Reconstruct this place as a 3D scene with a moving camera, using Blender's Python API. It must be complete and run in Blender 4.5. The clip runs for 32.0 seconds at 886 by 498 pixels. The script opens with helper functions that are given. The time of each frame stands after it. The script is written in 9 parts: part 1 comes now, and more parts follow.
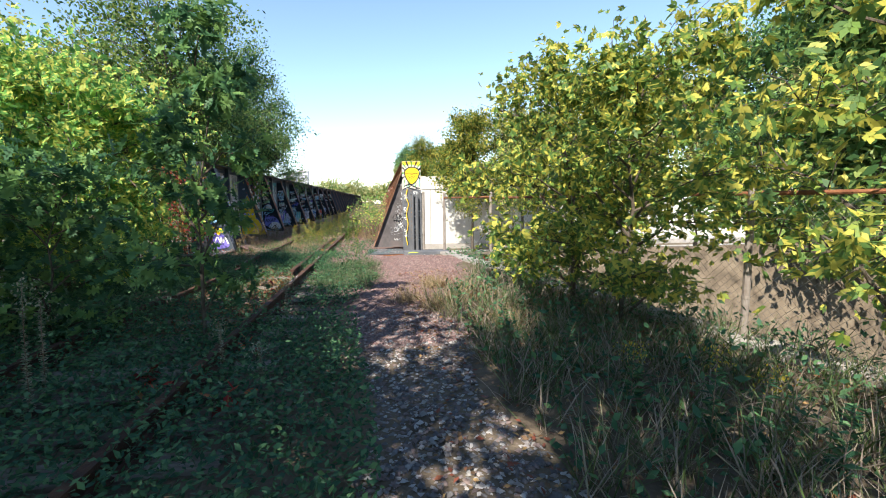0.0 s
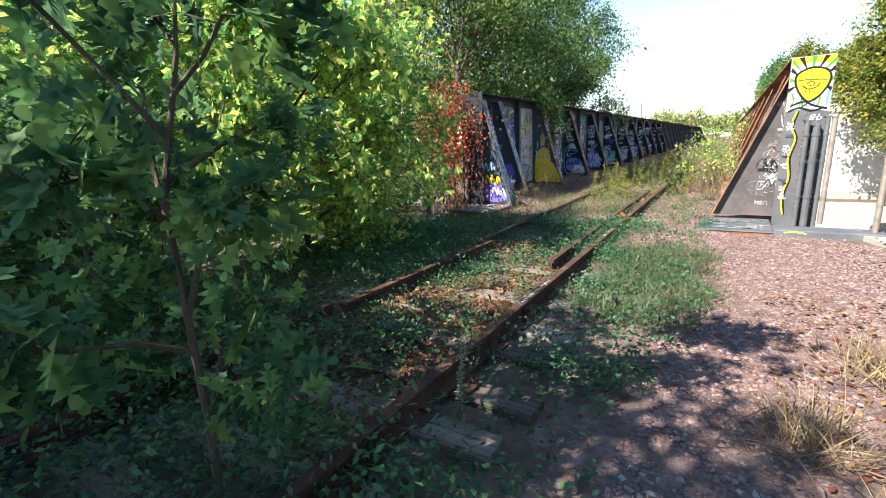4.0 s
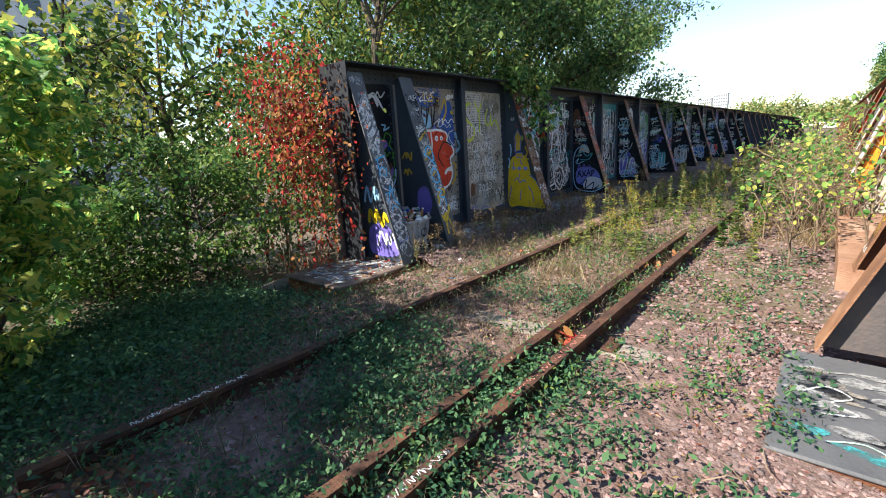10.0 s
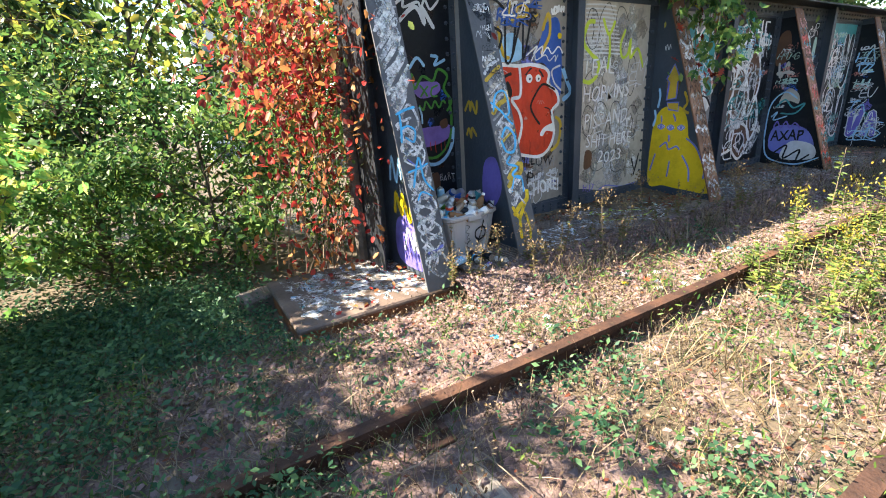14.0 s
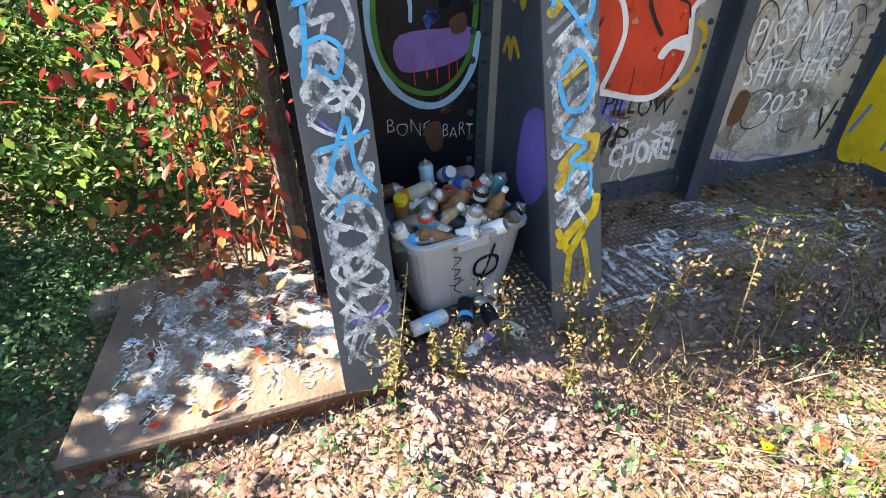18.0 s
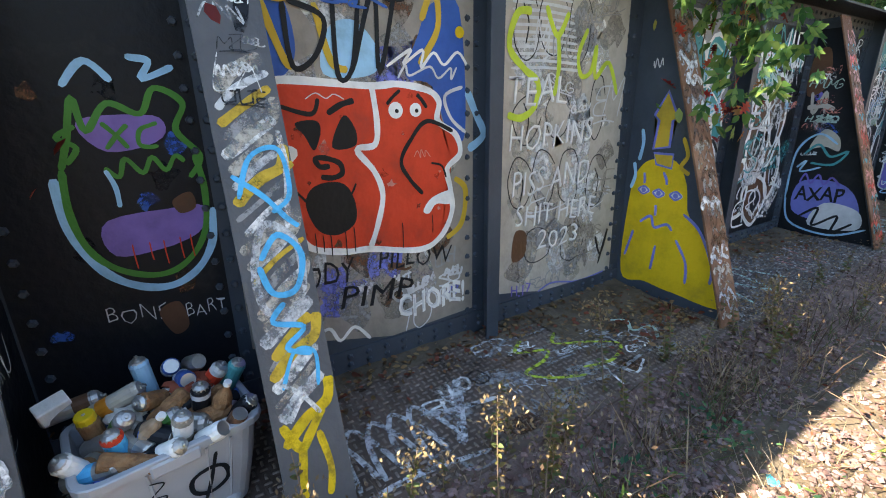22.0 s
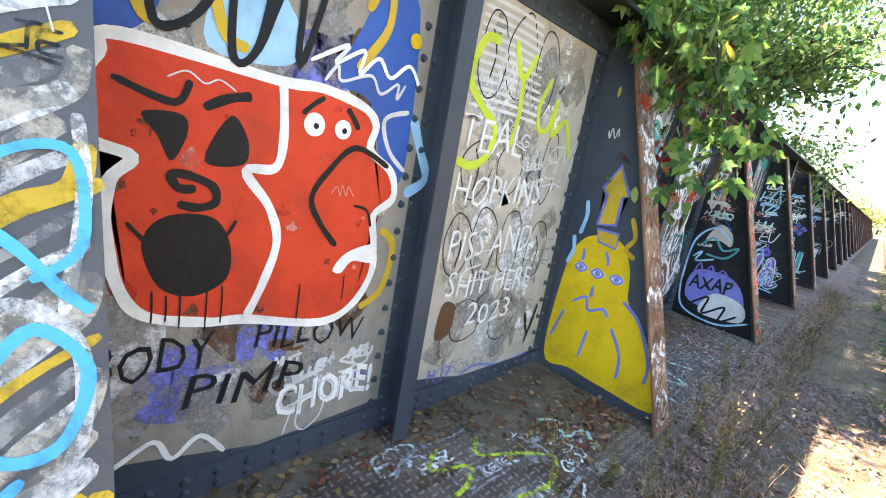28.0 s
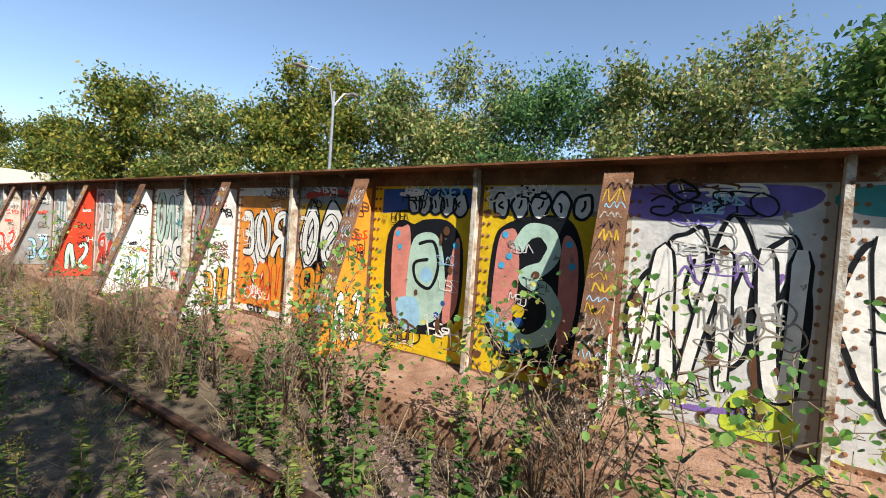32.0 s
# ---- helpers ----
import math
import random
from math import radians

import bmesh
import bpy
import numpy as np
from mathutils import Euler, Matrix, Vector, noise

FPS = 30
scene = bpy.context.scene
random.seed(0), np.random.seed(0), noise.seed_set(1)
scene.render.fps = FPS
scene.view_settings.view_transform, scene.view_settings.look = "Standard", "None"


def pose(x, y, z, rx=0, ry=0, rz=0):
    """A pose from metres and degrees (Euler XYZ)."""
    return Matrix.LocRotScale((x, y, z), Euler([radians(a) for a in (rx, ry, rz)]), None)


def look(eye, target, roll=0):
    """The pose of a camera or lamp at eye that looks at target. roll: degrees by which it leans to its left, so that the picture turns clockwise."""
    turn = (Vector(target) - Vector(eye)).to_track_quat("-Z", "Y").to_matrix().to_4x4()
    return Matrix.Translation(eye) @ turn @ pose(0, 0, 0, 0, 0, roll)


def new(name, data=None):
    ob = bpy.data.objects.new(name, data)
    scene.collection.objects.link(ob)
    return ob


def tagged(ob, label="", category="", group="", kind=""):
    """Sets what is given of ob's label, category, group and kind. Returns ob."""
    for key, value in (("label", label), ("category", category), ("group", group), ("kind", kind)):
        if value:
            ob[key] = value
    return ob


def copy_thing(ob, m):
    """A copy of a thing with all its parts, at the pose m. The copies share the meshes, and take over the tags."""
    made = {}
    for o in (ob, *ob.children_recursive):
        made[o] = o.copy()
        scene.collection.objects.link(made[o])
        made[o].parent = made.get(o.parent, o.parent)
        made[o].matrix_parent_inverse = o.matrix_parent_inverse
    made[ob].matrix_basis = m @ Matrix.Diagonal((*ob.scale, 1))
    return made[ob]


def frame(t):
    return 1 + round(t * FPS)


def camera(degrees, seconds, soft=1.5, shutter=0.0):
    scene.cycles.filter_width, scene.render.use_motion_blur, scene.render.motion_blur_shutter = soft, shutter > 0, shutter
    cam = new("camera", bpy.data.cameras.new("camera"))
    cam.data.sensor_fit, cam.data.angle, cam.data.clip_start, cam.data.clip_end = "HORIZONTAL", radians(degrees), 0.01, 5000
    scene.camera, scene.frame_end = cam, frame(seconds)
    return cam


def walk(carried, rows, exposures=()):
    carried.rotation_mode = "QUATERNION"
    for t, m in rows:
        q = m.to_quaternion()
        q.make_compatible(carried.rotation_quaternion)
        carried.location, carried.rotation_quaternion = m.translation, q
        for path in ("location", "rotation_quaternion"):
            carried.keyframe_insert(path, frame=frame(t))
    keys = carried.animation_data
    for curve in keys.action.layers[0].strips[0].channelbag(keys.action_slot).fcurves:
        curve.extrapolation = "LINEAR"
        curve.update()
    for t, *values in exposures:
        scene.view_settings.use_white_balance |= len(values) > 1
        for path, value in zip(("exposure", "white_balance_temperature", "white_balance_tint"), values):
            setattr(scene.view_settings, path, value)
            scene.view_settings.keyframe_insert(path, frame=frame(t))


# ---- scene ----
# ---------------------------------------------------------------- camera
cam = camera(89.6, 32.0, 1.0)

# seconds, eye, heading (degrees left of the track), tilt, roll
PATH = [
    (0.0, (2.247, -13.012, 1.307), -7.72, -6.28, -0.56),
    (0.5, (2.338, -12.493, 1.337), 8.45, -7.57, -1.36),
    (1.0, (2.417, -11.964, 1.368), 14.11, -8.68, -2.33),
    (1.5, (2.441, -11.444, 1.375), 18.12, -9.30, -2.30),
    (2.0, (2.421, -10.920, 1.364), 21.36, -9.85, -2.45),
    (2.5, (2.365, -10.404, 1.369), 23.83, -10.50, -2.76),
    (4.5, (2.031, -8.629, 1.340), 34.42, -13.30, -3.15),
    (5.0, (1.942, -8.132, 1.330), 34.29, -12.27, -4.70),
    (5.5, (1.943, -7.638, 1.382), 32.29, -12.52, -3.85),
    (6.0, (1.979, -7.143, 1.425), 28.36, -12.24, -4.28),
    (6.5, (1.998, -6.634, 1.447), 23.68, -12.29, -3.96),
    (7.0, (2.047, -6.142, 1.436), 22.02, -12.09, -3.78),
    (7.5, (2.097, -5.647, 1.403), 22.14, -11.95, -3.85),
    (8.0, (2.135, -5.136, 1.385), 23.50, -11.93, -3.74),
    (8.5, (2.158, -4.650, 1.387), 27.04, -12.01, -3.64),
    (9.0, (2.119, -4.193, 1.388), 33.16, -12.07, -4.19),
    (9.5, (2.035, -3.809, 1.365), 39.13, -12.47, -4.11),
    (10.0, (1.940, -3.413, 1.339), 41.18, -12.88, -3.57),
    (10.5, (1.787, -2.974, 1.285), 44.34, -12.98, -3.92),
    (11.0, (1.666, -2.575, 1.230), 46.79, -13.01, -4.09),
    (11.5, (1.546, -2.268, 1.198), 49.02, -13.21, -4.74),
    (12.0, (1.408, -2.014, 1.186), 51.74, -14.09, -4.77),
    (12.5, (1.272, -1.846, 1.190), 54.54, -15.33, -4.55),
    (13.0, (1.083, -1.668, 1.231), 59.19, -17.01, -4.99),
    (13.5, (0.928, -1.455, 1.254), 59.76, -17.53, -4.26),
    (14.0, (0.795, -1.201, 1.286), 59.57, -18.04, -3.45),
    (14.5, (0.640, -0.997, 1.325), 59.99, -18.45, -2.89),
    (16.5, (-0.506, -0.280, 1.362), 63.77, -23.59, -2.63),
    (17.0, (-0.629, -0.086, 1.352), 67.22, -25.45, -2.02),
    (17.5, (-0.702, 0.097, 1.324), 68.98, -28.46, -0.73),
    (18.0, (-0.718, 0.217, 1.315), 70.87, -31.97, 0.01),
    (18.5, (-0.678, 0.265, 1.341), 73.94, -35.52, -0.31),
    (19.0, (-0.581, 0.271, 1.400), 79.95, -31.43, -2.24),
    (19.5, (-0.485, 0.318, 1.483), 74.41, -26.11, -2.28),
    (20.0, (-0.451, 0.432, 1.586), 56.40, -20.55, -2.42),
    (20.5, (-0.470, 0.601, 1.675), 40.23, -18.04, -0.75),
    (21.0, (-0.522, 0.799, 1.706), 31.31, -18.06, 1.46),
    (21.5, (-0.594, 0.910, 1.600), 37.57, -17.46, 1.64),
    (22.0, (-0.642, 0.951, 1.483), 57.67, -17.55, -0.95),
    (22.5, (-0.633, 0.934, 1.448), 75.51, -18.87, -0.32),
    (23.0, (-0.628, 0.841, 1.447), 86.62, -20.91, 2.18),
    (23.5, (-0.670, 0.802, 1.442), 85.44, -20.85, 5.29),
    (24.0, (-0.723, 0.835, 1.427), 83.89, -22.15, 7.73),
    (24.5, (-0.766, 0.951, 1.421), 83.55, -23.16, 10.08),
    (26.5, (-1.322, 0.898, 1.302), 78.43, -31.76, 18.80),
    (27.0, (-1.326, 0.936, 1.365), 72.41, -25.98, 16.70),
    (27.5, (-1.323, 1.024, 1.420), 59.93, -18.87, 14.18),
    (28.0, (-1.320, 1.225, 1.463), 43.20, -12.21, 10.14),
    (28.5, (-1.310, 1.494, 1.521), 26.05, -10.26, 9.97),
    (29.0, (-1.359, 1.843, 1.549), 10.94, -8.08, 8.78),
    (29.5, (-1.383, 2.216, 1.589), -1.99, -6.35, 6.21),
    (30.0, (-1.443, 2.549, 1.605), -3.03, -5.86, 5.96),
    (30.5, (-1.502, 2.838, 1.608), -8.30, -5.55, 6.57),
    (31.0, (-1.503, 3.093, 1.633), -19.92, -4.03, 5.98),
    (31.5, (-1.294, 3.409, 1.666), -35.84, -2.83, 5.40),
    (32.0, (-1.087, 3.627, 1.635), -55.81, -1.37, 4.01),
]


def aim(eye, yaw, tilt, roll):
    a, p = radians(yaw), radians(tilt)
    way = Vector((-math.sin(a) * math.cos(p), math.cos(a) * math.cos(p), math.sin(p)))
    return look(eye, Vector(eye) + way, roll)


EXPOSURES = [(0.0, 1.5, 6600, 10), (2.5, 1.7, 6600, 10), (5.0, 2.0, 6600, 10), (6.0, 1.8, 6600, 10), (7.0, 1.3, 6600, 10), (8.0, 1.25, 6600, 10), (9.0, 1.3, 6600, 10), (11.5, 2.25, 7100, 10), (13.5, 2.6, 7200, 10), (14.5, 2.75, 7400, 10), (17.0, 2.95, 7800, 10), (19.0, 3.0, 8000, 10), (20.0, 3.05, 7900, 10), (21.0, 2.75, 7500, 10), (22.0, 2.9, 7600, 10), (22.8, 3.3, 7900, 10), (24.5, 3.35, 8100, 10), (27.0, 3.7, 8100, 10), (28.0, 3.8, 8150, 10), (28.6, 3.05, 7950, 10), (29.0, 2.35, 7450, 10), (30.0, 1.6, 6350, 10), (31.0, 1.5, 6550, 10), (32.0, 0.95, 6650, 10)]
walk(cam, [(t, aim(eye, yaw, tilt, roll)) for t, eye, yaw, tilt, roll in PATH], EXPOSURES)

# ---------------------------------------------------------------- light
SUN_EL, SUN_WAY = 42.0, Vector((-0.48, -0.877, 0.0))   # where the sun stands
sun_from = Vector((SUN_WAY.x * math.cos(radians(SUN_EL)), SUN_WAY.y * math.cos(radians(SUN_EL)), math.sin(radians(SUN_EL))))
world = bpy.data.worlds.new("sky")
scene.world = world
world.use_nodes = True
wn = world.node_tree
sky = wn.nodes.new("ShaderNodeTexSky")
sky.sky_type, sky.sun_disc = "NISHITA", False
sky.sun_elevation = radians(SUN_EL)
sky.sun_rotation = math.atan2(SUN_WAY.x, SUN_WAY.y)
sky.air_density, sky.dust_density, sky.ozone_density = 1.0, 0.0, 2.2
wn.nodes["Background"].inputs["Strength"].default_value = 0.10
wn.links.new(sky.outputs[0], wn.nodes["Background"].inputs[0])
sun_data = bpy.data.lights.new("sun", "SUN")
sun_data.energy, sun_data.angle, sun_data.color = 4.8, radians(0.5), (1.0, 0.94, 0.84)
sun = new("sun", sun_data)
sun.matrix_world = look((0, 0, 60), Vector((0, 0, 60)) - sun_from)

# ---------------------------------------------------------------- materials
MATS = {}


def material(name, colors, scale=6.0, rough=0.8, metal=0.0, bump=0.3, bump_scale=40.0, island=0.0, spots=None, translucent=0.0, stretch=(1, 1, 1), rand=0.0):
    """Two colours mixed by noise at two scales, fine relief, optional stains and per-piece variation."""
    if name in MATS:
        return MATS[name]
    m = MATS[name] = bpy.data.materials.new(name)
    m.use_nodes = True
    t = m.node_tree
    n, l = t.nodes, t.links
    b = n["Principled BSDF"]
    co = n.new("ShaderNodeTexCoord")
    mp = n.new("ShaderNodeMapping")
    mp.inputs["Scale"].default_value = stretch
    l.new(co.outputs["Object"], mp.inputs[0])
    big = n.new("ShaderNodeTexNoise")
    big.inputs["Scale"].default_value, big.inputs["Detail"].default_value, big.inputs["Roughness"].default_value = scale, 6, 0.65
    l.new(mp.outputs[0], big.inputs[0])
    ramp = n.new("ShaderNodeValToRGB")
    e = ramp.color_ramp.elements
    k = len(colors)
    e[0].position, e[0].color = 0.3, (*colors[0], 1)
    e[1].position, e[1].color = 0.7, (*colors[-1], 1)
    for i in range(1, k - 1):
        x = e.new(0.3 + 0.4 * i / (k - 1))
        x.color = (*colors[i], 1)
    l.new(big.outputs[0], ramp.inputs[0])
    out = ramp.outputs[0]
    if island or rand:
        src = n.new("ShaderNodeNewGeometry").outputs["Random Per Island"] if island else n.new("ShaderNodeObjectInfo").outputs["Random"]
        amount = island or rand
        mixf = n.new("ShaderNodeMath")
        mixf.operation = "MULTIPLY_ADD"
        mixf.inputs[1].default_value, mixf.inputs[2].default_value = amount, 0.5 - amount / 2
        l.new(src, mixf.inputs[0])
        add = n.new("ShaderNodeMath")
        add.operation = "ADD"
        sub = n.new("ShaderNodeMath")
        sub.operation = "MULTIPLY_ADD"
        sub.inputs[1].default_value, sub.inputs[2].default_value = 0.5, -0.25
        l.new(big.outputs[0], sub.inputs[0])
        l.new(mixf.outputs[0], add.inputs[0])
        l.new(sub.outputs[0], add.inputs[1])
        l.new(add.outputs[0], ramp.inputs[0])
    if spots:
        col, sscale, edge = spots
        sp = n.new("ShaderNodeTexNoise")
        sp.inputs["Scale"].default_value, sp.inputs["Detail"].default_value, sp.inputs["Roughness"].default_value = sscale, 8, 0.7
        l.new(mp.outputs[0], sp.inputs[0])
        r2 = n.new("ShaderNodeValToRGB")
        r2.color_ramp.elements[0].position, r2.color_ramp.elements[1].position = edge, edge + 0.07
        l.new(sp.outputs[0], r2.inputs[0])
        mx = n.new("ShaderNodeMix")
        mx.data_type = "RGBA"
        mx.inputs["B"].default_value = (*col, 1)
        l.new(r2.outputs[0], mx.inputs["Factor"])
        l.new(out, mx.inputs["A"])
        out = mx.outputs["Result"]
    l.new(out, b.inputs["Base Color"])
    b.inputs["Roughness"].default_value, b.inputs["Metallic"].default_value = rough, metal
    b.inputs["Specular IOR Level"].default_value = 0.5 if rough < 0.45 else 0.2
    if bump:
        fine = n.new("ShaderNodeTexNoise")
        fine.inputs["Scale"].default_value, fine.inputs["Detail"].default_value = bump_scale, 5
        l.new(mp.outputs[0], fine.inputs[0])
        bp = n.new("ShaderNodeBump")
        bp.inputs["Strength"].default_value, bp.inputs["Distance"].default_value = bump, 0.02
        l.new(fine.outputs[0], bp.inputs["Height"])
        l.new(bp.outputs[0], b.inputs["Normal"])
    if translucent:
        tr = n.new("ShaderNodeBsdfTranslucent")
        l.new(out, tr.inputs[0])
        ms = n.new("ShaderNodeMixShader")
        ms.inputs[0].default_value = translucent
        l.new(b.outputs[0], ms.inputs[1])
        l.new(tr.outputs[0], ms.inputs[2])
        l.new(ms.outputs[0], n["Material Output"].inputs[0])
    return m


def paint(name, rgb, rough=0.45, wear=0.0):
    """Sprayed or brushed paint: nearly even colour with slight unevenness."""
    dark, grimy = tuple(c * 0.86 for c in rgb), tuple(c * 0.62 + 0.012 for c in rgb)
    m = material("paint_" + name, [grimy, dark, rgb, rgb], scale=4.5, rough=rough, bump=0.22, bump_scale=28, spots=((0.12, 0.075, 0.05), 9.0, 0.69))
    if wear and "worn" not in m:      # sprayed thin: the steel shows through
        m["worn"] = 1
        t = m.node_tree
        n, l = t.nodes, t.links
        co = n.new("ShaderNodeTexCoord")
        no = n.new("ShaderNodeTexNoise")
        no.inputs["Scale"].default_value, no.inputs["Detail"].default_value, no.inputs["Roughness"].default_value = 16, 8, 0.75
        l.new(co.outputs["Object"], no.inputs[0])
        rp = n.new("ShaderNodeValToRGB")
        rp.color_ramp.elements[0].position, rp.color_ramp.elements[1].position = 0.54 - wear * 0.14, 0.66 - wear * 0.1
        rp.color_ramp.elements[0].color, rp.color_ramp.elements[1].color = (0, 0, 0, 1), (wear, wear, wear, 1)
        l.new(no.outputs[0], rp.inputs[0])
        tr, ms = n.new("ShaderNodeBsdfTransparent"), n.new("ShaderNodeMixShader")
        l.new(rp.outputs[0], ms.inputs[0])
        l.new(n["Principled BSDF"].outputs[0], ms.inputs[1])
        l.new(tr.outputs[0], ms.inputs[2])
        l.new(ms.outputs[0], n["Material Output"].inputs[0])
    return m


M_SOIL = material("soil", [(0.045, 0.035, 0.025), (0.11, 0.085, 0.06), (0.15, 0.12, 0.085)], scale=2.5, rough=0.95, bump=0.8, bump_scale=25)
M_BALLAST = material("ballast_stone", [(0.13, 0.078, 0.07), (0.235, 0.148, 0.137), (0.32, 0.215, 0.20), (0.17, 0.125, 0.12)], scale=1.2, rough=0.9, bump=0.5, bump_scale=60, island=0.9)
M_GREYSTONE = material("grey_stone", [(0.10, 0.095, 0.095), (0.22, 0.21, 0.20), (0.38, 0.36, 0.34), (0.16, 0.12, 0.11)], scale=1.2, rough=0.9, bump=0.5, bump_scale=60, island=0.9)
M_RUST = material("rust", [(0.085, 0.035, 0.02), (0.17, 0.07, 0.035), (0.26, 0.115, 0.055)], scale=4, rough=0.85, bump=0.5, bump_scale=70)
M_RAIL = material("rail_rust", [(0.028, 0.017, 0.014), (0.065, 0.034, 0.024), (0.13, 0.062, 0.036)], scale=5, rough=0.75, bump=0.4, bump_scale=60)
M_RUSTDECK = material("rust_plate", [(0.15, 0.08, 0.05), (0.26, 0.145, 0.095), (0.34, 0.21, 0.145)], scale=1.8, rough=0.8, bump=0.4, bump_scale=80)
M_BLACKSTEEL = material("black_painted_steel", [(0.012, 0.014, 0.018), (0.025, 0.028, 0.034)], scale=1.5, rough=0.5, bump=0.25, bump_scale=30, spots=((0.10, 0.05, 0.03), 2.6, 0.68))
M_BLUESTEEL = material("blue_grey_steel", [(0.035, 0.045, 0.06), (0.06, 0.075, 0.095)], scale=1.6, rough=0.45, bump=0.2, bump_scale=30, spots=((0.12, 0.06, 0.035), 2.6, 0.68))
M_GREYSTEEL = material("grey_painted_steel", [(0.065, 0.068, 0.075), (0.115, 0.118, 0.125)], scale=1.6, rough=0.5, bump=0.2, bump_scale=40, spots=((0.15, 0.075, 0.04), 2.6, 0.67))
M_RUSTPAINT = material("rust_through_paint", [(0.09, 0.05, 0.035), (0.19, 0.095, 0.055), (0.30, 0.17, 0.10)], scale=2.2, rough=0.8, bump=0.4, bump_scale=50, spots=((0.5, 0.47, 0.42), 3.0, 0.62))
M_TIE = material("weathered_wood", [(0.07, 0.055, 0.045), (0.15, 0.125, 0.105), (0.24, 0.21, 0.18)], scale=5, rough=0.9, bump=0.8, bump_scale=30, stretch=(0.25, 2.5, 2.5), rand=0.4)
M_CONCRETE = material("concrete", [(0.24, 0.225, 0.205), (0.34, 0.32, 0.295)], scale=0.8, rough=0.85, bump=0.3, bump_scale=20, spots=((0.22, 0.20, 0.18), 0.7, 0.6))
M_WHITECONC = material("pale_concrete", [(0.42, 0.40, 0.365), (0.54, 0.52, 0.48)], scale=0.3, rough=0.85, bump=0.2, bump_scale=8)
M_ROADCONC = material("road_concrete", [(0.25, 0.24, 0.225), (0.33, 0.32, 0.30)], scale=0.3, rough=0.9, bump=0.2, bump_scale=10)
M_GALV = material("galvanised_steel", [(0.28, 0.29, 0.30), (0.42, 0.43, 0.44)], scale=6, rough=0.45, metal=0.8, bump=0.1)
M_BARK = material("bark", [(0.05, 0.04, 0.03), (0.11, 0.09, 0.07)], scale=8, rough=0.95, bump=0.8, bump_scale=30, stretch=(2, 2, 0.4))
M_TWIG = material("dry_twig", [(0.12, 0.085, 0.06), (0.24, 0.18, 0.13)], scale=5, rough=0.9, bump=0)


def leaf_material(name, colors, trans=0.48):
    return material(name, colors, scale=0.5, rough=0.5, bump=0, island=0.95, translucent=trans)


M_LEAF_YG = leaf_material("leaf_yellow_green", [(0.072, 0.120, 0.028), (0.125, 0.190, 0.035), (0.192, 0.240, 0.049), (0.346, 0.300, 0.056)])
M_LEAF_BOX = leaf_material("leaf_boxelder", [(0.107, 0.263, 0.070), (0.168, 0.362, 0.088), (0.227, 0.438, 0.105), (0.348, 0.512, 0.122), (0.576, 0.575, 0.140)], 0.62)
M_LEAF_BUSH = leaf_material("leaf_bush", [(0.086, 0.160, 0.042), (0.144, 0.240, 0.049), (0.240, 0.310, 0.063), (0.480, 0.440, 0.084)], 0.45)
M_LEAF_HONEY = leaf_material("leaf_honeysuckle", [(0.039, 0.107, 0.034), (0.071, 0.164, 0.046), (0.118, 0.230, 0.057), (0.170, 0.250, 0.065)], 0.45)
M_LEAF_MID = leaf_material("leaf_mid_green", [(0.053, 0.115, 0.035), (0.086, 0.175, 0.042), (0.125, 0.225, 0.056), (0.211, 0.270, 0.070)])
M_LEAF_ELM = leaf_material("leaf_elm", [(0.048, 0.115, 0.042), (0.082, 0.175, 0.056), (0.120, 0.225, 0.070), (0.192, 0.270, 0.084)], 0.45)
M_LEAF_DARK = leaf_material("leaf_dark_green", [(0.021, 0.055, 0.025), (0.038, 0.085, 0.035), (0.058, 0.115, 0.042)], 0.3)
M_LEAF_OAK = leaf_material("leaf_oak", [(0.048, 0.120, 0.056), (0.077, 0.175, 0.070), (0.110, 0.225, 0.077), (0.163, 0.280, 0.084)], 0.4)
M_LEAF_COVER = leaf_material("leaf_ground_cover", [(0.029, 0.086, 0.046), (0.053, 0.133, 0.060), (0.091, 0.181, 0.078)], 0.35)
M_LEAF_RED = leaf_material("leaf_red", [(0.16, 0.025, 0.022), (0.34, 0.03, 0.03), (0.50, 0.05, 0.045), (0.50, 0.10, 0.05), (0.36, 0.17, 0.06)])
M_LEAF_DRY = leaf_material("leaf_dry", [(0.12, 0.07, 0.035), (0.22, 0.13, 0.06), (0.30, 0.20, 0.09), (0.16, 0.05, 0.03)], 0.2)
M_GRASS = leaf_material("grass_blade", [(0.058, 0.090, 0.028), (0.106, 0.130, 0.056), (0.192, 0.170, 0.112), (0.259, 0.210, 0.168)], 0.3)
M_GRASS_GREEN = leaf_material("green_grass_blade", [(0.034, 0.075, 0.028), (0.058, 0.115, 0.042), (0.096, 0.150, 0.063), (0.163, 0.160, 0.098)], 0.3)
M_GRASS_DRY = leaf_material("dry_grass_blade", [(0.17, 0.12, 0.07), (0.25, 0.18, 0.10), (0.33, 0.26, 0.15)], 0.3)
M_WEED = leaf_material("weed_leaf", [(0.041, 0.101, 0.025), (0.076, 0.151, 0.035), (0.131, 0.194, 0.045)], 0.35)
M_STALK = leaf_material("dead_stalk", [(0.07, 0.045, 0.03), (0.15, 0.10, 0.065), (0.26, 0.19, 0.12)], 0.15)
M_FAR = leaf_material("far_leaf", [(0.096, 0.160, 0.049), (0.154, 0.230, 0.063), (0.240, 0.290, 0.084), (0.346, 0.310, 0.126)], 0.3)

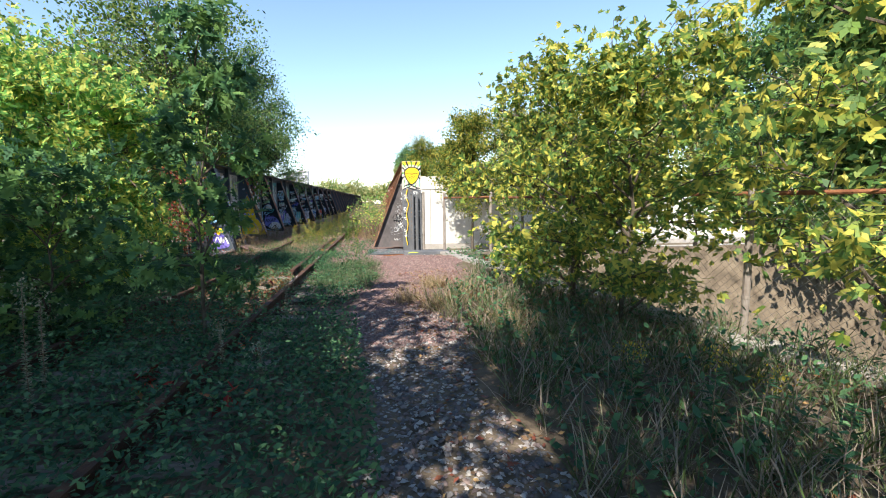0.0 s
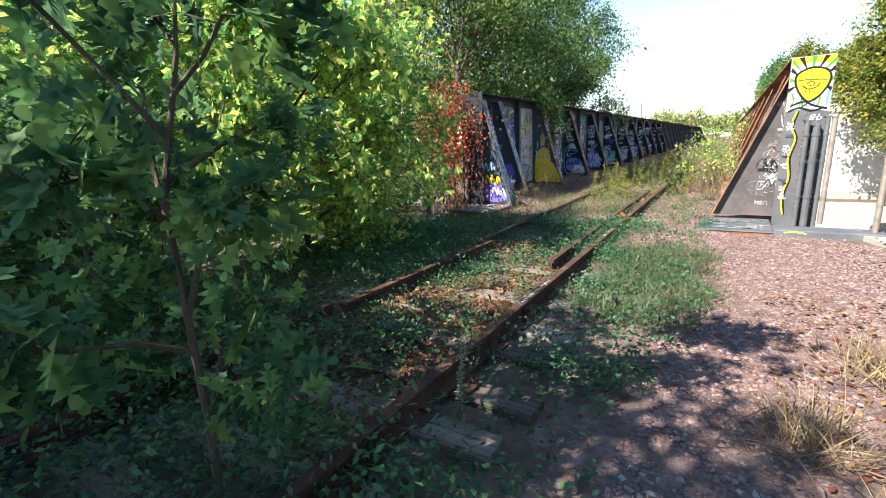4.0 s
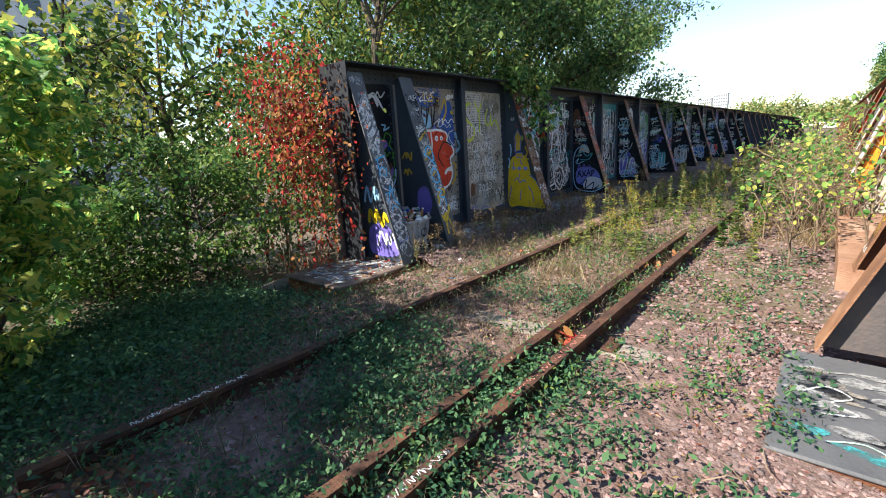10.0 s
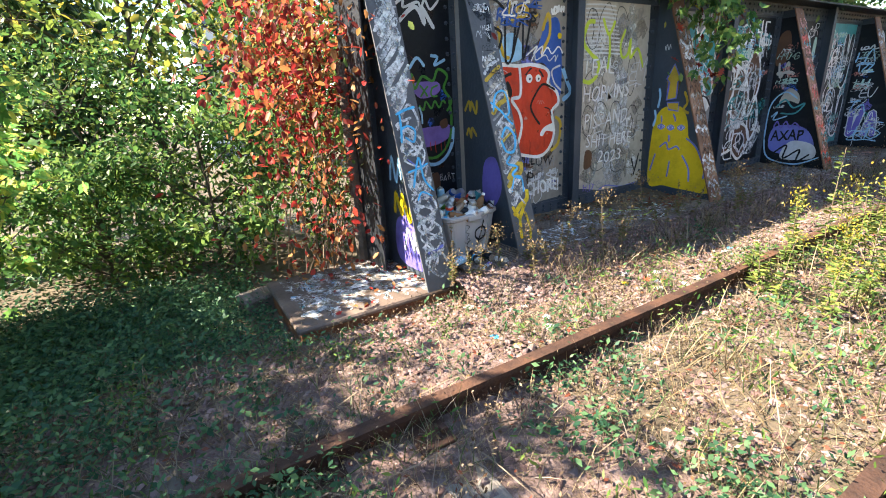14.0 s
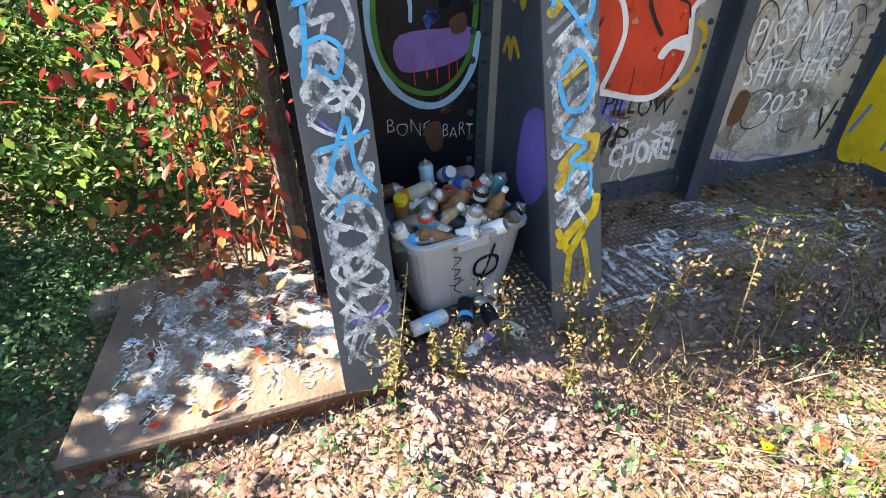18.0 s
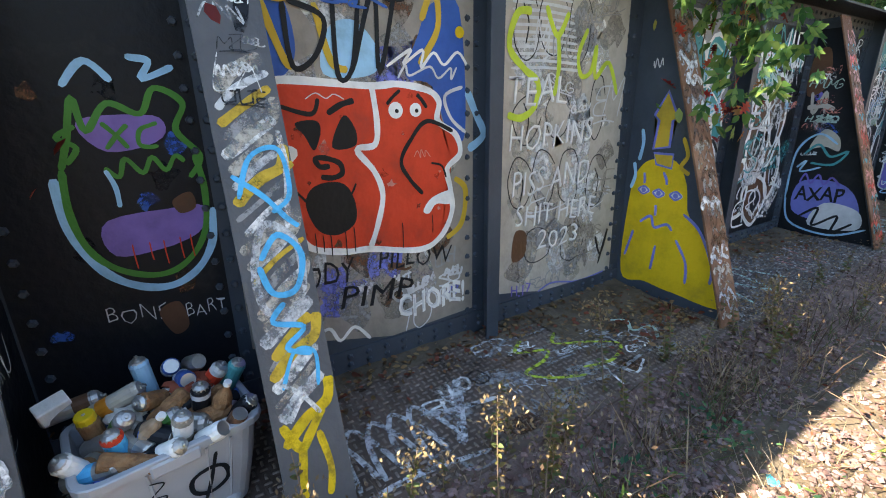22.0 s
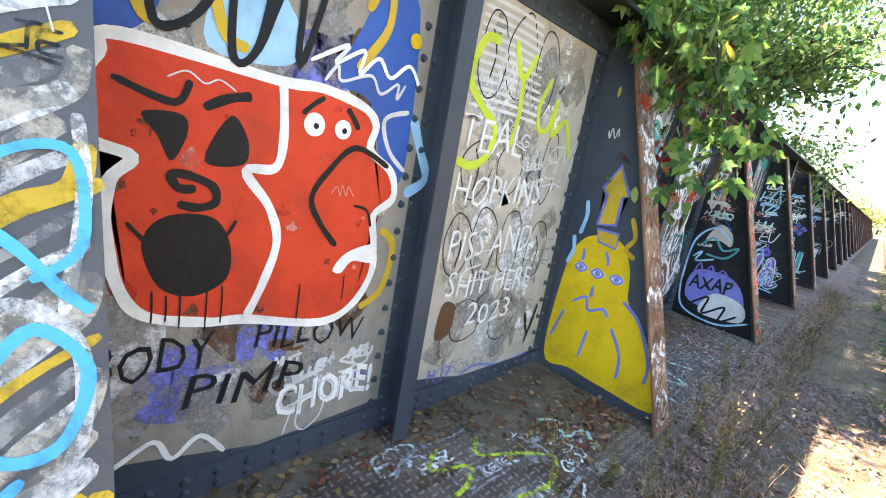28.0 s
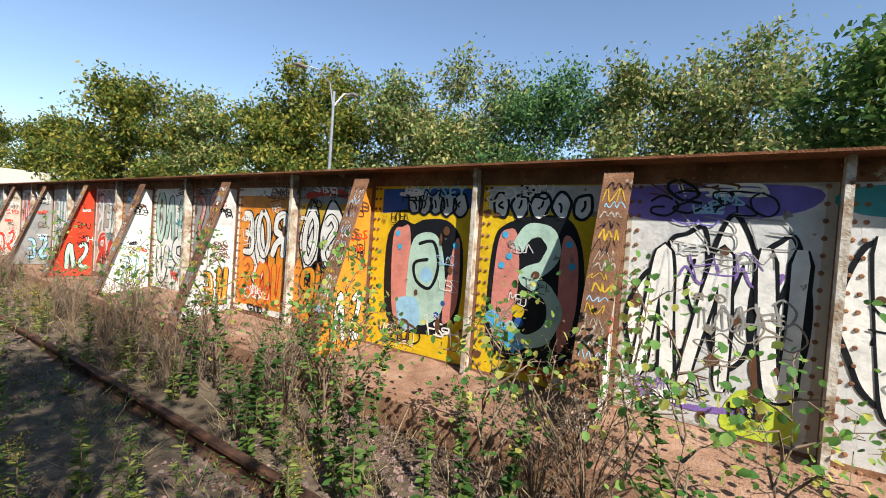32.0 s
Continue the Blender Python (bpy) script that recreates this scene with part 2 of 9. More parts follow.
# ---------------------------------------------------------------- mesh tools
def finish(bm, name, mat, smooth=False):
    me = bpy.data.meshes.new(name)
    bm.to_mesh(me)
    bm.free()
    if mat:
        me.materials.append(mat)
    if smooth:
        me.polygons.foreach_set("use_smooth", [True] * len(me.polygons))
    return me


def part(name, bm, mat, parent=None, label="", smooth=False):
    """Links a bmesh (or mesh) as one object under a thing or part."""
    me = finish(bm, name, mat, smooth) if isinstance(bm, bmesh.types.BMesh) else bm
    ob = new(name, me)
    if parent:
        ob.parent = parent
    if label:
        ob["label"] = label
    return ob


def empty(name, x=0, y=0, z=0):
    ob = new(name)
    ob.empty_display_size = 0.1
    ob.location = (x, y, z)
    return ob


def thing(name, label, category, x=0, y=0, z=0, group="", kind=""):
    return tagged(empty(name, x, y, z), label, category, group, kind)


def box(bm, x0, x1, y0, y1, z0, z1, bevel=0.0):
    vs = [bm.verts.new(p) for p in ((x0, y0, z0), (x1, y0, z0), (x1, y1, z0), (x0, y1, z0), (x0, y0, z1), (x1, y0, z1), (x1, y1, z1), (x0, y1, z1))]
    fs = [bm.faces.new([vs[i] for i in f]) for f in ((3, 2, 1, 0), (4, 5, 6, 7), (0, 1, 5, 4), (1, 2, 6, 5), (2, 3, 7, 6), (3, 0, 4, 7))]
    if bevel:
        es = list({e for f in fs for e in f.edges})
        bmesh.ops.bevel(bm, geom=es, offset=bevel, segments=1, affect="EDGES")
    return bm


def B(*a, bevel=0.0):
    return box(bmesh.new(), *a, bevel=bevel)


def prism(bm, pts, way):
    """A flat polygon given thickness along way."""
    a = [bm.verts.new(p) for p in pts]
    b = [bm.verts.new(Vector(p) + Vector(way)) for p in pts]
    bm.faces.new(a)
    bm.faces.new(b[::-1])
    for i in range(len(a)):
        j = (i + 1) % len(a)
        bm.faces.new((a[j], a[i], b[i], b[j]))
    bmesh.ops.recalc_face_normals(bm, faces=bm.faces)
    return bm


def tube(bm, pts, radii, seg=6, cap=True):
    """A tapered tube along points."""
    pts = [Vector(p) for p in pts]
    if not hasattr(radii, "__len__"):
        radii = [radii] * len(pts)
    rings = []
    for i, p in enumerate(pts):
        d = (pts[min(i + 1, len(pts) - 1)] - pts[max(i - 1, 0)]).normalized()
        u = d.cross(Vector((0, 0, 1)))
        u = u.normalized() if u.length > 0.05 else d.cross(Vector((1, 0, 0))).normalized()
        v = d.cross(u)
        rings.append([bm.verts.new(p + (u * math.cos(k * math.tau / seg) + v * math.sin(k * math.tau / seg)) * radii[i]) for k in range(seg)])
    for a, b in zip(rings, rings[1:]):
        for k in range(seg):
            bm.faces.new((a[k], a[(k + 1) % seg], b[(k + 1) % seg], b[k]))
    if cap:
        bm.faces.new(rings[0][::-1])
        bm.faces.new(rings[-1])
    return bm


def lathe(bm, prof, at=(0, 0, 0), seg=16, m=None):
    """A turned shape from (radius, height) pairs."""
    rings = []
    for r, z in prof:
        ring = []
        for k in range(seg):
            a = k * math.tau / seg
            p = Vector((r * math.cos(a), r * math.sin(a), z))
            p = (m @ p) if m else p + Vector(at)
            ring.append(bm.verts.new(p))
        rings.append(ring)
    for a, b in zip(rings, rings[1:]):
        for k in range(seg):
            bm.faces.new((a[k], a[(k + 1) % seg], b[(k + 1) % seg], b[k]))
    bm.faces.new(rings[0][::-1])
    bm.faces.new(rings[-1])
    return bm


def bulk(name, verts, faces, mat, smooth=False):
    """A large mesh from arrays: verts (n, 3), faces (m, k)."""
    verts, faces = np.asarray(verts, dtype=np.float32), np.asarray(faces, dtype=np.int32)
    me = bpy.data.meshes.new(name)
    k = faces.shape[1]
    me.vertices.add(len(verts))
    me.vertices.foreach_set("co", verts.ravel())
    me.loops.add(faces.size)
    me.loops.foreach_set("vertex_index", faces.ravel())
    me.polygons.add(len(faces))
    me.polygons.foreach_set("loop_start", np.arange(0, faces.size, k, dtype=np.int32))
    me.update(calc_edges=True)
    me.validate()
    me.materials.append(mat)
    return me


LEAF = {   # outline in the leaf's own plane (along, across), folded at the midrib
    "oval": ([(0, 0), (0.35, 0.26), (0.75, 0.2), (1, 0), (0.75, -0.2), (0.35, -0.26)], [(0, 3, 2, 1), (0, 5, 4, 3)]),
    "slim": ([(0, 0), (0.3, 0.13), (0.7, 0.11), (1, 0), (0.7, -0.11), (0.3, -0.13)], [(0, 3, 2, 1), (0, 5, 4, 3)]),
    "round": ([(0, 0), (0.25, 0.4), (0.7, 0.38), (1, 0), (0.7, -0.38), (0.25, -0.4)], [(0, 3, 2, 1), (0, 5, 4, 3)]),
    "lobed": ([(0, 0), (0.22, 0), (0.48, 0), (0.74, 0), (1, 0), (0.13, 0.05), (0.24, 0.22), (0.36, 0.09), (0.50, 0.36), (0.60, 0.12), (0.77, 0.30), (0.82, 0.08), (0.95, 0.10),
               (0.13, -0.05), (0.24, -0.22), (0.36, -0.09), (0.50, -0.36), (0.60, -0.12), (0.77, -0.30), (0.82, -0.08), (0.95, -0.10)],
              [(0, 1, 6, 5), (1, 2, 7, 6), (1, 2, 8, 7), (2, 3, 9, 8), (2, 3, 10, 9), (3, 4, 12, 11), (0, 13, 14, 1), (1, 14, 15, 2), (1, 15, 16, 2), (2, 16, 17, 3), (2, 17, 18, 3), (3, 19, 20, 4)]),
    "compound": ([(0.0, 0), (0.60, 0.15), (1.0, 0), (0.60, -0.15), (0.45, 0), (0.72, 0.18), (0.80, 0.42), (0.50, 0.30), (0.45, 0), (0.72, -0.18), (0.80, -0.42), (0.50, -0.30), (0.22, 0), (0.46, 0.16), (0.54, 0.38), (0.26, 0.27), (0.22, 0), (0.46, -0.16), (0.54, -0.38), (0.26, -0.27)], [(0, 3, 2, 1), (4, 5, 6, 7), (8, 11, 10, 9), (12, 13, 14, 15), (16, 19, 18, 17)]),
    "kite": ([(0, 0), (0.5, 0.25), (1, 0), (0.5, -0.25)], [(0, 3, 2, 1)]),
    "blade": ([(0, 0.009), (0.55, 0.008), (1, 0.0), (1, 0.0), (0.55, -0.008), (0, -0.009)], [(0, 5, 4, 1), (1, 4, 3, 2)]),
}


def leaves(name, at, way, size, mat, shape="oval", rng=None, fold=0.25, droop=0.0):
    """Many leaves in one mesh: at (n, 3), way (n, 3), size (n,)."""
    rng = rng or np.random.default_rng(1)
    at, way = np.asarray(at, float), np.asarray(way, float)
    n = len(at)
    size = np.broadcast_to(np.asarray(size, float), (n,))
    way = way / (np.linalg.norm(way, axis=1, keepdims=True) + 1e-9)
    up = rng.normal(size=(n, 3)) * 0.6 + np.array([0, 0, 1.0])
    side = np.cross(way, up)
    side /= np.linalg.norm(side, axis=1, keepdims=True) + 1e-9
    nor = np.cross(side, way)
    out, fc = LEAF[shape]
    k = len(out)
    v = np.zeros((n, k, 3))
    for i, (a, c) in enumerate(out):
        lift = abs(c) * fold - a * a * droop
        v[:, i] = at + size[:, None] * (way * a + side * c + nor * lift)
        if shape == "blade":
            v[:, i, 2] -= size * a * a * droop
    f = (np.arange(n)[:, None, None] * k + np.array(fc)[None]).reshape(-1, 4)
    return bulk(name, v.reshape(-1, 3), f, mat)


def stones(name, at, size, mat, rng):
    """Angular stones, bedded in the ground."""
    n = len(at)
    base = np.array([(1, 0, 0), (-1, 0, 0), (0, 1, 0), (0, -1, 0), (0, 0, 1), (0, 0, -1)], float)
    tri = np.array([(0, 2, 4), (2, 1, 4), (1, 3, 4), (3, 0, 4), (2, 0, 5), (1, 3, 5)])
    v = base[None] * rng.uniform(0.6, 1.25, (n, 6, 1)) + rng.normal(0, 0.22, (n, 6, 3))
    a = rng.uniform(0, math.tau, n)
    c, s = np.cos(a), np.sin(a)
    v = np.stack([v[..., 0] * c[:, None] - v[..., 1] * s[:, None], v[..., 0] * s[:, None] + v[..., 1] * c[:, None], v[..., 2] * 0.62], -1)
    v = v * np.asarray(size)[:, None, None] + np.asarray(at)[:, None]
    f = (np.arange(n)[:, None, None] * 6 + tri[None]).reshape(-1, 3)
    return bulk(name, v.reshape(-1, 3), f, mat)

# ---------------------------------------------------------------- the ground
XL, XR = -2.86, 3.11           # webs of the two girders
ENDL, ENDR = 0.22, 0.02        # where the girders begin
TOP = 2.42                     # top of the girders above the rail head
DECK = 0.03                    # steel walkway plate
DECK_R = 0.12                  # walkway of the sunlit girder, silted up
BED = -0.20                    # top of the ballast
FAR = 96.0                     # where the bridge ends
ROAD = -5.6                    # street under the bridge


def lump(x, y, s=1.0):
    return noise.noise(Vector((x * s, y * s, 3.7)))


def edge_x(y):
    """The kerb line along the right of the embankment."""
    return 3.98 + max(0.0, -0.9 - y) * 0.232


def ground_height(x, y):
    """Embankment before the bridge, street cut below it, flat town beyond."""
    z = BED + 0.035 * lump(x, y, 0.9) + 0.02 * lump(x, y, 2.7)
    if -2.4 < x < 2.4 and y > -4.2:
        z += 0.075 * min(1.0, (y + 4.2) / 1.4) * min(1.0, (2.4 - abs(x)) / 0.6)
    if x < -1.7:
        z -= 0.20 * min(1.0, (-1.7 - x) / 2.0) + max(0.0, -x - 5.5) * 0.14 * (1 + 0.3 * lump(x, y, 0.2))
    if x > 2.0 and y < -0.6:
        z += 0.06 * min(1, (x - 2.0) / 1.5)
        d = max(0.0, x - edge_x(y) - 0.3)
        z -= d * 0.75 + max(0.0, d - 1.1) * 2.5
    z = max(z, ROAD)
    if x > 20:
        z = min(z, ROAD)
    if y > -0.2:
        cut = 1.0 if -2.9 < x < 3.3 else 0.0
        if not cut:
            k = min(1.0, (y + 0.2) / 1.6)
            z = z * (1 - k) + ROAD * k if x > 0 else z - 0.5 * min(1.0, max(0.0, y))
    return z


def grid_ground():
    xs = np.concatenate([-np.geomspace(900, 14, 26), np.arange(-12, 12.01, 0.3), np.geomspace(14, 900, 30)])
    ys = np.concatenate([-np.geomspace(600, 22, 20), np.arange(-20, 3.01, 0.3), np.arange(3.6, 14, 0.9), np.geomspace(15, 3000, 34)])
    v = [(x, y, ground_height(x, y)) for y in ys for x in xs]
    w = len(xs)
    f = [(j * w + i, j * w + i + 1, (j + 1) * w + i + 1, (j + 1) * w + i) for j in range(len(ys) - 1) for i in range(w - 1)]
    return bulk("ground", v, f, M_SOIL)


M_GRIT = material("ballast_grit", [(0.075, 0.05, 0.042), (0.14, 0.095, 0.083), (0.24, 0.165, 0.148)], scale=9, rough=0.95, bump=0.9, bump_scale=45)
ground = tagged(new("ground", grid_ground()), "brown soil embankment with gravel and leaf litter", "ground", kind="structure")

def ballast_bed():
    """Crushed stone sheet under the track and the path, thinning out to soil at a ragged edge."""
    ys = np.arange(-8.6, 0.31, 0.15)
    v, w = [], 21
    for y in ys:
        x0 = np.interp(y, [-8.6, -6.5, -4.2, -2.0, 0.3], [1.9, 1.3, -1.0, -1.7, -2.0]) + 0.35 * lump(1.7, y, 0.9)
        x1 = np.interp(y, [-8.6, -6.0, -4.0, 0.3], [3.0, 3.5, 4.2, 3.6]) + 0.25 * lump(5.2, y, 0.9)
        for k in np.linspace(0, 1, w):
            x = x0 + (x1 - x0) * k
            v.append((x, y, ground_height(x, y) + 0.012 * min(1, 8 * k, 8 * (1 - k)) - 0.004 + 0.006 * lump(x, y, 11)))
    f = [(j * w + i, j * w + i + 1, (j + 1) * w + i + 1, (j + 1) * w + i) for j in range(len(ys) - 1) for i in range(w - 1)]
    return bulk("ballast_bed", v, f, M_GRIT)


tagged(new("ballast_bed", ballast_bed()), "pinkish crushed stone bed under the track and path", "ground", kind="structure")
# ballast deck of the bridge: floor between the girders
deck_floor = tagged(part("bridge_floor", B(XL + 0.02, XR - 0.02, 0.3, FAR, BED - 0.35, BED + 0.045), M_GRIT), "ballast trough floor of the railway bridge", "floor", kind="structure")


# ---------------------------------------------------------------- the girders
def web_mesh(x, y0, y1, t=0.014):
    return B(x - t / 2, x + t / 2, y0, y1, -1.2, TOP - 0.03)


def rivets(bm, pts, way, r=0.016):
    """Domed rivet heads on a plate."""
    way = Vector(way)
    u = way.orthogonal().normalized()
    v = way.cross(u)
    for p in pts:
        p = Vector(p)
        a = [bm.verts.new(p + (u * math.cos(k * math.tau / 6) + v * math.sin(k * math.tau / 6)) * r) for k in range(6)]
        b = [bm.verts.new(p + way * r * 0.75 + (u * math.cos(k * math.tau / 6) + v * math.sin(k * math.tau / 6)) * r * 0.6) for k in range(6)]
        for k in range(6):
            bm.faces.new((a[k], a[(k + 1) % 6], b[(k + 1) % 6], b[k]))
        bm.faces.new(b)


M_STIFF = material("flaking_white_paint", [(0.16, 0.08, 0.05), (0.34, 0.27, 0.2), (0.55, 0.52, 0.47), (0.6, 0.58, 0.54)], scale=5, rough=0.7, bump=0.4, bump_scale=40, spots=((0.15, 0.065, 0.035), 6, 0.58))
M_DARKSTEEL = material("dark_weathered_steel", [(0.05, 0.045, 0.045), (0.085, 0.075, 0.075), (0.13, 0.10, 0.09)], scale=2.0, rough=0.6, bump=0.3, bump_scale=40, spots=((0.17, 0.085, 0.05), 2.6, 0.64))


def girder(side, y0, braces, stiffeners, m_web, m_flange, m_brace, label, deck):
    """One plate girder; side +1 stands at the right and faces left."""
    xw = XR if side > 0 else XL
    s = -side                       # way from the web to the track
    g = thing("plate_girder", label, "bridge girder", xw, y0, 0)
    inv = Matrix.Translation((-xw, -y0, 0))

    def add(name, bm, mat, parent=None, lab=""):
        bm.transform(inv)
        return part(name, bm, mat, parent or g, lab)
    add("web", web_mesh(xw, y0, FAR), m_web)
    bm = B(xw - 0.27, xw + 0.27, y0, FAR, TOP - 0.022, TOP)
    add("top_flange", bm, m_flange, lab="rusty steel top flange")
    bm = B(min(xw + s * 0.008, xw + s * 0.02), max(xw + s * 0.008, xw + s * 0.02), y0, FAR, TOP - 0.19, TOP - 0.024)
    add("flange_angle", bm, m_web)
    bm = B(min(xw + s * 0.008, xw + s * 0.02), max(xw + s * 0.008, xw + s * 0.02), y0, FAR, deck + 0.005, deck + 0.14)
    add("bottom_angle", bm, m_web)
    bm = bmesh.new()
    near = min(FAR, 16)
    for z in (TOP - 0.07, TOP - 0.14, deck + 0.05, deck + 0.1):
        rivets(bm, [(xw + s * 0.02, y, z) for y in np.arange(y0 + 0.1, near, 0.115)], (s, 0, 0), 0.02)
    for y in list(braces) + list(stiffeners):
        if y < near:
            for dy in (-0.075, 0.075, -0.14):
                rivets(bm, [(xw + s * 0.008, y + dy, z) for z in np.arange(0.2, TOP - 0.2, 0.125)], (s, 0, 0), 0.02)
    add("rivets", bm, m_web)["kind"] = "stuff"
    for i, y in enumerate(stiffeners):
        wide = 0.16
        bm = B(min(xw + s * 0.008, xw + s * wide), max(xw + s * 0.008, xw + s * wide), y - 0.006, y + 0.006, deck, TOP - 0.024)
        lo, hi = sorted((xw + s * (wide - 0.012), xw + s * wide))
        box(bm, lo, hi, y - (0.09 if side < 0 else 0.045), y - 0.006, deck, TOP - 0.024)
        add("stiffener", bm, m_web if side < 0 else M_STIFF, lab="" if side < 0 else "rusty stiffener with flaking white paint")
    for y in braces:
        add_brace(add, xw, s, y, deck if y > 1 else -0.06, M_DARKSTEEL if side > 0 and y < 1 else m_web, m_brace[0] if y < m_brace[2] else m_brace[1])
    return g


FOOT, FOOT_END = 0.93, 1.12     # how far a brace's foot stands off the web


def add_brace(add, xw, s, y, deck, m_plate, m_brace):
    top, foot, lift = xw + s * 0.2, xw + s * (FOOT_END if s < 0 and y < 1 else FOOT), deck + 0.005
    bm = prism(bmesh.new(), [(xw + s * 0.01, y, lift), (foot, y, lift), (top, y, TOP - 0.12), (xw + s * 0.01, y, TOP - 0.12)], (0, 0.012, 0))
    gusset = add("gusset_plate", bm, m_plate)
    # the inclined cover plate on the gusset's free edge
    a, b = Vector((foot, 0, lift)), Vector((top, 0, TOP - 0.12))
    d = (b - a).normalized()
    n = Vector((d.z * s, 0, -d.x * s)).normalized() * 0.014
    y0, y1 = y - 0.115, y + 0.125
    bm = prism(bmesh.new(), [(a.x, y0, a.z), (b.x, y0, b.z), (b.x, y1, b.z), (a.x, y1, a.z)], n)
    cover = add("brace_plate", bm, m_brace)
    return gusset, cover


L_BRACES = [0.36, 1.245] + [4.08 + 2.98 * i for i in range(31)]
L_STIFF = [2.67] + [5.57 + 2.98 * i for i in range(31)]
R_BRACES = [0.14, 1.55] + [4.57 + 3.04 * i for i in range(30)]
R_STIFF = [3.10] + [6.04 + 3.04 * i for i in range(30)]
girder_l = girder(-1, ENDL, L_BRACES, L_STIFF, M_BLUESTEEL, M_BLACKSTEEL, (M_GREYSTEEL, M_RUSTPAINT, 2.0), "dark blue riveted steel plate girder covered in graffiti", DECK)
girder_r = girder(1, ENDR, R_BRACES, R_STIFF, M_RUSTPAINT, M_RUST, (M_RUSTPAINT, M_RUSTPAINT, 0.0), "sunlit rusty riveted plate girder covered in graffiti", DECK_R)

# end cover plates and walkway plates
end_plate = tagged(part("end_plate", B(XR - 0.27, XR + 0.27, ENDR - 0.022, ENDR - 0.004, -0.22, TOP + 0.0), M_GREYSTEEL), "grey steel end plate of the girder with painted eye", "steel plate", kind="structure")
end_plate_l = tagged(part("end_plate", B(XL - 0.27, XL + 0.27, ENDL - 0.018, ENDL - 0.004, -0.2, TOP), M_BLACKSTEEL), "black steel end plate of the girder", "steel plate", kind="structure")


M_STUD = material("worn_plate_stud", [(0.10, 0.075, 0.062), (0.18, 0.14, 0.115), (0.27, 0.22, 0.185)], scale=1.3, rough=0.6, bump=0.2)
M_CHECKER = material("worn_checker_plate", [(0.055, 0.042, 0.035), (0.11, 0.08, 0.064), (0.18, 0.13, 0.105)], scale=2.6, rough=0.7, bump=0.3, bump_scale=60)


def walkway(x0, x1, y0, y1, z, label, mat, thick=0.02, studs=False):
    t = tagged(part("walkway_plate", B(x0, x1, y0, y1, z - thick, z, bevel=0.004), mat), label, "steel plate", kind="structure")
    if studs:      # raised checker pattern
        st, n = 0.042, 0
        xs, ys = np.meshgrid(np.arange(x0 + 0.03, x1 - 0.02, st), np.arange(y0 + 0.03, y1 - 0.02, st))
        xs, ys = xs.ravel(), ys.ravel()
        turn = ((np.round((xs - x0) / st) + np.round((ys - y0) / st)) % 2).astype(bool)
        a = np.where(turn, 0.016, 0.006)[:, None]
        b = np.where(turn, 0.006, 0.016)[:, None]
        corner = np.array([(1, 1), (-1, 1), (-1, -1), (1, -1)])
        lo = np.stack([xs[:, None] + a * corner[:, 0], ys[:, None] + b * corner[:, 1], np.full((len(xs), 4), z)], -1)
        hi = lo * 1.0
        hi[..., 0] = xs[:, None] + (a - 0.003) * corner[:, 0]
        hi[..., 1] = ys[:, None] + (b - 0.003) * corner[:, 1]
        hi[..., 2] = z + 0.006
        v = np.concatenate([lo, hi], 1).reshape(-1, 3)
        q = np.array([(4, 5, 6, 7), (0, 1, 5, 4), (1, 2, 6, 5), (2, 3, 7, 6), (3, 0, 4, 7)])
        f = (np.arange(len(xs))[:, None, None] * 8 + q[None]).reshape(-1, 4)
        part("checker_studs", bulk("checker_studs", v, f, M_STUD), M_STUD, t)["kind"] = "stuff"
    return t


for i in range(12):
    y = 0.62 + i * 8.0
    walkway(XL + 0.022, XL + FOOT + 0.10, y, min(y + 7.98, FAR), DECK - 0.002, "worn rusty checker plate walkway beside the graffiti-covered girder", M_CHECKER, 0.02, i == 0)
    walkway(XR - FOOT - 0.10, XR - 0.022, y + 1.2, min(y + 9.18, FAR), DECK_R - 0.002, "rust-coloured silted walkway beside the sunlit girder", M_RUSTDECK, 0.3)
# bearing slabs at the girders' ends
slab_l = thing("bearing_slab", "checker plate slab with paint splashes and coloured-in sun dapples on a timber sill", "steel slab", -2.50, -0.06, -0.17)
part("top_plate", B(-0.52, 0.55, -0.66, 0.70, 0.06, 0.10, bevel=0.012), M_CHECKER, slab_l)
part("edge_beam", B(-0.50, 0.53, -0.63, 0.70, -0.12, 0.058), M_RUST, slab_l, "rusty edge beam")
slab_r = thing("bearing_slab", "paint-splashed steel bearing slab with rusty edge", "steel slab", 2.35, -0.51, -0.205)
part("top_plate", B(-0.52, 0.47, -0.60, 0.62, 0.075, 0.10, bevel=0.01), M_GREYSTEEL, slab_r)
part("edge_beam", B(-0.51, 0.46, -0.585, 0.62, -0.08, 0.073), M_RUST, slab_r, "rusty edge beam")
sill = tagged(part("timber_sill", B(-0.12, 0.12, -0.55, 0.55, -0.12, 0.13, bevel=0.02), M_TIE), "split weathered timber sill beside the slab", "timber")
sill.matrix_basis = pose(-3.16, -0.40, -0.3, 0, 3, 8)

# ---------------------------------------------------------------- the track
def rail_profile(h=0.15):
    """Half-outline of a flat-bottomed rail, head at z = 0."""
    return [(-0.035, 0), (0.035, 0), (0.036, -0.03), (0.010, -0.045), (0.009, -0.115), (0.062, -0.132), (0.062, -h), (-0.062, -h), (-0.062, -0.132), (-0.009, -0.115), (-0.010, -0.045), (-0.036, -0.03)]


